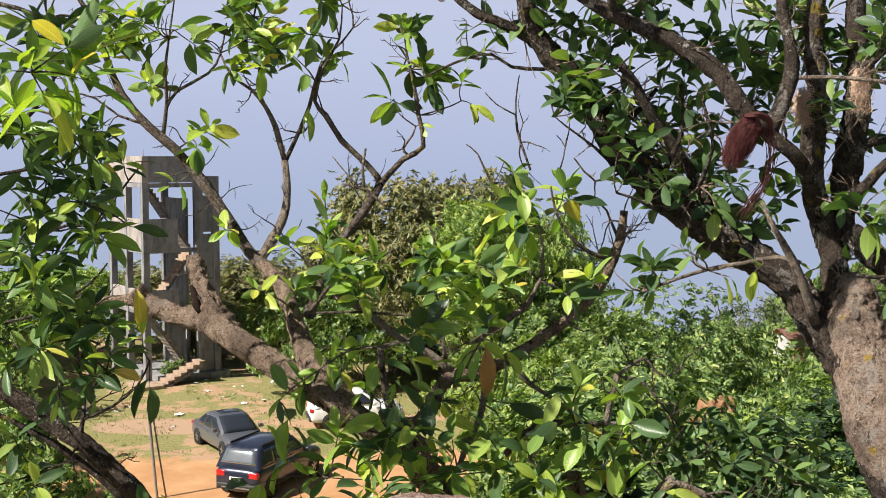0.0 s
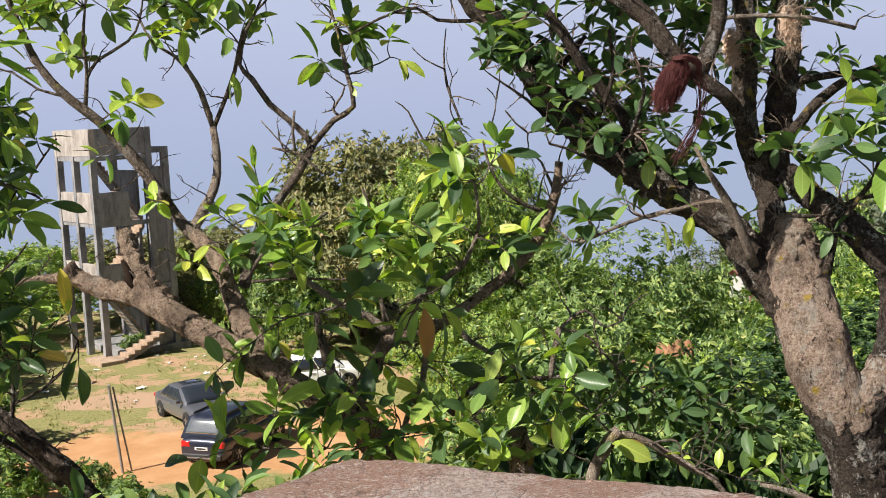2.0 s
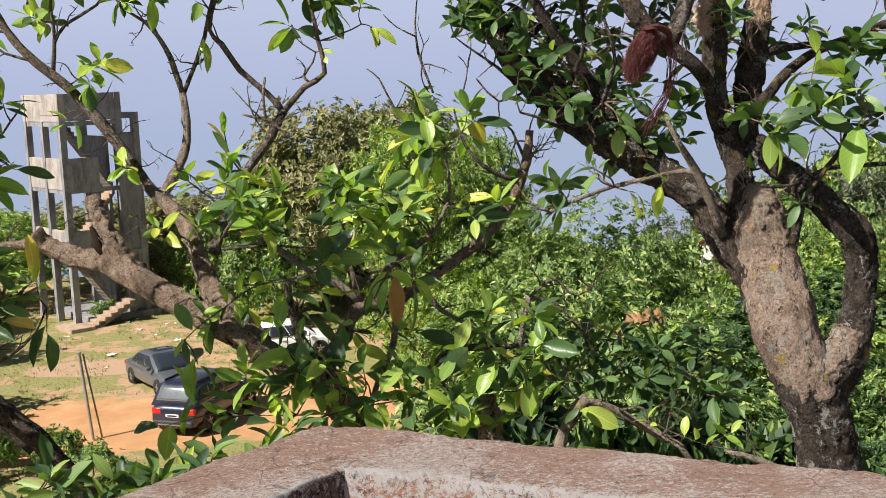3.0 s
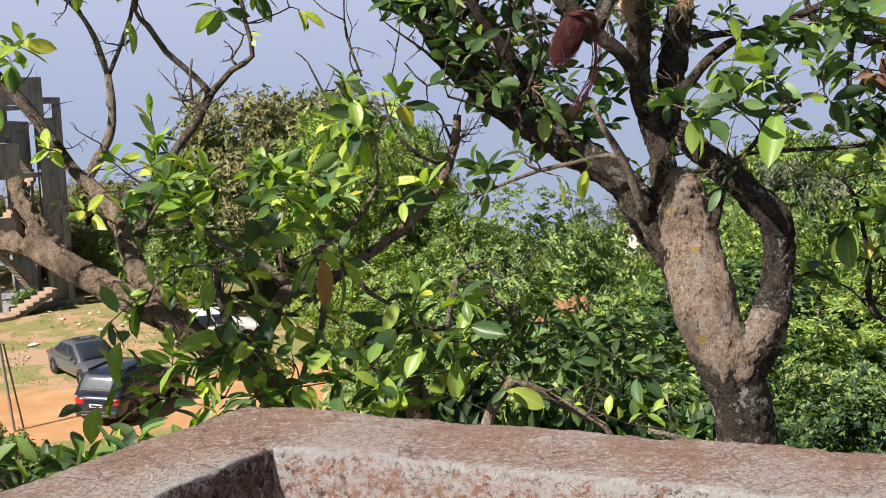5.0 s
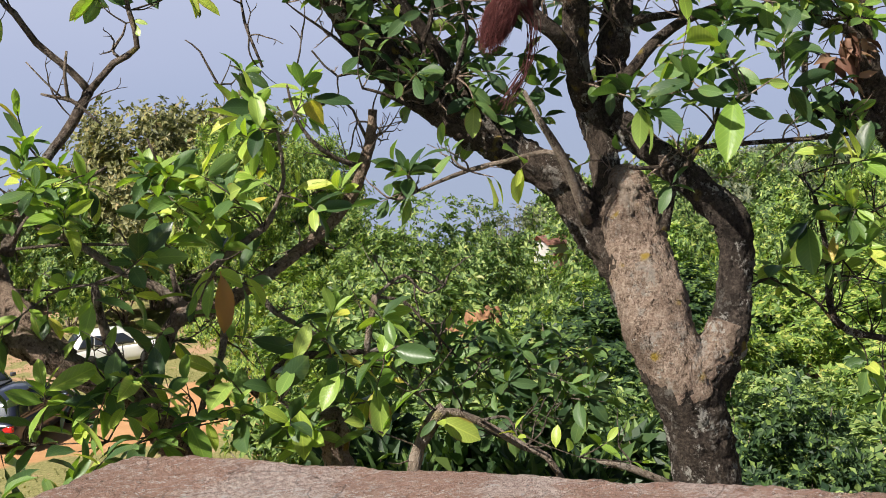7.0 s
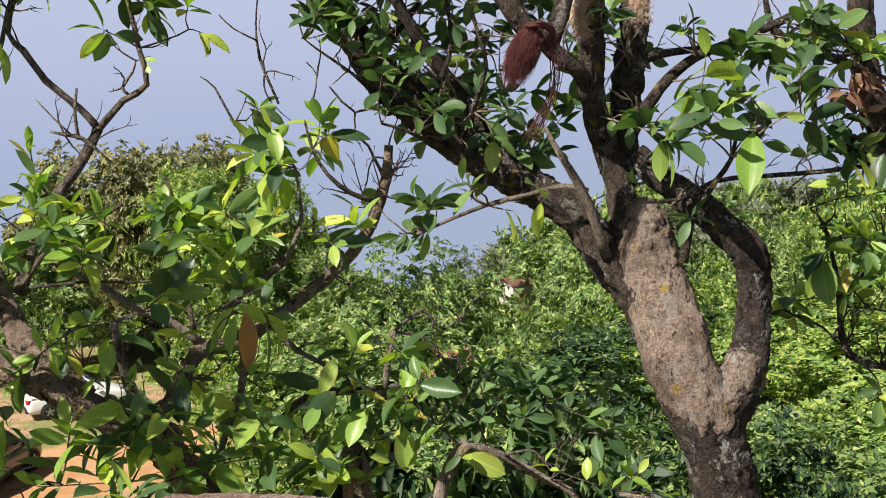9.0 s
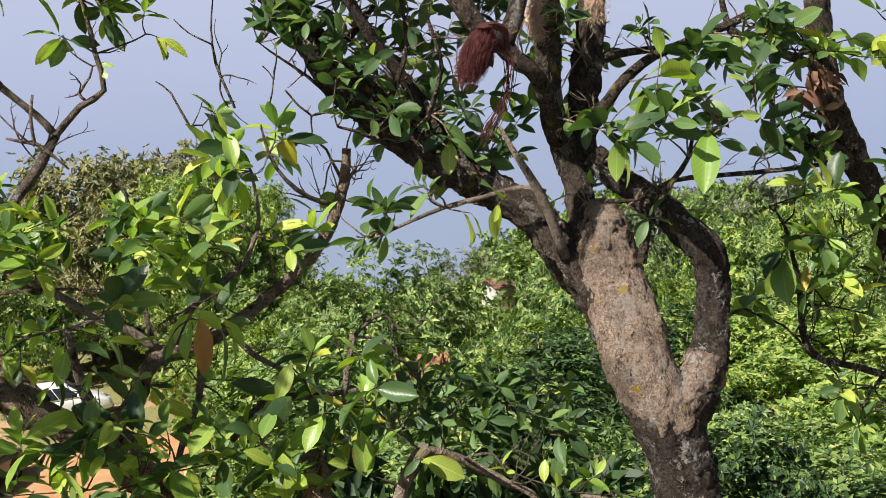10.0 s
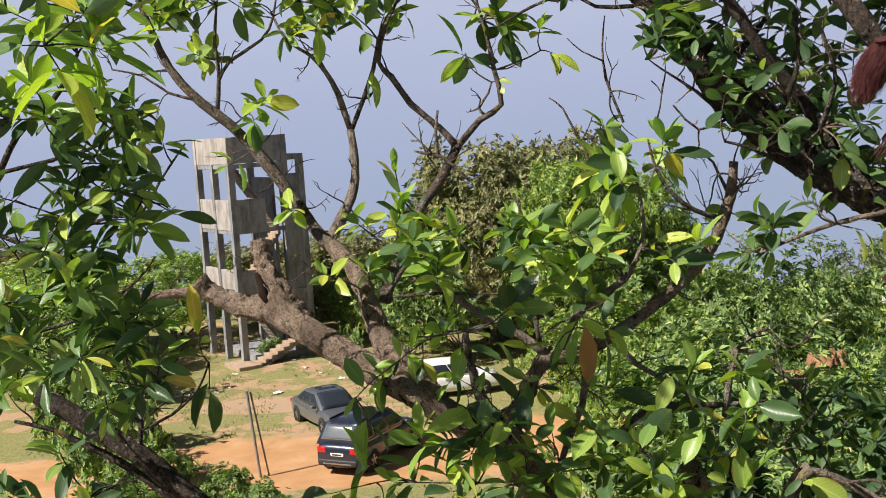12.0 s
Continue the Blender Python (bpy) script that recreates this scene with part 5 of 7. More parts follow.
forked_tree.limb("limb", (1.90, 5.75, 1.52, 0.029), (1.83, 5.70, 1.70, 0.026), (1.74, 5.65, 1.87, 0.023), (1.65, 5.65, 2.02, 0.016), (1.59, 5.70, 2.16, 0.010), bark=BARK_PALE)
forked_tree.limb("limb", (1.80, 5.70, 1.84, 0.017), (1.70, 5.75, 1.87, 0.013), (1.54, 5.85, 1.83, 0.012), (1.36, 5.90, 1.79, 0.011), (1.22, 6.00, 1.73, 0.009), (1.03, 6.00, 1.66, 0.008), bark=BARK_PALE)
forked_tree.limb("limb", (1.22, 6.10, 2.07, 0.019), (1.08, 6.00, 2.12, 0.011), (0.98, 6.00, 2.17, 0.008), (0.88, 6.00, 2.20, 0.006), bark=BARK)
forked_tree.limb("limb", (0.89, 6.20, 2.35, 0.011), (0.77, 6.20, 2.46, 0.008), (0.62, 6.20, 2.57, 0.005), (0.56, 6.20, 2.62, 0.003), bark=BARK)
forked_tree.limb("limb", (0.94, 6.20, 2.31, 0.008), (0.79, 6.20, 2.26, 0.006), (0.67, 6.20, 2.39, 0.005), bark=BARK)
forked_tree.limb("limb", (0.51, 6.30, 2.89, 0.011), (0.33, 6.40, 2.91, 0.010), (0.22, 6.50, 2.99, 0.008), (0.09, 6.60, 2.98, 0.008), (-0.08, 6.70, 2.92, 0.007), (-0.17, 6.80, 2.88, 0.005), bark=BARK)
forked_tree.limb("limb", (0.80, 6.20, 2.54, 0.025), (0.98, 6.10, 2.62, 0.016), (1.11, 6.10, 2.77, 0.012), bark=BARK)
forked_tree.limb("limb", (1.09, 6.10, 2.19, 0.022), (1.18, 6.00, 2.40, 0.015), (1.24, 6.00, 2.58, 0.012), (1.22, 6.00, 2.79, 0.009), bark=BARK)
forked_tree.limb("limb", (1.34, 6.10, 2.02, 0.019), (1.33, 6.00, 2.24, 0.014), (1.38, 5.90, 2.45, 0.011), (1.32, 5.90, 2.69, 0.009), bark=BARK)
forked_tree.crown((0.91, 6.50, 2.73), (0.13, 0.20, 0.13), 8, 0.13, 5, "small", 0.10)
forked_tree.crown((1.10, 6.50, 2.64), (0.16, 0.20, 0.16), 7, 0.13, 5, "small", 0.10)
forked_tree.crown((1.29, 6.45, 2.56), (0.18, 0.20, 0.20), 7, 0.13, 5, "small", 0.10)
forked_tree.crown((1.13, 6.50, 2.43), (0.13, 0.20, 0.12), 5, 0.13, 5, "small", 0.10)
forked_tree.crown((1.28, 6.45, 2.33), (0.16, 0.20, 0.15), 6, 0.13, 5, "small", 0.10)
forked_tree.crown((1.37, 6.20, 2.49), (0.13, 0.30, 0.19), 5, 0.14, 5, "small", 0.10)
forked_tree.crown((1.41, 6.25, 2.23), (0.16, 0.30, 0.13), 6, 0.14, 5, "small", 0.10)
forked_tree.crown((1.24, 6.40, 2.17), (0.13, 0.20, 0.08), 4, 0.13, 5, "small", 0.10)
forked_tree.crown((0.95, 6.10, 2.21), (0.06, 0.15, 0.09), 1, 0.14, 5, "small", 0.10)
forked_tree.crown((1.62, 6.20, 2.10), (0.16, 0.20, 0.13), 5, 0.16, 5, "small", 0.10)
forked_tree.crown((1.57, 6.25, 1.91), (0.13, 0.20, 0.10), 4, 0.16, 5, "small", 0.10)
forked_tree.crown((1.79, 6.20, 2.32), (0.13, 0.20, 0.13), 2, 0.15, 5, "small", 0.10)
forked_tree.crown((1.92, 6.20, 1.96), (0.13, 0.20, 0.13), 1, 0.14, 5, "small", 0.10)
forked_tree.crown((1.10, 5.90, 1.83), (0.12, 0.15, 0.09), 4, 0.14, 5, "small", 0.10)
forked_tree.crown((0.97, 6.00, 1.69), (0.11, 0.15, 0.08), 2, 0.13, 5, "small", 0.10)
forked_tree.crown((1.24, 5.90, 1.90), (0.09, 0.20, 0.09), 1, 0.14, 5, "small", 0.10)
forked_tree.crown((2.15, 6.20, 2.27), (0.13, 0.20, 0.13), 2, 0.15, 5, "small", 0.10)
forked_tree.crown((2.09, 5.50, 2.09), (0.14, 0.20, 0.11), 4, 0.17, 5, "small", 0.10)
forked_tree.crown((2.15, 5.50, 2.23), (0.08, 0.20, 0.11), 1, 0.17, 5, "small", 0.10)
forked_tree.crown((2.35, 5.40, 2.11), (0.17, 0.25, 0.14), 4, 0.18, 5, "small", 0.10)
forked_tree.crown((2.59, 5.40, 2.16), (0.17, 0.25, 0.14), 4, 0.16, 5, "small", 0.10)
forked_tree.crown((2.48, 5.50, 2.33), (0.14, 0.20, 0.11), 3, 0.18, 5, "small", 0.10)
forked_tree.crown((2.69, 5.50, 2.33), (0.17, 0.20, 0.11), 3, 0.15, 5, "small", 0.10)
forked_tree.crown((2.85, 5.50, 2.09), (0.11, 0.20, 0.14), 2, 0.16, 5, "small", 0.10)
forked_tree.crown((2.61, 5.60, 2.47), (0.14, 0.20, 0.09), 2, 0.16, 5, "small", 0.10)
forked_tree.crown((2.40, 5.70, 2.60), (0.17, 0.20, 0.09), 2, 0.12, 5, "small", 0.10)
forked_tree.crown((1.63, 6.20, 2.63), (0.13, 0.20, 0.09), 3, 0.15, 5, "small", 0.10)
forked_tree.crown((1.94, 5.80, 2.64), (0.18, 0.20, 0.06), 3, 0.13, 5, "small", 0.10)
forked_tree.crown((2.21, 5.60, 1.66), (0.06, 0.10, 0.09), 1, 0.13, 5, "small", 0.10)
forked_tree.crown((2.92, 5.60, 2.52), (0.14, 0.20, 0.11), 4, 0.15, 5, "small", 0.10)
forked_tree.crown((0.82, 6.20, 2.87), (0.19, 0.30, 0.13), 7, 0.15, 5, "small", 0.10)
forked_tree.crown((0.95, 5.90, 2.44), (0.15, 0.15, 0.11), 5, 0.13, 5, "small", 0.10)
forked_tree.crown((1.15, 5.85, 2.28), (0.15, 0.15, 0.10), 5, 0.13, 5, "small", 0.10)
forked_tree.crown((0.79, 6.00, 2.65), (0.15, 0.15, 0.12), 8, 0.13, 5, "small", 0.10)
forked_tree.crown((1.39, 6.00, 2.12), (0.15, 0.15, 0.11), 5, 0.13, 5, "small", 0.10)
forked_tree.crown((1.49, 6.00, 2.30), (0.18, 0.20, 0.15), 6, 0.13, 5, "small", 0.10)
forked_tree.crown((1.71, 6.00, 2.14), (0.15, 0.20, 0.15), 5, 0.13, 5, "small", 0.10)
forked_tree.crown((1.92, 6.10, 1.84), (0.12, 0.10, 0.09), 1, 0.13, 5, "small", 0.10)
forked_tree.crown((0.65, 6.10, 2.78), (0.16, 0.15, 0.12), 8, 0.13, 5, "small", 0.10)
forked_tree.crown((1.93, 6.10, 2.56), (0.16, 0.15, 0.12), 3, 0.13, 5, "small", 0.10)
forked_tree.crown((2.24, 6.15, 2.49), (0.16, 0.15, 0.16), 5, 0.13, 5, "small", 0.10)
forked_tree.crown((1.31, 6.00, 2.64), (0.18, 0.20, 0.15), 4, 0.13, 5, "small", 0.10)
forked_tree.spray((2.07, 5.40, 2.06), 4, 0.23, "mature", 0.20, 0.90)
forked_tree.spray((2.27, 5.40, 2.44), 3, 0.26, "young", 0.20, 0.60)
forked_tree.spray((2.41, 5.30, 2.11), 2, 0.29, "young", 0.20, 0.50)
forked_tree.spray((1.56, 5.70, 1.80), 3, 0.19, "young", 0.70, 0.90)
forked_tree.spray((1.46, 5.80, 1.76), 2, 0.20, "mature", 1.50, 0.40)
forked_tree.limb("limb", (1.58, 5.60, 2.53, 0.043), (1.50, 5.60, 2.58, 0.049), (1.42, 5.60, 2.70, 0.049), (1.35, 5.65, 2.82, 0.049), (1.23, 5.70, 2.92, 0.047), (1.07, 5.80, 3.03, 0.044), (0.85, 5.90, 3.14, 0.039), (0.63, 6.00, 3.29, 0.034), bark=BARK, rough=0.2)
forked_tree.limb("limb", (1.60, 5.60, 2.53, 0.040), (1.66, 5.65, 2.64, 0.043), (1.73, 5.70, 2.82, 0.041), (1.73, 5.75, 2.99, 0.035), (1.70, 5.80, 3.19, 0.030), (1.72, 5.80, 3.47, 0.024), bark=BARK, rough=0.2)
forked_tree.limb("limb", (1.73, 5.70, 2.80, 0.012), (1.91, 5.60, 2.80, 0.011), (2.12, 5.50, 2.77, 0.011), (2.35, 5.50, 2.71, 0.010), bark=BARK_PALE)
forked_tree.limb("limb", (0.49, 6.30, 3.03, 0.035), (0.28, 6.30, 3.14, 0.029), (0.13, 6.30, 3.20, 0.026), (-0.01, 6.30, 3.31, 0.022), bark=BARK, rough=0.2)
forked_tree.limb("limb", (1.42, 6.10, 2.11, 0.040), (1.29, 6.10, 2.34, 0.034), (1.10, 6.05, 2.58, 0.031), (0.97, 6.00, 2.79, 0.027), (0.86, 6.00, 2.94, 0.021), bark=BARK, rough=0.2)
forked_tree.limb("limb", (2.16, 5.90, 2.85, 0.021), (2.28, 5.80, 2.98, 0.015), (2.40, 5.80, 3.16, 0.010), bark=BARK)
forked_tree.crown((0.98, 6.00, 2.97), (0.21, 0.30, 0.12), 8, 0.13, 5, "small", 0.10)
forked_tree.crown((1.32, 6.20, 2.80), (0.19, 0.30, 0.13), 6, 0.15, 5, "small", 0.10)
forked_tree.crown((1.60, 6.20, 2.88), (0.19, 0.30, 0.16), 6, 0.16, 5, "small", 0.10)
forked_tree.crown((2.06, 6.20, 2.90), (0.19, 0.30, 0.16), 8, 0.14, 5, "small", 0.10)
forked_tree.crown((1.64, 6.20, 3.12), (0.28, 0.30, 0.13), 8, 0.15, 5, "small", 0.10)
forked_tree.crown((2.18, 5.70, 2.98), (0.20, 0.30, 0.15), 8, 0.15, 5, "small", 0.10)
forked_tree.crown((0.15, 6.30, 3.07), (0.19, 0.20, 0.13), 3, 0.15, 5, "small", 0.10)
forked_tree.crown((1.80, 6.20, 2.88), (0.16, 0.30, 0.16), 7, 0.14, 5, "small", 0.10)
forked_tree.crown((2.12, 6.30, 3.03), (0.19, 0.30, 0.13), 10, 0.14, 5, "small", 0.10)
forked_tree.crown((1.45, 6.20, 3.01), (0.16, 0.30, 0.13), 8, 0.13, 5, "small", 0.10)
forked_tree.crown((1.93, 6.20, 3.15), (0.22, 0.30, 0.09), 8, 0.14, 5, "small", 0.10)
forked_tree.crown((1.21, 6.30, 3.05), (0.16, 0.30, 0.11), 8, 0.13, 5, "small", 0.10)
forked_tree.crown((2.35, 6.20, 2.87), (0.19, 0.30, 0.16), 8, 0.14, 5, "small", 0.10)
forked_tree.crown((2.38, 6.10, 3.13), (0.19, 0.30, 0.09), 8, 0.14, 5, "small", 0.10)
forked_tree.crown((1.79, 6.30, 2.70), (0.13, 0.20, 0.13), 5, 0.13, 5, "small", 0.10)
forked_tree.crown((2.01, 6.40, 2.50), (0.13, 0.20, 0.13), 2, 0.13, 5, "small", 0.10)
forked_tree.limb("pruning_scar", (2.08, 5.725, 1.50, 0.03), (2.085, 5.72, 1.56, 0.070), (2.09, 5.735, 1.64, 0.077), (2.10, 5.76, 1.71, 0.060), (2.11, 5.79, 1.76, 0.02), bark=BARK_SCAR, rough=0.5, label="pale weathered pruning scar")
# limbs and crowns added above the view to keep sun off the tree below
forked_tree.limb("limb", (0.41, 6.30, 3.23, 0.042), (0.54, 6.20, 3.49, 0.031), (0.77, 6.00, 3.68, 0.021), bark=BARK)
forked_tree.limb("limb", (0.85, 5.90, 3.14, 0.027), (0.79, 5.80, 3.37, 0.021), (0.96, 5.70, 3.60, 0.015), bark=BARK)
forked_tree.crown((0.43, 6.40, 3.53), (0.36, 0.50, 0.23), 26, 0.15, 5, "small", 0.10)
forked_tree.crown((0.91, 6.30, 3.51), (0.35, 0.50, 0.22), 27, 0.15, 5, "small", 0.10)
forked_tree.crown((1.41, 6.30, 3.47), (0.35, 0.50, 0.19), 26, 0.15, 5, "small", 0.10)
forked_tree.crown((1.93, 6.30, 3.47), (0.32, 0.50, 0.19), 19, 0.15, 5, "small", 0.10)
forked_tree.crown((0.63, 5.70, 3.68), (0.35, 0.50, 0.17), 19, 0.15, 5, "small", 0.10)
forked_tree.crown((0.55, 6.30, 3.12), (0.20, 0.25, 0.12), 7, 0.14, 5, "small", 0.10)
forked_tree.crown((0.85, 6.25, 3.05), (0.20, 0.25, 0.14), 8, 0.14, 5, "small", 0.10)
forked_tree.crown((1.15, 6.25, 3.20), (0.22, 0.25, 0.14), 8, 0.14, 5, "small", 0.10)
forked_tree.bare(170)
forked_tree.done()

# the tree at the far end of the terrace wall, branches reaching in
edge_tree = Tree("thin branched tree with a withered brown leaf cluster", (4.9, 5.6, -4.6), BARK, 41)
edge_tree.limb("trunk", (4.90, 5.60, -4.60, 0.200), (4.85, 5.80, -1.50, 0.170), (4.35, 6.20, 0.47, 0.096), (3.95, 6.10, 1.44, 0.086), (3.68, 6.00, 1.84, 0.074), (3.45, 5.90, 2.21, 0.068), (3.40, 5.90, 2.50, 0.065), (3.38, 5.90, 2.85, 0.060), rough=0.2)
edge_tree.limb("limb", (3.68, 6.00, 1.84, 0.053), (3.42, 5.90, 1.95, 0.057), (3.22, 5.85, 2.00, 0.049), (3.12, 5.85, 1.97, 0.026), rough=0.3)
edge_tree.limb("limb", (3.47, 5.90, 2.36, 0.029), (3.28, 5.85, 2.40, 0.023), (3.06, 5.80, 2.47, 0.022), (2.88, 5.80, 2.54, 0.024), (2.82, 5.80, 2.61, 0.018), (2.79, 5.80, 2.74, 0.013), (2.78, 5.80, 2.85, 0.010))
edge_tree.limb("limb", (3.09, 5.85, 2.05, 0.015), (3.06, 5.80, 2.31, 0.017), (3.09, 5.80, 2.56, 0.017), (3.10, 5.80, 2.81, 0.015), bark=BARK_PALE)
edge_tree.limb("limb", (4.27, 6.10, 0.54, 0.027), (3.90, 6.00, 0.66, 0.021), (3.57, 5.90, 0.78, 0.020), (3.32, 5.80, 0.86, 0.019), (3.22, 5.80, 0.96, 0.019), (3.20, 5.80, 1.11, 0.018), (3.19, 5.80, 1.26, 0.015), (3.16, 5.80, 1.41, 0.013), (3.11, 5.80, 1.59, 0.009), (3.03, 5.80, 1.68, 0.005))
edge_tree.limb("limb", (3.20, 5.80, 1.16, 0.012), (3.26, 5.75, 1.28, 0.009), (3.32, 5.70, 1.41, 0.006), (3.39, 5.70, 1.50, 0.005))
edge_tree.limb("limb", (3.26, 5.80, 0.88, 0.009), (3.10, 5.80, 1.06, 0.006), (2.93, 5.80, 1.14, 0.005), (2.82, 5.80, 1.20, 0.004))
edge_tree.crown((3.12, 5.40, 1.85), (0.09, 0.20, 0.09), 2, 0.15, 5, "mature", 0.10)
edge_tree.crown((3.13, 5.60, 1.58), (0.15, 0.20, 0.12), 3, 0.14, 5, "mature", 0.10)
edge_tree.crown((3.00, 5.70, 1.26), (0.13, 0.20, 0.10), 3, 0.14, 5, "mature", 0.10)
edge_tree.crown((3.13, 5.50, 1.43), (0.12, 0.20, 0.10), 3, 0.14, 5, "mature", 0.10)
edge_tree.crown((3.00, 5.80, 1.04), (0.10, 0.20, 0.08), 1, 0.13, 5, "mature", 0.10)
edge_tree.crown((3.39, 5.70, 1.11), (0.10, 0.20, 0.15), 2, 0.12, 5, "mature", 0.10)
edge_tree.crown((3.33, 5.60, 0.58), (0.12, 0.20, 0.15), 2, 0.13, 5, "mature", 0.10)
edge_tree.crown((3.18, 5.50, 2.38), (0.10, 0.20, 0.14), 4, 0.13, 5, "mature", 0.10)
edge_tree.crown((3.66, 5.80, 1.62), (0.15, 0.30, 0.51), 7, 0.13, 5, "mature", 0.10)
edge_tree.crown((3.56, 5.60, 2.43), (0.15, 0.30, 0.34), 5, 0.14, 5, "mature", 0.10)
edge_tree.spray((3.27, 5.50, 1.25), 2, 0.19, "young", 0.20, 0.50)
edge_tree.spray((2.97, 5.60, 1.45), 4, 0.21, "mature", 0.60, 0.90)
for x, y, z in ((3.16, 5.60, 2.33), (3.22, 5.60, 2.26), (3.29, 5.62, 2.30), (3.12, 5.62, 2.24), (3.25, 5.64, 2.18)):
    edge_tree.spray((x, y, z), 4, 0.085, "dead", 0.4, 1.1)
edge_tree.crown((3.12, 5.70, 2.06), (0.14, 0.15, 0.10), 4, 0.14, 5, "small", 0.30)
edge_tree.crown((3.30, 5.70, 2.00), (0.12, 0.15, 0.10), 4, 0.14, 5, "small", 0.30)
edge_tree.crown((3.02, 5.70, 2.64), (0.20, 0.20, 0.12), 5, 0.14, 5, "small", 0.30)
edge_tree.crown((2.75, 5.70, 2.50), (0.16, 0.15, 0.10), 3, 0.14, 5, "small", 0.30)
edge_tree.bare(90)
edge_tree.done()


# ---- the unfinished concrete tower in the yard ----
def build_tower():
    tw = thing("concrete_tower", "unfinished three-storey concrete tower with open stairs, stained grey", "tower", (-15.15, 58.95, YARD), 36.0)
    # local x runs along the shaded front, local y along the sunlit side
    fx, bx, dy = 2.95, 3.85, 4.5
    top = 11.65
    cols = [(0, 0, top - 1.35), (fx, 0, top - 1.35), (0, dy / 2, top - 1.35), (0, dy, top - 1.35), (fx, dy, top - 1.35), (bx, 0, 10.6), (bx, dy * 0.5, 10.6)]
    for k, (x, y, h) in enumerate(cols):
        bm = wobble(boxed(x - 0.17, y - 0.17, -0.3, x + 0.17, y + 0.17, h, bevel=0.02), 0.012, 1.3, k)
        part("column", bm, CONCRETE, tw)
    # solid band at the top and two half walls below, open between
    for z0, z1, sides in ((top - 1.35, top, "fslb"), (top - 4.75, top - 3.2, "fs"), (top - 7.95, top - 6.85, "fs")):
        for s in sides:
            if s == "f":
                bm = boxed(0.17, -0.13, z0, fx - 0.17 if z1 == top else 1.72, 0.09, z1, bevel=0.015)
            elif s == "s":
                bm = boxed(-0.13, 0.17, z0, 0.09, dy - 0.17, z1, bevel=0.015)
            elif s == "l":
                bm = boxed(fx - 0.09, 0.17, z0, fx + 0.13, dy - 0.17, z1, bevel=0.015)
            else:
                bm = boxed(0.17, dy - 0.09, z0, fx - 0.17, dy + 0.13, z1, bevel=0.015)
            # side panels take the lighter copy, painted as if in full sun
            part("wall_panel", wobble(bm, 0.012, 0.9, z0), CONCRETE_SUNLIT if s == "s" else CONCRETE, tw)
        for x, y in ((0, 0), (fx, 0), (0, dy), (fx, dy)):
            if z1 == top:
                part("corner_block", boxed(x - 0.168, y - 0.168, z0 + 0.003, x + 0.168, y + 0.168, z1, bevel=0.02), CONCRETE_SUNLIT if x == 0 else CONCRETE, tw)
    # beams under the band, floor slabs
    for z in (top - 1.6, top - 4.95, top - 8.1):
        part("beam", boxed(0.17, -0.1, z, fx - 0.17, 0.1, z + 0.22, bevel=0.01), CONCRETE, tw)
        part("beam", boxed(-0.1, 0.17, z, 0.1, dy - 0.17, z + 0.22, bevel=0.01), CONCRETE, tw)
    part("roof_slab", boxed(0.1, 0.1, top - 1.3, fx - 0.1, dy - 0.1, top - 1.12), CONCRETE, tw)
    for z in (top - 4.9, top - 8.05):
        part("floor_slab", boxed(0.18, 1.9, z + 0.02, fx - 0.18, dy - 0.2, z + 0.17), CONCRETE, tw)
    # stair bay with tall wall panels and cross beams
    part("stair_beam", boxed(fx + 0.17, -0.14, 10.3, bx - 0.17, 0.14, 10.6, bevel=0.01), CONCRETE, tw)
    part("stair_beam", boxed(fx + 0.17, -0.14, 3.3, bx - 0.17, 0.14, 3.55, bevel=0.01), CONCRETE, tw)
    part("stair_beam", boxed(bx - 0.14, 0.17, 10.3, bx + 0.14, dy * 0.5 - 0.17, 10.6, bevel=0.01), CONCRETE, tw)
    for z0, z1 in ((3.58, 5.2), (5.34, 7.6), (7.7, 9.6)):
        part("stair_wall", wobble(boxed(fx + 0.17, 0.0, z0, bx - 0.17, 0.12, z1, bevel=0.012), 0.01, 1.1, z0), CONCRETE, tw)
    for z0, z1 in ((0.4, 3.28),):
        part("stair_wall", wobble(boxed(fx + 0.17, 0.04, z0, bx - 0.17, 0.14, z1, bevel=0.012), 0.01, 1.1, z0), CONCRETE, tw)
    part("stair_wall", boxed(fx - 0.08, 1.6, 0.0, fx + 0.10, dy - 0.2, 9.4), CONCRETE, tw)
    # flights of steps: each a slanted slab with its steps
    def flight(y0, x0, z0, x1, z1, n, wdt):
        bm = bmesh.new()
        dx, dz = (x1 - x0) / n, (z1 - z0) / n
        a = [bm.verts.new(v) for v in ((x0, y0, z0 - 0.22), (x1, y0, z1 - 0.22), (x1, y0 + wdt, z1 - 0.22), (x0, y0 + wdt, z0 - 0.22))]
        b = [bm.verts.new(v) for v in ((x0, y0, z0 - 0.02), (x1, y0, z1 - 0.02), (x1, y0 + wdt, z1 - 0.02), (x0, y0 + wdt, z0 - 0.02))]
        for q in (a[::-1], b, (a[0], a[1], b[1], b[0]), (a[1], a[2], b[2], b[1]), (a[2], a[3], b[3], b[2]), (a[3], a[0], b[0], b[3])):
            bm.faces.new(q)
        bmesh.ops.recalc_face_normals(bm, faces=bm.faces)
        fl = part("stair_flight", bm, CONCRETE, tw)
        step_me = None
        for k in range(n):
            xa, xb = sorted((x0 + dx * k, x0 + dx * (k + 1)))
            if step_me is None:
                step_me = mesh_of(boxed(-(xb - xa) / 2, -wdt / 2, -0.03, (xb - xa) / 2, wdt / 2, abs(dz), bevel=0.012), "step", STEP)
            st = new("step", step_me)
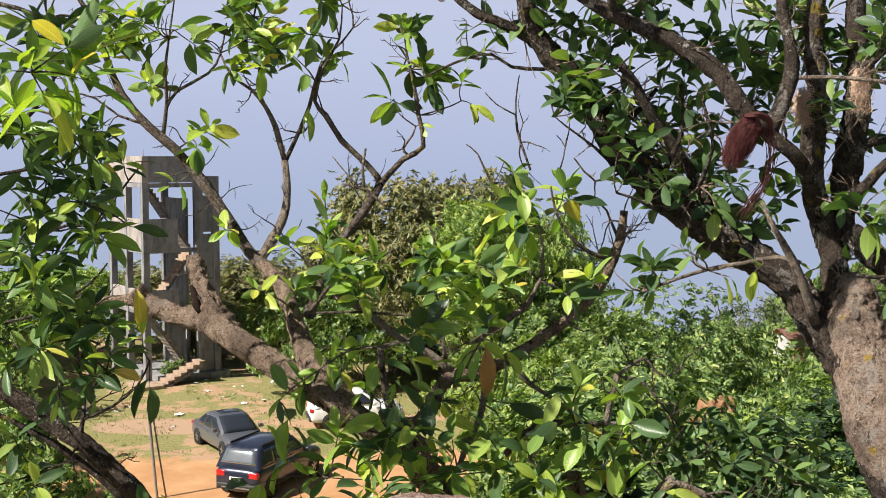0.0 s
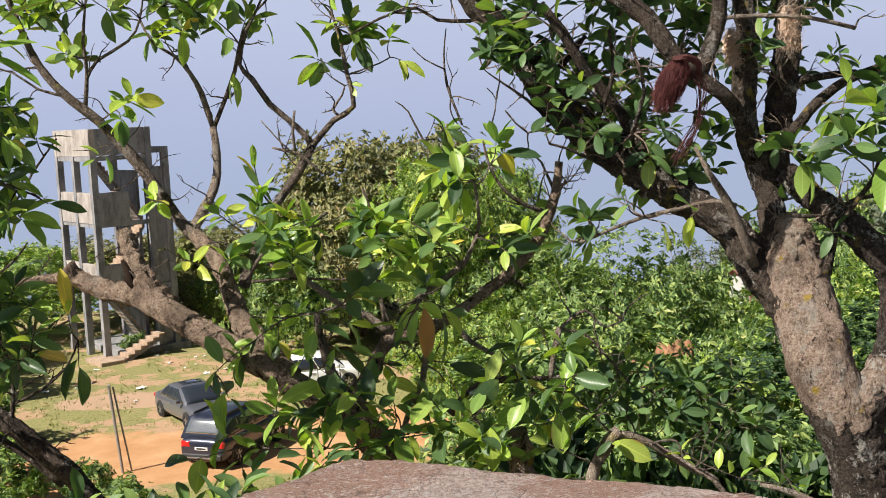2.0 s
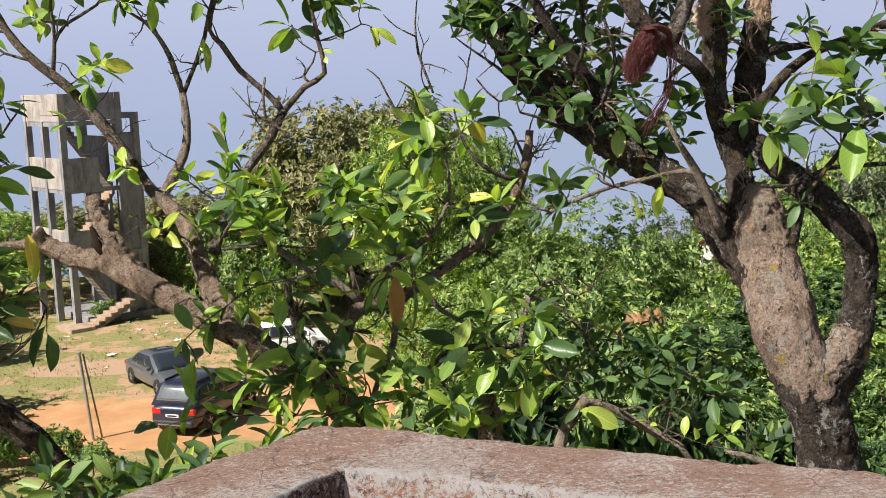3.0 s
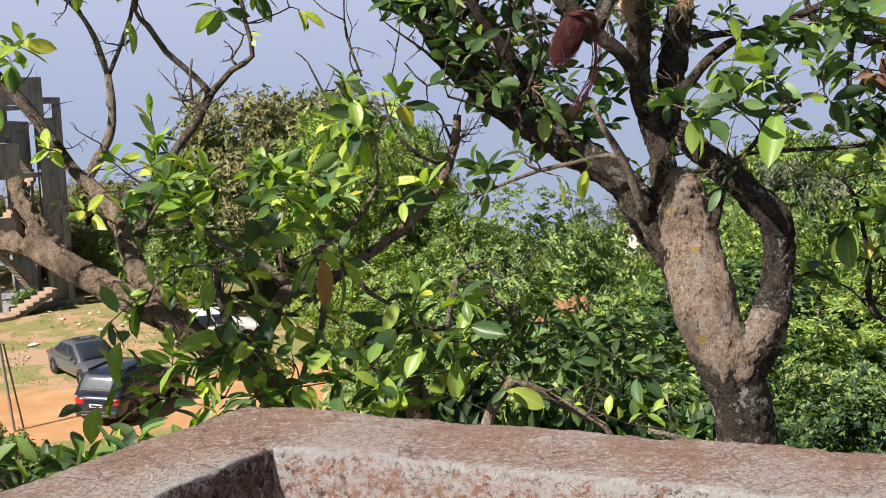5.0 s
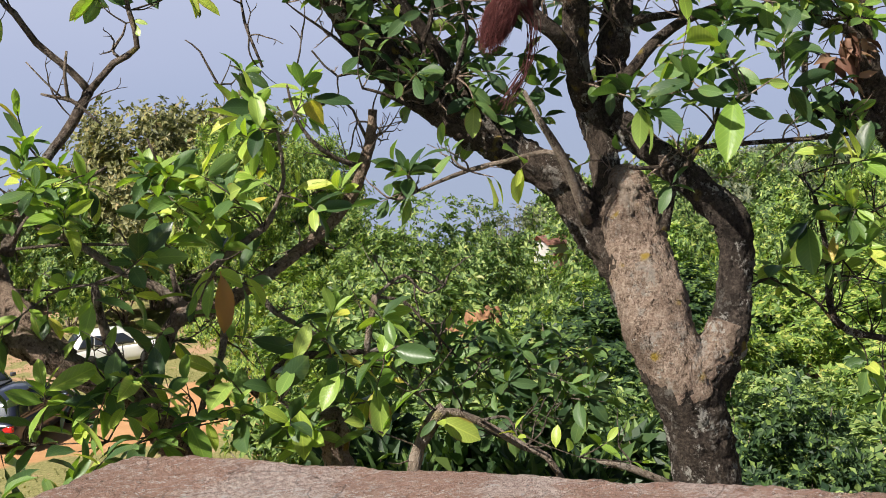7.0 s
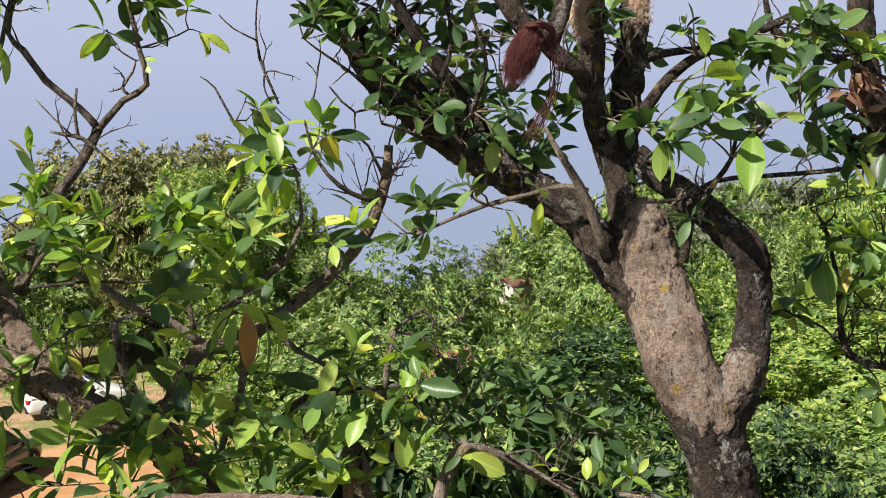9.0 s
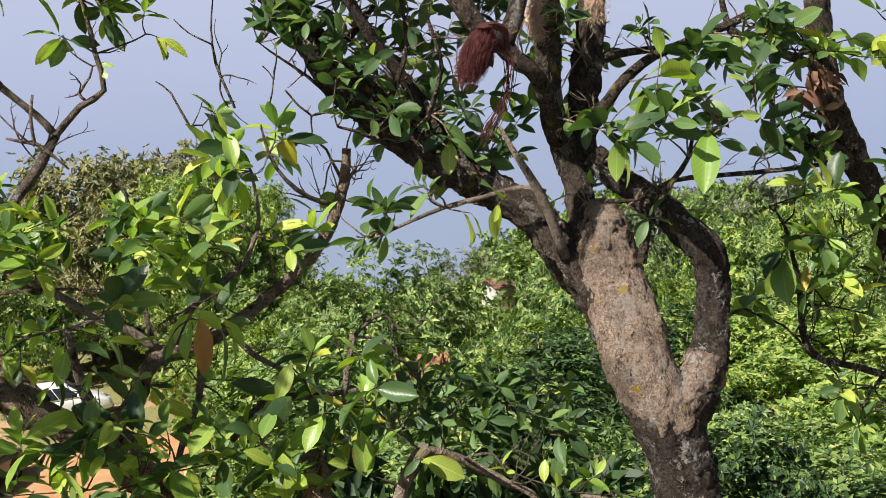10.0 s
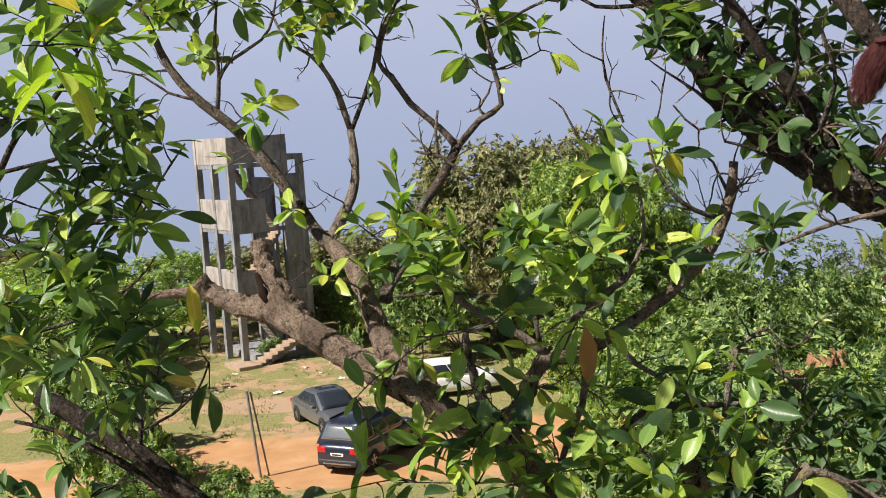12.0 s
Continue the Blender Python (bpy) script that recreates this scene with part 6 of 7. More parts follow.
            st.parent, st.location = fl, ((xa + xb) / 2, y0 + wdt / 2, z0 + dz * k)
    flight(0.55, 2.7, 6.85, 0.4, 10.2, 15, 1.0)
    flight(0.55, 0.5, 3.6, 2.75, 6.7, 14, 1.0)
    flight(0.55, 2.7, 0.35, 0.4, 3.5, 14, 1.0)
    flight(-1.3, 0.2, 0.02, 2.6, 1.15, 7, 1.1)
    part("plinth", wobble(boxed(0.6, -0.35, -0.3, bx + 0.6, dy + 0.4, 0.34, bevel=0.03), 0.015, 0.8), CONCRETE, tw)
    part("plinth", wobble(boxed(-1.0, -1.6, -0.3, 0.25, 0.5, 0.2, bevel=0.04), 0.02, 0.8), STEP, tw, "worn sunlit landing block")
    for x in (0.0, fx):
        bm = tube(bmesh.new(), [Vector((x, 0.0, top, 0.012)), Vector((x + 0.02, 0.01, top + 0.35, 0.012))], 6, 0)
        part("rebar", bm, RUST, tw)


build_tower()


# ---- parked cars ----
def face_pt(q, u, v):
    return q[0].lerp(q[1], u).lerp(q[3].lerp(q[2], u), v)


def build_car(label, at, turn, paint_, length, width, height, kind):
    car = thing("car", label, "car", at, turn, "cars parked in the yard")
    hl, hw = length / 2, width / 2
    belt = height * (0.60 if kind == "suv" else 0.62)
    # lower body lofted along its length: x, underside, upper edge, half width
    nose = 0.66 if kind == "suv" else 0.55
    st = [(-hl, 0.42, belt * 0.72, hw * 0.80), (-hl + 0.05, 0.30, belt * 0.93, hw * 0.90), (-hl + 0.30, 0.24, belt * 0.985, hw * 0.97), (-hl * 0.5, 0.22, belt, hw),
          (0.0, 0.21, belt * 0.99, hw), (hl * 0.32, 0.22, belt * 0.98, hw), (hl * 0.62, 0.24, belt * 0.95, hw * 0.98), (hl - 0.35, 0.26, belt * (0.90 if kind == "suv" else 0.84), hw * 0.95), (hl - 0.07, 0.30, belt * nose / 0.66 * 0.80, hw * 0.86), (hl, 0.40, belt * nose, hw * 0.74)]
    bm = bmesh.new()
    rings = []
    for x, z0, z1, w in st:
        ring = []
        for yy, zz in ((-0.75, 0), (-0.96, 0.10), (-1.0, 0.45), (-0.985, 0.72), (-0.93, 0.92), (-0.80, 1.0), (0, 1.025), (0.80, 1.0), (0.93, 0.92), (0.985, 0.72), (1.0, 0.45), (0.96, 0.10), (0.75, 0)):
            ring.append(bm.verts.new((x, yy * w, z0 + (z1 - z0) * zz)))
        rings.append(ring)
    n = len(rings[0])
    for a, b in zip(rings, rings[1:]):
        for k in range(n):
            bm.faces.new((a[k], b[k], b[(k + 1) % n], a[(k + 1) % n]))
    bm.faces.new(rings[0])
    bm.faces.new(rings[-1][::-1])
    bmesh.ops.recalc_face_normals(bm, faces=bm.faces)
    bmesh.ops.subdivide_edges(bm, edges=bm.edges[:], cuts=1, smooth=0.6, use_grid_fill=True)
    part("body", bm, paint_, car, "", True)
    # cabin: four slanted sides and a roof, each gently domed
    rear_b, rear_t = {"suv": (-hl + 0.10, -hl + 0.45), "sedan": (-hl + 0.50, -hl + 1.45), "hatch": (-hl + 0.15, -hl + 0.60)}[kind]
    front_b, front_t = {"suv": (hl - 1.15, hl - 1.95), "sedan": (hl - 1.05, hl - 2.05), "hatch": (hl - 1.00, hl - 1.80)}[kind]
    wb, wr, zb, zt = hw * 0.95, hw * 0.74, belt - 0.04, height - 0.05
    lo = [Vector(v) for v in ((rear_b, -wb, zb), (front_b, -wb * 0.94, zb), (front_b, wb * 0.94, zb), (rear_b, wb, zb))]
    hi = [Vector(v) for v in ((rear_t, -wr, zt), (front_t, -wr * 0.97, zt), (front_t, wr * 0.97, zt), (rear_t, wr, zt))]
    mid = Vector(((rear_t + front_t) / 2, 0, zb))

    def domed(q, u, v, dome, off=0.0):
        nr = (q[1] - q[0]).cross(q[3] - q[0]).normalized()
        if nr.dot(q[0] + q[2] - mid * 2) < 0:
            nr = -nr
        return face_pt(q, u, v) + nr * (dome * (1 - (2 * u - 1) ** 4) * (1 - (2 * v - 1) ** 4) + off)

    quads = [((lo[k], lo[(k + 1) % 4], hi[(k + 1) % 4], hi[k]), (0.05, 0.09, 0.05, 0.07)[k]) for k in range(4)] + [(tuple(hi), 0.055)]
    bm = bmesh.new()
    for q, dome in quads:
        g = [[bm.verts.new(domed(q, i / 12, j / 8, dome)) for i in range(13)] for j in range(9)]
        for r0, r1 in zip(g, g[1:]):
            for i in range(12):
                bm.faces.new((r0[i], r0[i + 1], r1[i + 1], r1[i]))
    bmesh.ops.remove_doubles(bm, verts=bm.verts, dist=0.001)
    bmesh.ops.recalc_face_normals(bm, faces=bm.faces)
    part("cabin", bm, paint_, car, "", True)

    def pane(k, u0, u1, v0, v1, name="window", mt=GLASS_DARK, slant=(0.0, 0.0)):
        q, dome = quads[k]
        b_ = bmesh.new()
        skins = []
        for off in (0.012, -0.02):
            g = []
            for j in range(7):
                f = j / 6
                ua, ub = u0 + slant[0] * f, u1 - slant[1] * f
                g.append([b_.verts.new(domed(q, ua + (ub - ua) * i / 8, v0 + (v1 - v0) * f, dome, off)) for i in range(9)])
            skins.append(g)
        for n_, g in enumerate(skins):
            for r0, r1 in zip(g, g[1:]):
                for i in range(8):
                    b_.faces.new((r0[i], r0[i + 1], r1[i + 1], r1[i]))
        o, n_ = skins
        for i in range(8):
            b_.faces.new((o[0][i], o[0][i + 1], n_[0][i + 1], n_[0][i]))
            b_.faces.new((o[6][i], o[6][i + 1], n_[6][i + 1], n_[6][i]))
        for j in range(6):
            b_.faces.new((o[j][0], o[j + 1][0], n_[j + 1][0], n_[j][0]))
            b_.faces.new((o[j][8], o[j + 1][8], n_[j + 1][8], n_[j][8]))
        bmesh.ops.recalc_face_normals(b_, faces=b_.faces)
        return part(name, b_, mt, car, "", True)

    for k, cuts in ((0, (0.07, 0.30, 0.62, 0.94)), (2, (0.06, 0.38, 0.70, 0.93))):
        for a, b in zip(cuts, cuts[1:]):
            pane(k, a + 0.010, b - 0.010, 0.10, 0.87)
    pane(1, 0.05, 0.95, 0.05, 0.93, "windscreen")
    pane(3, 0.08, 0.92, 0.22 if kind == "suv" else 0.10, 0.90, "rear_window", GLASS_REAR if kind == "suv" else GLASS_DARK)
    if kind == "sedan":
        pane(4, 0.30, 0.86, 0.18, 0.82, "sunroof")
    # wheels
    r = 0.35 if kind == "suv" else 0.31
    tyre = bmesh.new()
    prof = [(0.10, 0.60), (0.105, 0.92), (0.085, 1.0), (-0.085, 1.0), (-0.105, 0.92), (-0.10, 0.60)]
    seg = 24
    rows = [[tyre.verts.new((r * p * math.cos(2 * math.pi * k / seg), y, r * p * math.sin(2 * math.pi * k / seg))) for y, p in prof] for k in range(seg)]
    for k in range(seg):
        a, b = rows[k], rows[(k + 1) % seg]
        for j in range(5):
            tyre.faces.new((a[j], a[j + 1], b[j + 1], b[j]))
    tyre_me = mesh_of(tyre, "tyre", RUBBER, True)
    rim = bmesh.new()
    bmesh.ops.create_cone(rim, cap_ends=True, segments=20, radius1=r * 0.62, radius2=r * 0.62, depth=0.14, matrix=Matrix.Rotation(radians(90), 4, "X"))
    for k in range(5):
        box(rim, -0.03, -0.09, 0.02, 0.03, 0.09, r * 0.58, 0.0, Matrix.Rotation(2 * math.pi * k / 5, 4, "Y"))
    rim_me = mesh_of(rim, "rim", RIM)
    for x in (-hl + 0.85, hl - 0.88):
        for y in (-hw + 0.10, hw - 0.10):
            arch = bmesh.new()
            bmesh.ops.create_cone(arch, cap_ends=True, segments=22, radius1=r * 1.16, radius2=r * 1.16, depth=0.235, matrix=Matrix.Rotation(radians(90), 4, "X"))
            w_ = part("wheel", arch, TRIM, car, "black wheel arch with its wheel")
            w_.location = (x, y, r)
            for nm, me in (("tyre", tyre_me), ("rim", rim_me)):
                o = new(nm, me)
                o.parent, o.location = w_, (0, 0.035 if y > 0 else -0.035, 0)
    # lamps, bumpers, plates, mirrors
    for s in (-1, 1):
        hx = hl - 0.20
        part("headlight", boxed(hx - 0.22, s * hw * 0.62 - 0.17, belt * 0.66, hx + 0.14, s * hw * 0.62 + 0.17, belt * 0.80, bevel=0.05), CLEAR_LAMP, car, "clear glass headlight", True)
        th = (0.70, 0.90) if kind == "suv" else (0.74, 0.90)
        part("tail_light", boxed(-hl - 0.005, s * hw * 0.70 - 0.20, belt * th[0], -hl + 0.16, s * hw * 0.70 + 0.15, belt * th[1], bevel=0.03), RED_LAMP, car, "red tail light", True)
        part("mirror", boxed(front_b - 0.45, s * (hw + 0.10) - 0.10, belt + 0.02, front_b - 0.30, s * (hw + 0.10) + 0.10, belt + 0.16, bevel=0.04), paint_, car, "", True)
        part("door_handle", boxed(-0.45, s * hw - 0.02, belt * 0.82, -0.25, s * hw + 0.02, belt * 0.85, bevel=0.008), RIM, car)
        if kind == "suv":
            part("roof_rail", boxed(rear_t + 0.2, s * wr * 0.92 - 0.02, height - 0.03, front_t - 0.1, s * wr * 0.92 + 0.02, height + 0.04, bevel=0.012), TRIM, car)
    part("bumper", boxed(-hl - 0.05, -hw * 0.84, 0.30, -hl + 0.25, hw * 0.84, 0.52, bevel=0.05), TRIM, car, "", True)
    part("bumper", boxed(-hl - 0.065, -hw * 0.6, 0.36, -hl, hw * 0.6, 0.41, bevel=0.01), RIM, car, "silver bumper strip")
    part("bumper", boxed(hl - 0.22, -hw * 0.78, 0.27, hl + 0.03, hw * 0.78, 0.45, bevel=0.05), TRIM, car, "", True)
    part("grille", boxed(hl - 0.12, -hw * 0.38, belt * 0.58, hl + 0.015, hw * 0.38, belt * 0.70, bevel=0.02), TRIM, car)
    back = part("number_plate", boxed(-hl - 0.03, -0.25, belt * 0.62, -hl + 0.08, 0.25, belt * 0.72, bevel=0.006), PLATE, car, "plain pale number plate")
    front = part("number_plate", boxed(hl + 0.0, -0.25, 0.40, hl + 0.045, 0.25, 0.51, bevel=0.006), PLATE, car, "plain pale number plate")
    part("plate_bar", boxed(-hl - 0.034, -0.18, belt * 0.645, -hl - 0.025, 0.18, belt * 0.695), TRIM, back, "dark bar across the plate")
    part("plate_bar", boxed(hl + 0.04, -0.18, 0.425, hl + 0.049, 0.18, 0.485), TRIM, front, "dark bar across the plate")
    return car


build_car("dark grey sedan parked on the dry grass", (-8.55, 45.75, YARD + 0.02), -58.0, GREY_PAINT, 4.45, 1.74, 1.46, "sedan")
build_car("dark blue black sport utility car on the dirt road", (-6.2, 40.9, YARD + 0.02), 67.0, BLACK_PAINT, 4.6, 1.84, 1.74, "suv")
build_car("white hatchback parked beyond the dirt road", (-3.9, 50.2, YARD + 0.02), 14.0, WHITE_PAINT, 4.1, 1.72, 1.52, "hatch")


# ---- leaning steel posts ----
def build_posts():
    for k, (x, y, tx, ty, h, r) in enumerate(((-9.83, 39.0, -0.25, 0.0, 3.0, 0.05), (-9.55, 39.15, -0.42, -0.05, 2.9, 0.03))):
        ob = thing("post", ("thick" if k == 0 else "thin") + " weathered steel post leaning over the dirt", "post", (x, y, YARD), 0, "leaning posts")
        line = [Vector((tx * f, ty * f, h * f - 0.2 * (1 - f), r)) for f in (0, 0.25, 0.5, 0.75, 1.0)]
        part("shaft", tube(bmesh.new(), line, 10, 0.04, k), RUST, ob)
        part("cap", boxed(tx - r * 1.3, ty - r * 1.3, h, tx + r * 1.3, ty + r * 1.3, h + 0.05, bevel=0.01), RUST, ob)


build_posts()


# ---- a small hut among the far bushes, a bare soil bank, litter on the grass ----
def build_hut():
    hut = thing("hut", "small white hut with a faded red roof among bushes", "hut", (12.75, 42.5, -6.05), 18.0)
    part("wall", wobble(boxed(-0.42, -0.5, -1.4, 0.42, 0.5, 1.9, bevel=0.03), 0.02, 1.0), TIN, hut)
    bm = bmesh.new()
    a = [bm.verts.new(v) for v in ((-0.6, -0.7, 1.88), (0.6, -0.7, 1.85), (0.6, 0, 2.12), (-0.6, 0, 2.16), (-0.6, 0.7, 1.85), (0.6, 0.7, 1.85))]
    bm.faces.new((a[0], a[1], a[2], a[3]))
    bm.faces.new((a[3], a[2], a[5], a[4]))
    bmesh.ops.solidify(bm, geom=list(bm.faces), thickness=0.07)
    part("roof", bm, TILE_RED, hut)
    part("door", boxed(-0.22, -0.54, 0.0, 0.22, -0.48, 1.5, bevel=0.01), TILE_RED, hut)


build_hut()


def soil_bank(x, y, z, sx, sy, sz, seed):
    bm = bmesh.new()
    bmesh.ops.create_icosphere(bm, subdivisions=4, radius=1.0)
    for v in bm.verts:
        v.co += v.co * (0.45 * noise.noise(v.co * 1.6 + Vector((seed, 0, 0))) + 0.25 * noise.noise(v.co * 4) + 0.12 * noise.noise(v.co * 9))
        v.co.z = min(v.co.z, 0.55 + 0.12 * noise.noise(v.co * 3.0))
        v.co = Vector((v.co.x * sx, v.co.y * sy, v.co.z * sz))
    ob = new("soil_bank", mesh_of(bm, "soil_bank", SOIL, True))
    ob.location = (x, y, z)
    tagged(ob, "eroded bank of bare orange soil between bushes", "soil", "soil banks")


soil_bank(6.25, 26.2, -4.35, 0.42, 0.5, 2.0, 3)
soil_bank(5.5, 26.4, -4.75, 0.36, 0.5, 2.0, 9)
soil_bank(0.9, 14.5, -4.1, 1.4, 1.2, 1.9, 14)


def build_litter():
    r = random.Random(5)
    for k in range(26):
        x, y = r.uniform(-17, -8.5), r.uniform(49, 60)
        bm = bmesh.new()
        bmesh.ops.create_grid(bm, x_segments=3, y_segments=3, size=r.uniform(0.06, 0.17))
        for v in bm.verts:
            v.co.z += r.uniform(0.0, 0.08)
        bmesh.ops.solidify(bm, geom=list(bm.faces), thickness=0.008)
        ob = new("litter", mesh_of(bm, "litter", LITTER))
        ob.location, ob.rotation_euler = (x, y, ground_z(x, y) + 0.01), (0, 0, r.uniform(0, 6))
        tagged(ob, "crumpled scrap of pale litter on the grass", "litter", "scraps of litter")


build_litter()

# ---- bushes and far trees: lumpy crowns of small folded leaves on stems ----
def leaf_cloud(name, seed, n, clumps, leaf, mat_, flat=0.75, low=-0.25, ragged=0.35, fine=False):
    """n small leaves in clumps over a lumpy dome of radius about 1."""
    g = np.random.default_rng(seed)
    d = g.normal(size=(clumps * 3, 3))
    d /= np.linalg.norm(d, axis=1)[:, None]
    d = d[d[:, 2] > low][:clumps]
    rad = 0.62 + ragged * g.random(len(d)) ** 1.2
    cen = d * rad[:, None] * np.array((1, 1, flat))
    m = n // 7
    which = g.integers(0, len(d), m)
    spread = (0.045 + 0.085 * g.random(len(d)))[which][:, None]
    pos = cen[which] + g.normal(size=(m, 3)) * spread * np.array((1.15, 1.15, 0.8))
    axis = d[which] * 0.8 + g.normal(size=(m, 3)) * 0.45 + np.array((0, 0, 0.2))
    axis /= np.linalg.norm(axis, axis=1)[:, None]
    u = np.cross(axis, g.normal(size=(m, 3)))
    u /= np.linalg.norm(u, axis=1)[:, None]
    w = np.cross(axis, u)
    # seven leaves in a whorl about each tip
    ang = (np.arange(7) * 0.9 + g.random((m, 1)) * 6.3 + g.normal(size=(m, 7)) * 0.2)[:, :, None]
    out = u[:, None] * np.cos(ang) + w[:, None] * np.sin(ang) + axis[:, None] * (0.15 + 0.5 * g.random((m, 7, 1)))
    n = m * 7
    out = out.reshape(n, 3)
    out /= np.linalg.norm(out, axis=1)[:, None]
    top = np.repeat(axis, 7, axis=0)
    side = np.cross(out, top)
    side /= np.linalg.norm(side, axis=1)[:, None] + 1e-9
    nrm = np.cross(side, out)
    pos = np.repeat(pos, 7, axis=0) + out * leaf * 0.12
    size = (leaf * (0.6 + 0.8 * g.random(n)))[:, None]
    base = pos
    tip = pos + out * size - nrm * size * 0.22
    lf = pos + out * size * 0.45 - side * size * 0.26 + nrm * size * 0.06
    rt = pos + out * size * 0.45 + side * size * 0.26 + nrm * size * 0.06
    if fine:
        v = np.stack([base + side * size * 0.05, rt, tip + (lf - rt) * 0.4], 1).reshape(-1, 3)
        faces = np.arange(n * 3).reshape(-1, 3)
    else:
        v = np.stack([base, rt, tip, lf], 1).reshape(-1, 3)
        k = np.arange(n)[:, None] * 4
        faces = np.concatenate([k + np.array([[0, 1, 2]]), k + np.array([[0, 2, 3]])], 0)
    me = bpy.data.meshes.new(name)
    me.from_pydata(v.tolist(), [], faces.tolist())
    me.materials.append(mat_)
    return me, cen


def build_bush(name, label, category, seed, n, clumps, leaf, mat_, flat=0.75, low=-0.25, ragged=0.35, trunk=0.05, height=1.0, stems=4, group="", fine=False):
    """A bush whose crown has radius 1 about a point at the given height over its foot."""
    ob = thing(name, label, category, (0, 0, 0), 0, group)
    me, cen = leaf_cloud("leaves", seed, n, clumps, leaf, mat_, flat, low, ragged, fine)
    me.transform(Matrix.Translation((0, 0, height)))
    part("leaves", me, None, ob)["kind"] = "stuff"
    r = random.Random(seed)
    for k in range(stems):
        c = cen[r.randrange(len(cen))]
        e = Vector((c[0] * 1.15, c[1] * 1.15, height + c[2] * 1.15))
        b = Vector((r.uniform(-0.08, 0.08), r.uniform(-0.08, 0.08), -0.15))
        pts = [(*b, trunk), (*(b.lerp(e, 0.35) + Vector((-e.x * 0.15, -e.y * 0.15, 0.05))), trunk * 0.7), (*b.lerp(e, 0.7), trunk * 0.45), (*e, trunk * 0.15)]
        part("stem", tube(bmesh.new(), spline(pts, 0.3), 5, 0.15, k), BARK if k % 3 == 0 else BARK_PALE, ob, "", True)
    return ob


def scaled(x, y, z, turn, s, sz):
    return pose(x, y, z, 0, 0, turn) @ Matrix.Diagonal((s, s, sz, 1))


def plant(ob, m):
    """A copy of a bush at the pose and scale m."""
    return copy_thing(ob, m @ Matrix.Diagonal((1 / ob.scale.x, 1 / ob.scale.y, 1 / ob.scale.z, 1)))


def crown_top(x, y):
    """The height to which the thicket's crowns reach."""
    k = x / y
    z = -0.75 - 0.075 * (y - 9)
    z += 2.6 * step01(0.26, 0.42, k) * step01(25, 50, y)
    z += 0.45 * step01(56, 66, y) * (1 - step01(0.22, 0.32, k))
    return z


def build_thicket():
    near = [build_bush("bush", "dense broad-leaved green bush on the slope", "bush", 101 + k, 14000, 60, 0.062, m_, 0.9, -0.6, 0.5, 0.022, 2.0, 18, "bushes on the slope")
            for k, m_ in enumerate((BUSH, BUSH_LIGHT, BUSH_DARK, BUSH_LIGHT))]
    mid = [build_bush("bush", "rounded leafy green bush farther down the slope", "bush", 151 + k, 9100, 48, 0.063, m_, 0.9, -0.4, 0.55, 0.02, 1.0, 14, "bushes down the slope")
           for k, m_ in enumerate((BUSH, BUSH_LIGHT, BUSH, BUSH_LIGHT))]
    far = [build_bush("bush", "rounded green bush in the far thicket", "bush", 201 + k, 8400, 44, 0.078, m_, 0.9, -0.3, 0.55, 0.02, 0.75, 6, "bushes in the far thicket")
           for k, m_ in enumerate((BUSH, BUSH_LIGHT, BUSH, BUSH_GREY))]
    # lighter and greyer leaf colours here stand in for haze over the yard
    dim = [build_bush("bush", "pale green bush behind the yard, haze in its colour", "bush", 301 + k, 7700, 44, 0.078, m_, 0.9, -0.3, 0.55, 0.02, 0.75, 6, "bushes behind the yard")
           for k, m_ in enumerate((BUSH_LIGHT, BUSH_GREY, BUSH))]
    used = set()
    r = random.Random(77)
    for y in (9.6, 11.4, 13.6, 16.4, 20.0, 24.0, 27.5, 31.5, 36.0, 41.0, 47.0, 53.0, 61.0, 67.0, 76.0):
        rad = 0.085 * y + 0.55 if y < 22 else 1.75 + 0.014 * y
        lo = 0.23 if y < 12 else 0.10 if y < 26 else 0.13 if y < 50 else -0.46 if y < 62 else 0.06
        x = lo * y + rad * 0.5
        while x < 0.74 * y:
            yy = y + r.uniform(-0.08, 0.08) * y
            rr = rad * r.uniform(0.75, 1.2)
            top = crown_top(x, yy) + r.uniform(-0.75, 0.35) * rr
            if y > 50 and x / yy < 0.10:
                top = -3.2 + r.uniform(-1.2, 0.5)
            if 4.6 < x * 24.3 / yy < 7.0 and 13 < yy < 26:
                top = min(top, 2.4 - 0.236 * yy)
            if 0.255 < x / yy < 0.335 and 17 < yy < 42:
                top = min(top, 2.4 - 0.188 * yy)
            if 0.10 < x / yy < 0.29 and yy > 38:
                top = min(top, 2.3 - 0.1467 * yy + r.uniform(-0.6, 0.3))
            g = ground_z(x, yy)
            sz = max(0.6, (top - g) / (3.1 if y < 22 else 2.1 if y < 38 else 1.85))
            if y > 22:
                rr = min(rr, 1.25 * sz)
            # keep the soil banks, the yard and the tower open
            blocked = (y > 50 and -20 < x < -8 and yy < 70) or (y > 50 and -9 < x < 1 and yy < 57)
            if not blocked:
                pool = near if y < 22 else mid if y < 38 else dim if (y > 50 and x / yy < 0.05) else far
                ob = r.choice(pool[1::2] if (13 < y < 45 and x / yy > 0.40 and r.random() < 0.4 and pool is not dim) else pool[2:3] if y < 10.5 else (pool[:2] if x / yy > 0.38 else pool[::2]) if y < 18 else pool[::2] if x / yy < 0.36 and r.random() < 0.8 else pool)
                m = scaled(x, yy, g, r.uniform(0, 360), rr, sz)
                if ob in used:
                    plant(ob, m)
                else:
                    ob.matrix_world = m
                    used.add(ob)
            x += rad * r.uniform(0.75, 1.05)
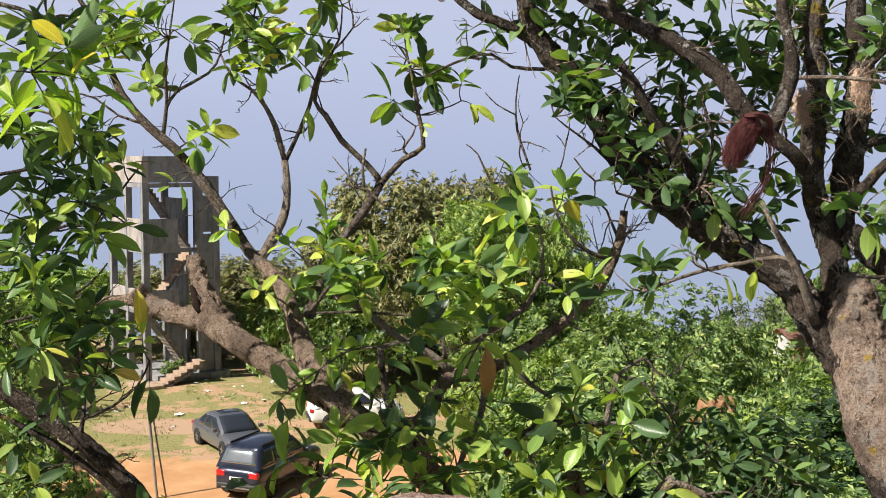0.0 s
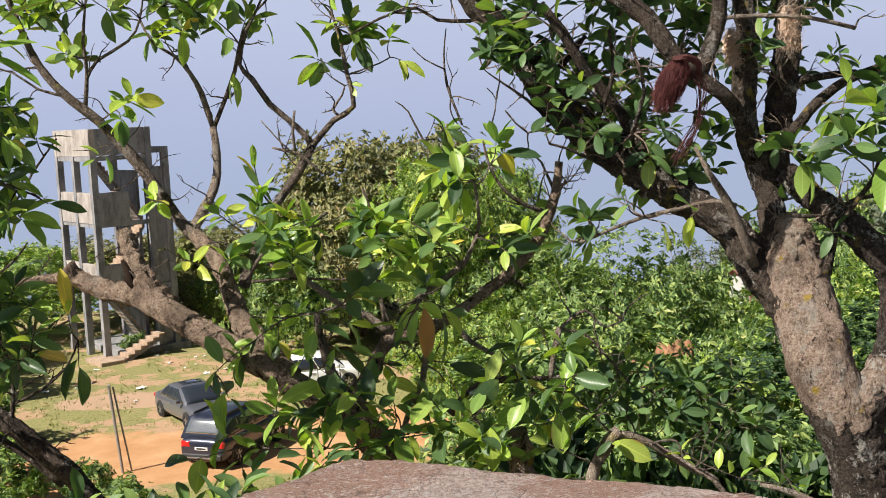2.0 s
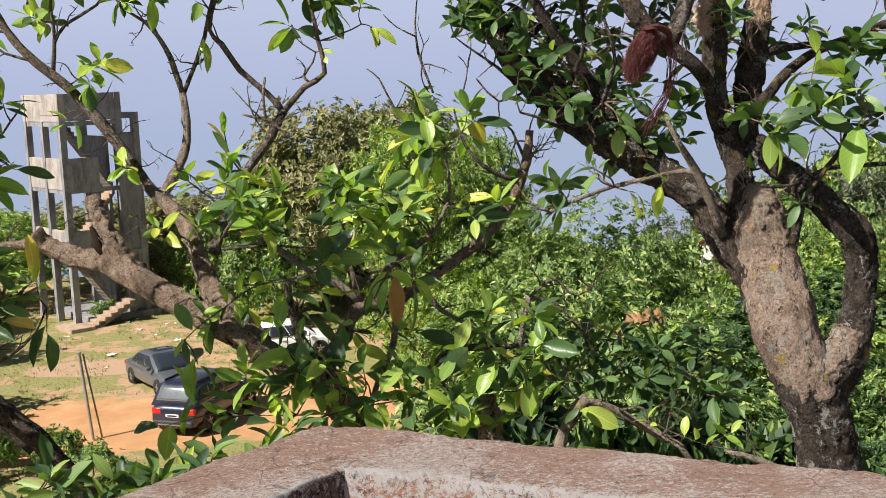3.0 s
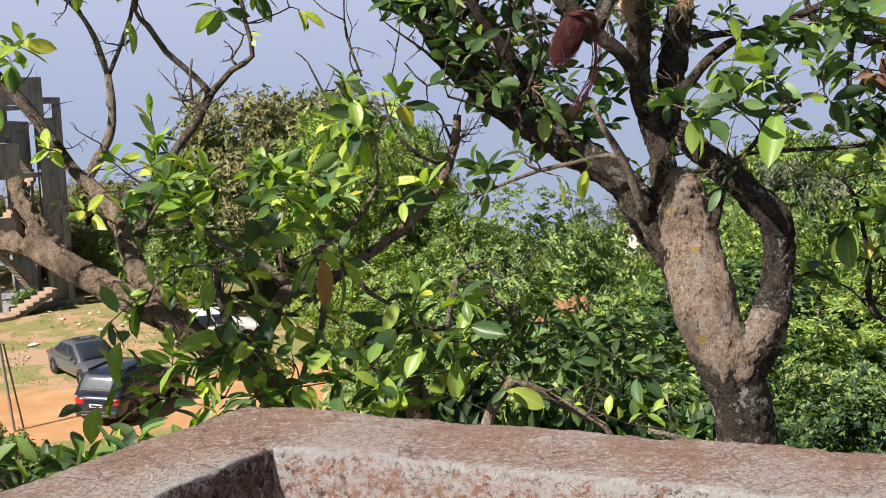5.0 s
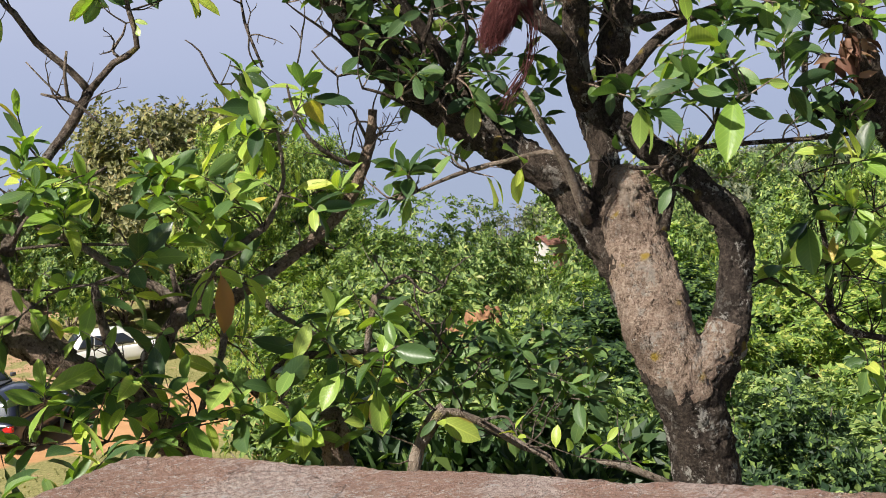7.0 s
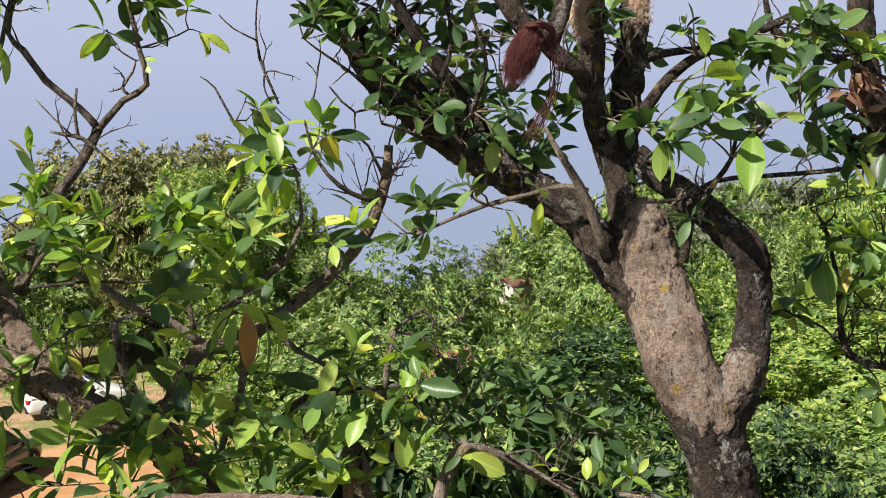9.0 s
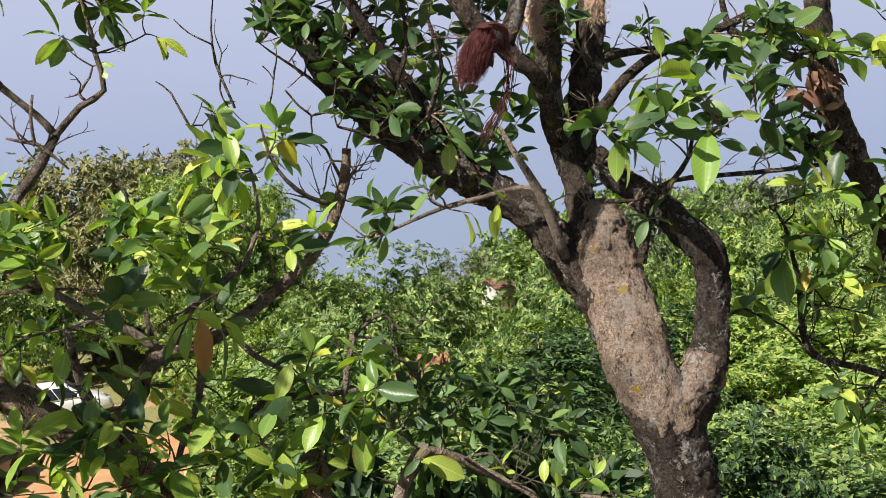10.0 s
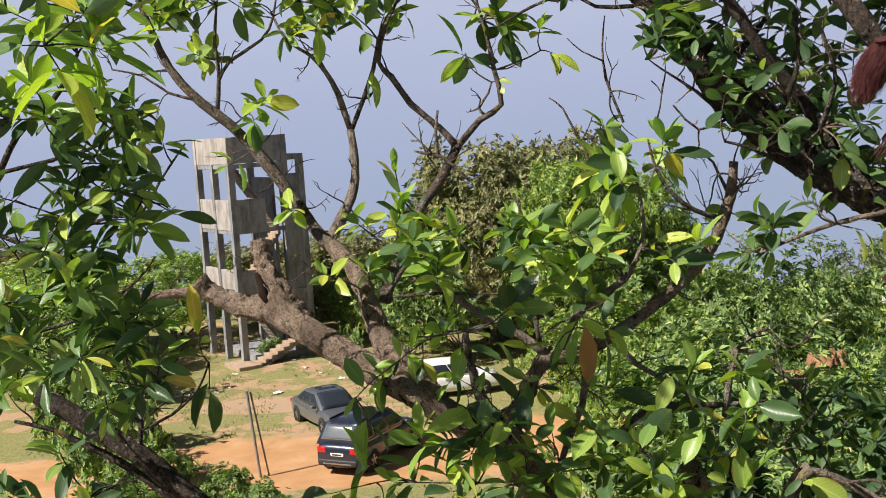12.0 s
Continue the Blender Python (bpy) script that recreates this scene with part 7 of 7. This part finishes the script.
    for x, y, top, rr in ((2.0, 40.5, -4.6, 1.9), (3.6, 38.5, -3.7, 2.0), (4.9, 41.0, -4.1, 2.2), (3.2, 45.0, -4.2, 2.3), (1.2, 47.0, -5.0, 2.0), (12.0, 40.4, -4.3, 1.6)):
        plant(mid[1], scaled(x, y, ground_z(x, y), 50 * y, rr, (top - ground_z(x, y)) / 2.1))
    for ob in near + mid + far + dim:
        if ob not in used:
            ob.matrix_world = scaled(r.uniform(30, 50), 66, -12, 0, 4, 4)


build_thicket()


def build_near_bushes():
    """Broad-leaved bushes just outside the wall."""
    # dark leaves, partly painted shade from the trees above
    ob = build_bush("bush", "dark green broad-leaved bush just outside the wall", "bush", 501, 5600, 40, 0.17, BUSH_DARK, 0.85, -0.6, 0.4, 0.03, 2.0, 7, "bushes outside the wall")
    for k, (x, y, s, top) in enumerate(((-2.35, 8.2, 1.0, -0.42), (-1.15, 7.6, 0.95, -0.75), (-3.6, 9.0, 1.2, -0.7), (-0.35, 8.4, 0.9, -1.2), (2.3, 8.3, 1.0, -0.15), (3.4, 8.6, 1.1, -0.25), (1.25, 8.0, 0.9, 0.1), (1.75, 7.0, 0.7, 0.25), (2.0, 7.6, 0.8, 0.3), (0.75, 7.9, 0.7, -0.15), (1.5, 9.0, 1.0, 0.0), (1.35, 6.95, 0.55, 0.22))):
        m = scaled(x, y, ground_z(x, y), k * 70, s, (top - ground_z(x, y)) / 3.1)
        if k:
            plant(ob, m)
        else:
            ob.matrix_world = m


build_near_bushes()


def build_grass():
    """Dry tufts over the yard, off the road."""
    g = np.random.default_rng(12)
    v, f = [], []
    for _ in range(7000):
        x, y = g.uniform(-20, 4), g.uniform(33, 68)
        if abs(y - (42.2 + 0.16 * x)) < 3.6 + 0.8 * g.random() or noise.noise((x * 0.25, y * 0.25, 3)) < -0.12:
            continue
        z = ground_z(x, y)
        for _b in range(4):
            a, h, w = g.uniform(0, 6.28), g.uniform(0.03, 0.11), g.uniform(0.015, 0.035)
            dx, dy = math.cos(a), math.sin(a)
            bx, by = x + g.normal() * 0.08, y + g.normal() * 0.08
            k = len(v)
            v += [(bx - dy * w, by + dx * w, z - 0.02), (bx + dy * w, by - dx * w, z - 0.02), (bx + dx * h * 0.6, by + dy * h * 0.6, z + h)]
            f.append((k, k + 1, k + 2))
    me = bpy.data.meshes.new("grass")
    me.from_pydata(v, [], f)
    me.materials.append(GRASS)
    tagged(new("grass", me), "dry olive grass tufts over the yard", "grass", kind="stuff")


build_grass()


def build_far_trees():
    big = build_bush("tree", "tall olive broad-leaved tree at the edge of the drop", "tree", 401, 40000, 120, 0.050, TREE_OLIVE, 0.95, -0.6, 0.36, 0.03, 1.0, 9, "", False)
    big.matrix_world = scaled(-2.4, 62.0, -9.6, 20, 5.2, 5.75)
    plant(big, scaled(1.3, 64.0, -9.6, 140, 4.8, 5.75))
    light = build_bush("tree", "bright green feathery tree at the edge of the drop", "tree", 402, 33600, 90, 0.048, BUSH_LIGHT, 0.95, -0.6, 0.30, 0.03, 1.0, 9, "", True)
    light.matrix_world = scaled(1.9, 57.0, -9.4, 60, 3.7, 5.2)
    plant(light, scaled(5.2, 60.0, -9.4, 150, 3.4, 4.7))
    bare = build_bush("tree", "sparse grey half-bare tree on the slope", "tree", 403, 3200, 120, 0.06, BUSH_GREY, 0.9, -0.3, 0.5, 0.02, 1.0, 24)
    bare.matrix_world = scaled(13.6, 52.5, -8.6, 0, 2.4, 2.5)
    airy = build_bush("tree", "slender airy green tree above the thicket", "tree", 405, 5600, 34, 0.062, BUSH, 0.95, -0.2, 0.6, 0.018, 1.0, 12)
    airy.matrix_world = scaled(6.5, 35.0, -6.2, 0, 2.1, 2.2)
    plant(airy, scaled(7.9, 36.5, -6.2, 130, 1.9, 2.05))
    plant(airy, scaled(5.2, 37.5, -6.4, 230, 1.8, 2.0))
    for x, y, s, top in ((-24.5, 57, 4.5, -2.6), (-29, 62, 5.0, -2.2), (-21.0, 66, 4.5, -3.6), (-17.0, 74, 5.0, -4.0), (-11.0, 71, 4.0, -3.4), (-6.0, 68, 4.2, -2.9), (-13.5, 66.5, 2.6, -5.5), (-9.5, 66, 3.0, -4.8)):
        m_ = scaled(x, y, -9.5, x * 40, s, (top + 9.5) / 2.0)
        plant(light if int(x) % 3 == 0 else big, m_)
    low = build_bush("bush", "low round bush by the concrete steps", "bush", 404, 3500, 50, 0.12, BUSH, 0.8, -0.4, 0.3, 0.03, 0.6, 4)
    low.matrix_world = scaled(-14.1, 60.4, YARD, 0, 0.85, 0.75)
    for x, y, s, z in ((-10.2, 36.0, 0.9, 0.9), (-12.6, 35.5, 1.5, 1.6), (-14.5, 38.0, 1.9, 2.4), (-8.6, 33.5, 1.2, 1.0), (-12.0, 31.0, 1.6, 1.7), (-16.5, 42, 2.2, 2.6)):
        plant(low, scaled(x, y, ground_z(x, y), x * 77, s, z))


build_far_trees()


# ---- the bundle of coir caught in the forked tree ----
def build_coir():
    ob = thing("coir_bundle", "torn bundle of red brown coir hanging from a limb", "coir bundle", (1.475, 5.42, 2.545))
    r = random.Random(8)
    core = bmesh.new()
    bmesh.ops.create_icosphere(core, subdivisions=5, radius=1.0)
    lean = Matrix.Rotation(radians(28), 3, "Y")
    for v in core.verts:
        d = v.co.normalized()
        v.co += d * (0.22 * noise.noise(d * 2.1) + 0.12 * noise.noise(d * 6) + 0.05 * abs(noise.noise(Vector((d.x * 30, d.y * 30, d.z * 7)))))
        v.co = lean @ Vector((v.co.x * 0.058, v.co.y * 0.055, v.co.z * 0.108)) + Vector((-0.06, 0, -0.06))
    part("husk", core, FIBRE, ob, "", True)
    hair = bmesh.new()
    for k in range(2200):
        a, h = r.uniform(0, 6.28), r.uniform(-1, 0.95)
        w = math.sqrt(1 - h * h)
        s = lean @ Vector((math.cos(a) * w * 0.058, math.sin(a) * w * 0.055, h * 0.108)) + Vector((-0.06, 0, -0.06))
        d = Vector((-0.022 + r.gauss(0, 0.012), r.gauss(0, 0.012), -0.04 + r.gauss(0, 0.018)))
        e = (s - Vector((-0.06, 0, -0.06))).normalized() * 0.008
        tube(hair, [Vector((*(s - d * 0.5), 0.0007)), Vector((*(s + e + Vector((r.gauss(0, 1), r.gauss(0, 1), 0)) * 0.006), 0.0007)), Vector((*(s + d), 0.0004))], 3, 0, 0, False)
    part("fibre", hair, FIBRE_PALE, ob)["kind"] = "stuff"
    tail = bmesh.new()
    for k in range(22):
        o = Vector((r.gauss(0, 0.012), r.gauss(0, 0.012), 0))
        end = r.uniform(0.7, 1.05)
        pts = [(0.02 + o.x, o.y, 0.0, 0.004), (0.075 + o.x, o.y, -0.08, 0.0035), (0.07 + o.x * 0.8, o.y, -0.16 - 0.08 * end, 0.0032), (0.01 + o.x * 0.7, o.y, -0.20 - 0.17 * end, 0.003), (-0.06 + o.x * 1.2, o.y * 1.3, -0.22 - 0.27 * end, 0.0015)]
        pts = [(x + r.gauss(0, 0.008), y + r.gauss(0, 0.008), z + r.gauss(0, 0.01), w_ * 0.42) for x, y, z, w_ in pts]
        tube(tail, spline(pts, 0.04), 4, 0.1, k, False)
    part("strand", tail, FIBRE, ob, "frayed hanging strands")["kind"] = "stuff"
    knot = bmesh.new()
    tube(knot, spline([(-0.06, -0.03, 0.05, 0.012), (0.0, -0.05, 0.055, 0.018), (0.06, -0.03, 0.03, 0.016), (0.085, 0.02, -0.05, 0.010)], 0.02), 8, 0.5, 2)
    part("knot", knot, FIBRE, ob)



def build_husk(at, tall, wide, seed):
    """Torn pale fibre snagged on the bark: a crumpled wad with loose curling shreds."""
    ob = thing("husk_tuft", "torn pale beige fibre snagged on the bark", "husk", at, 0, "fibre tufts in the tree")
    r = random.Random(seed)
    wad = bmesh.new()
    bmesh.ops.create_icosphere(wad, subdivisions=4, radius=1.0)
    for v in wad.verts:
        d = v.co.normalized()
        k = 0.75 + 0.45 * noise.noise(d * 2.3 + Vector((seed, 0, 0))) + 0.25 * noise.noise(d * 7)
        v.co = Vector((d.x * k * wide * 0.42, d.y * k * wide * 0.4 + 0.02, d.z * k * tall * 0.46))
    part("wad", wad, HUSK, ob, "", True)
    shreds = bmesh.new()
    for _ in range(420):
        h = r.uniform(-0.5, 0.5)
        p = Vector((r.gauss(0, 0.2) * wide, -abs(r.gauss(0.3, 0.14)) * wide, h * tall))
        way = Vector((r.gauss(0, 0.6), r.gauss(-0.15, 0.4), r.gauss(-0.45, 0.6))).normalized()
        q = p + way * r.uniform(0.015, 0.04)
        e = q + (way + Vector((r.gauss(0, 0.9), r.gauss(0, 0.6), r.gauss(-0.3, 0.7)))).normalized() * r.uniform(0.01, 0.035)
        w0 = r.uniform(0.0009, 0.0024)
        tube(shreds, [Vector((*p, w0)), Vector((*q, w0 * 0.8)), Vector((*e, w0 * 0.3))], 3, 0, 0, False)
    part("loose_fibre", shreds, HUSK, ob)["kind"] = "stuff"


build_coir()
build_husk((1.815, 5.80, 2.66), 0.19, 0.10, 3)
build_husk((2.12, 5.80, 2.75), 0.22, 0.11, 5)
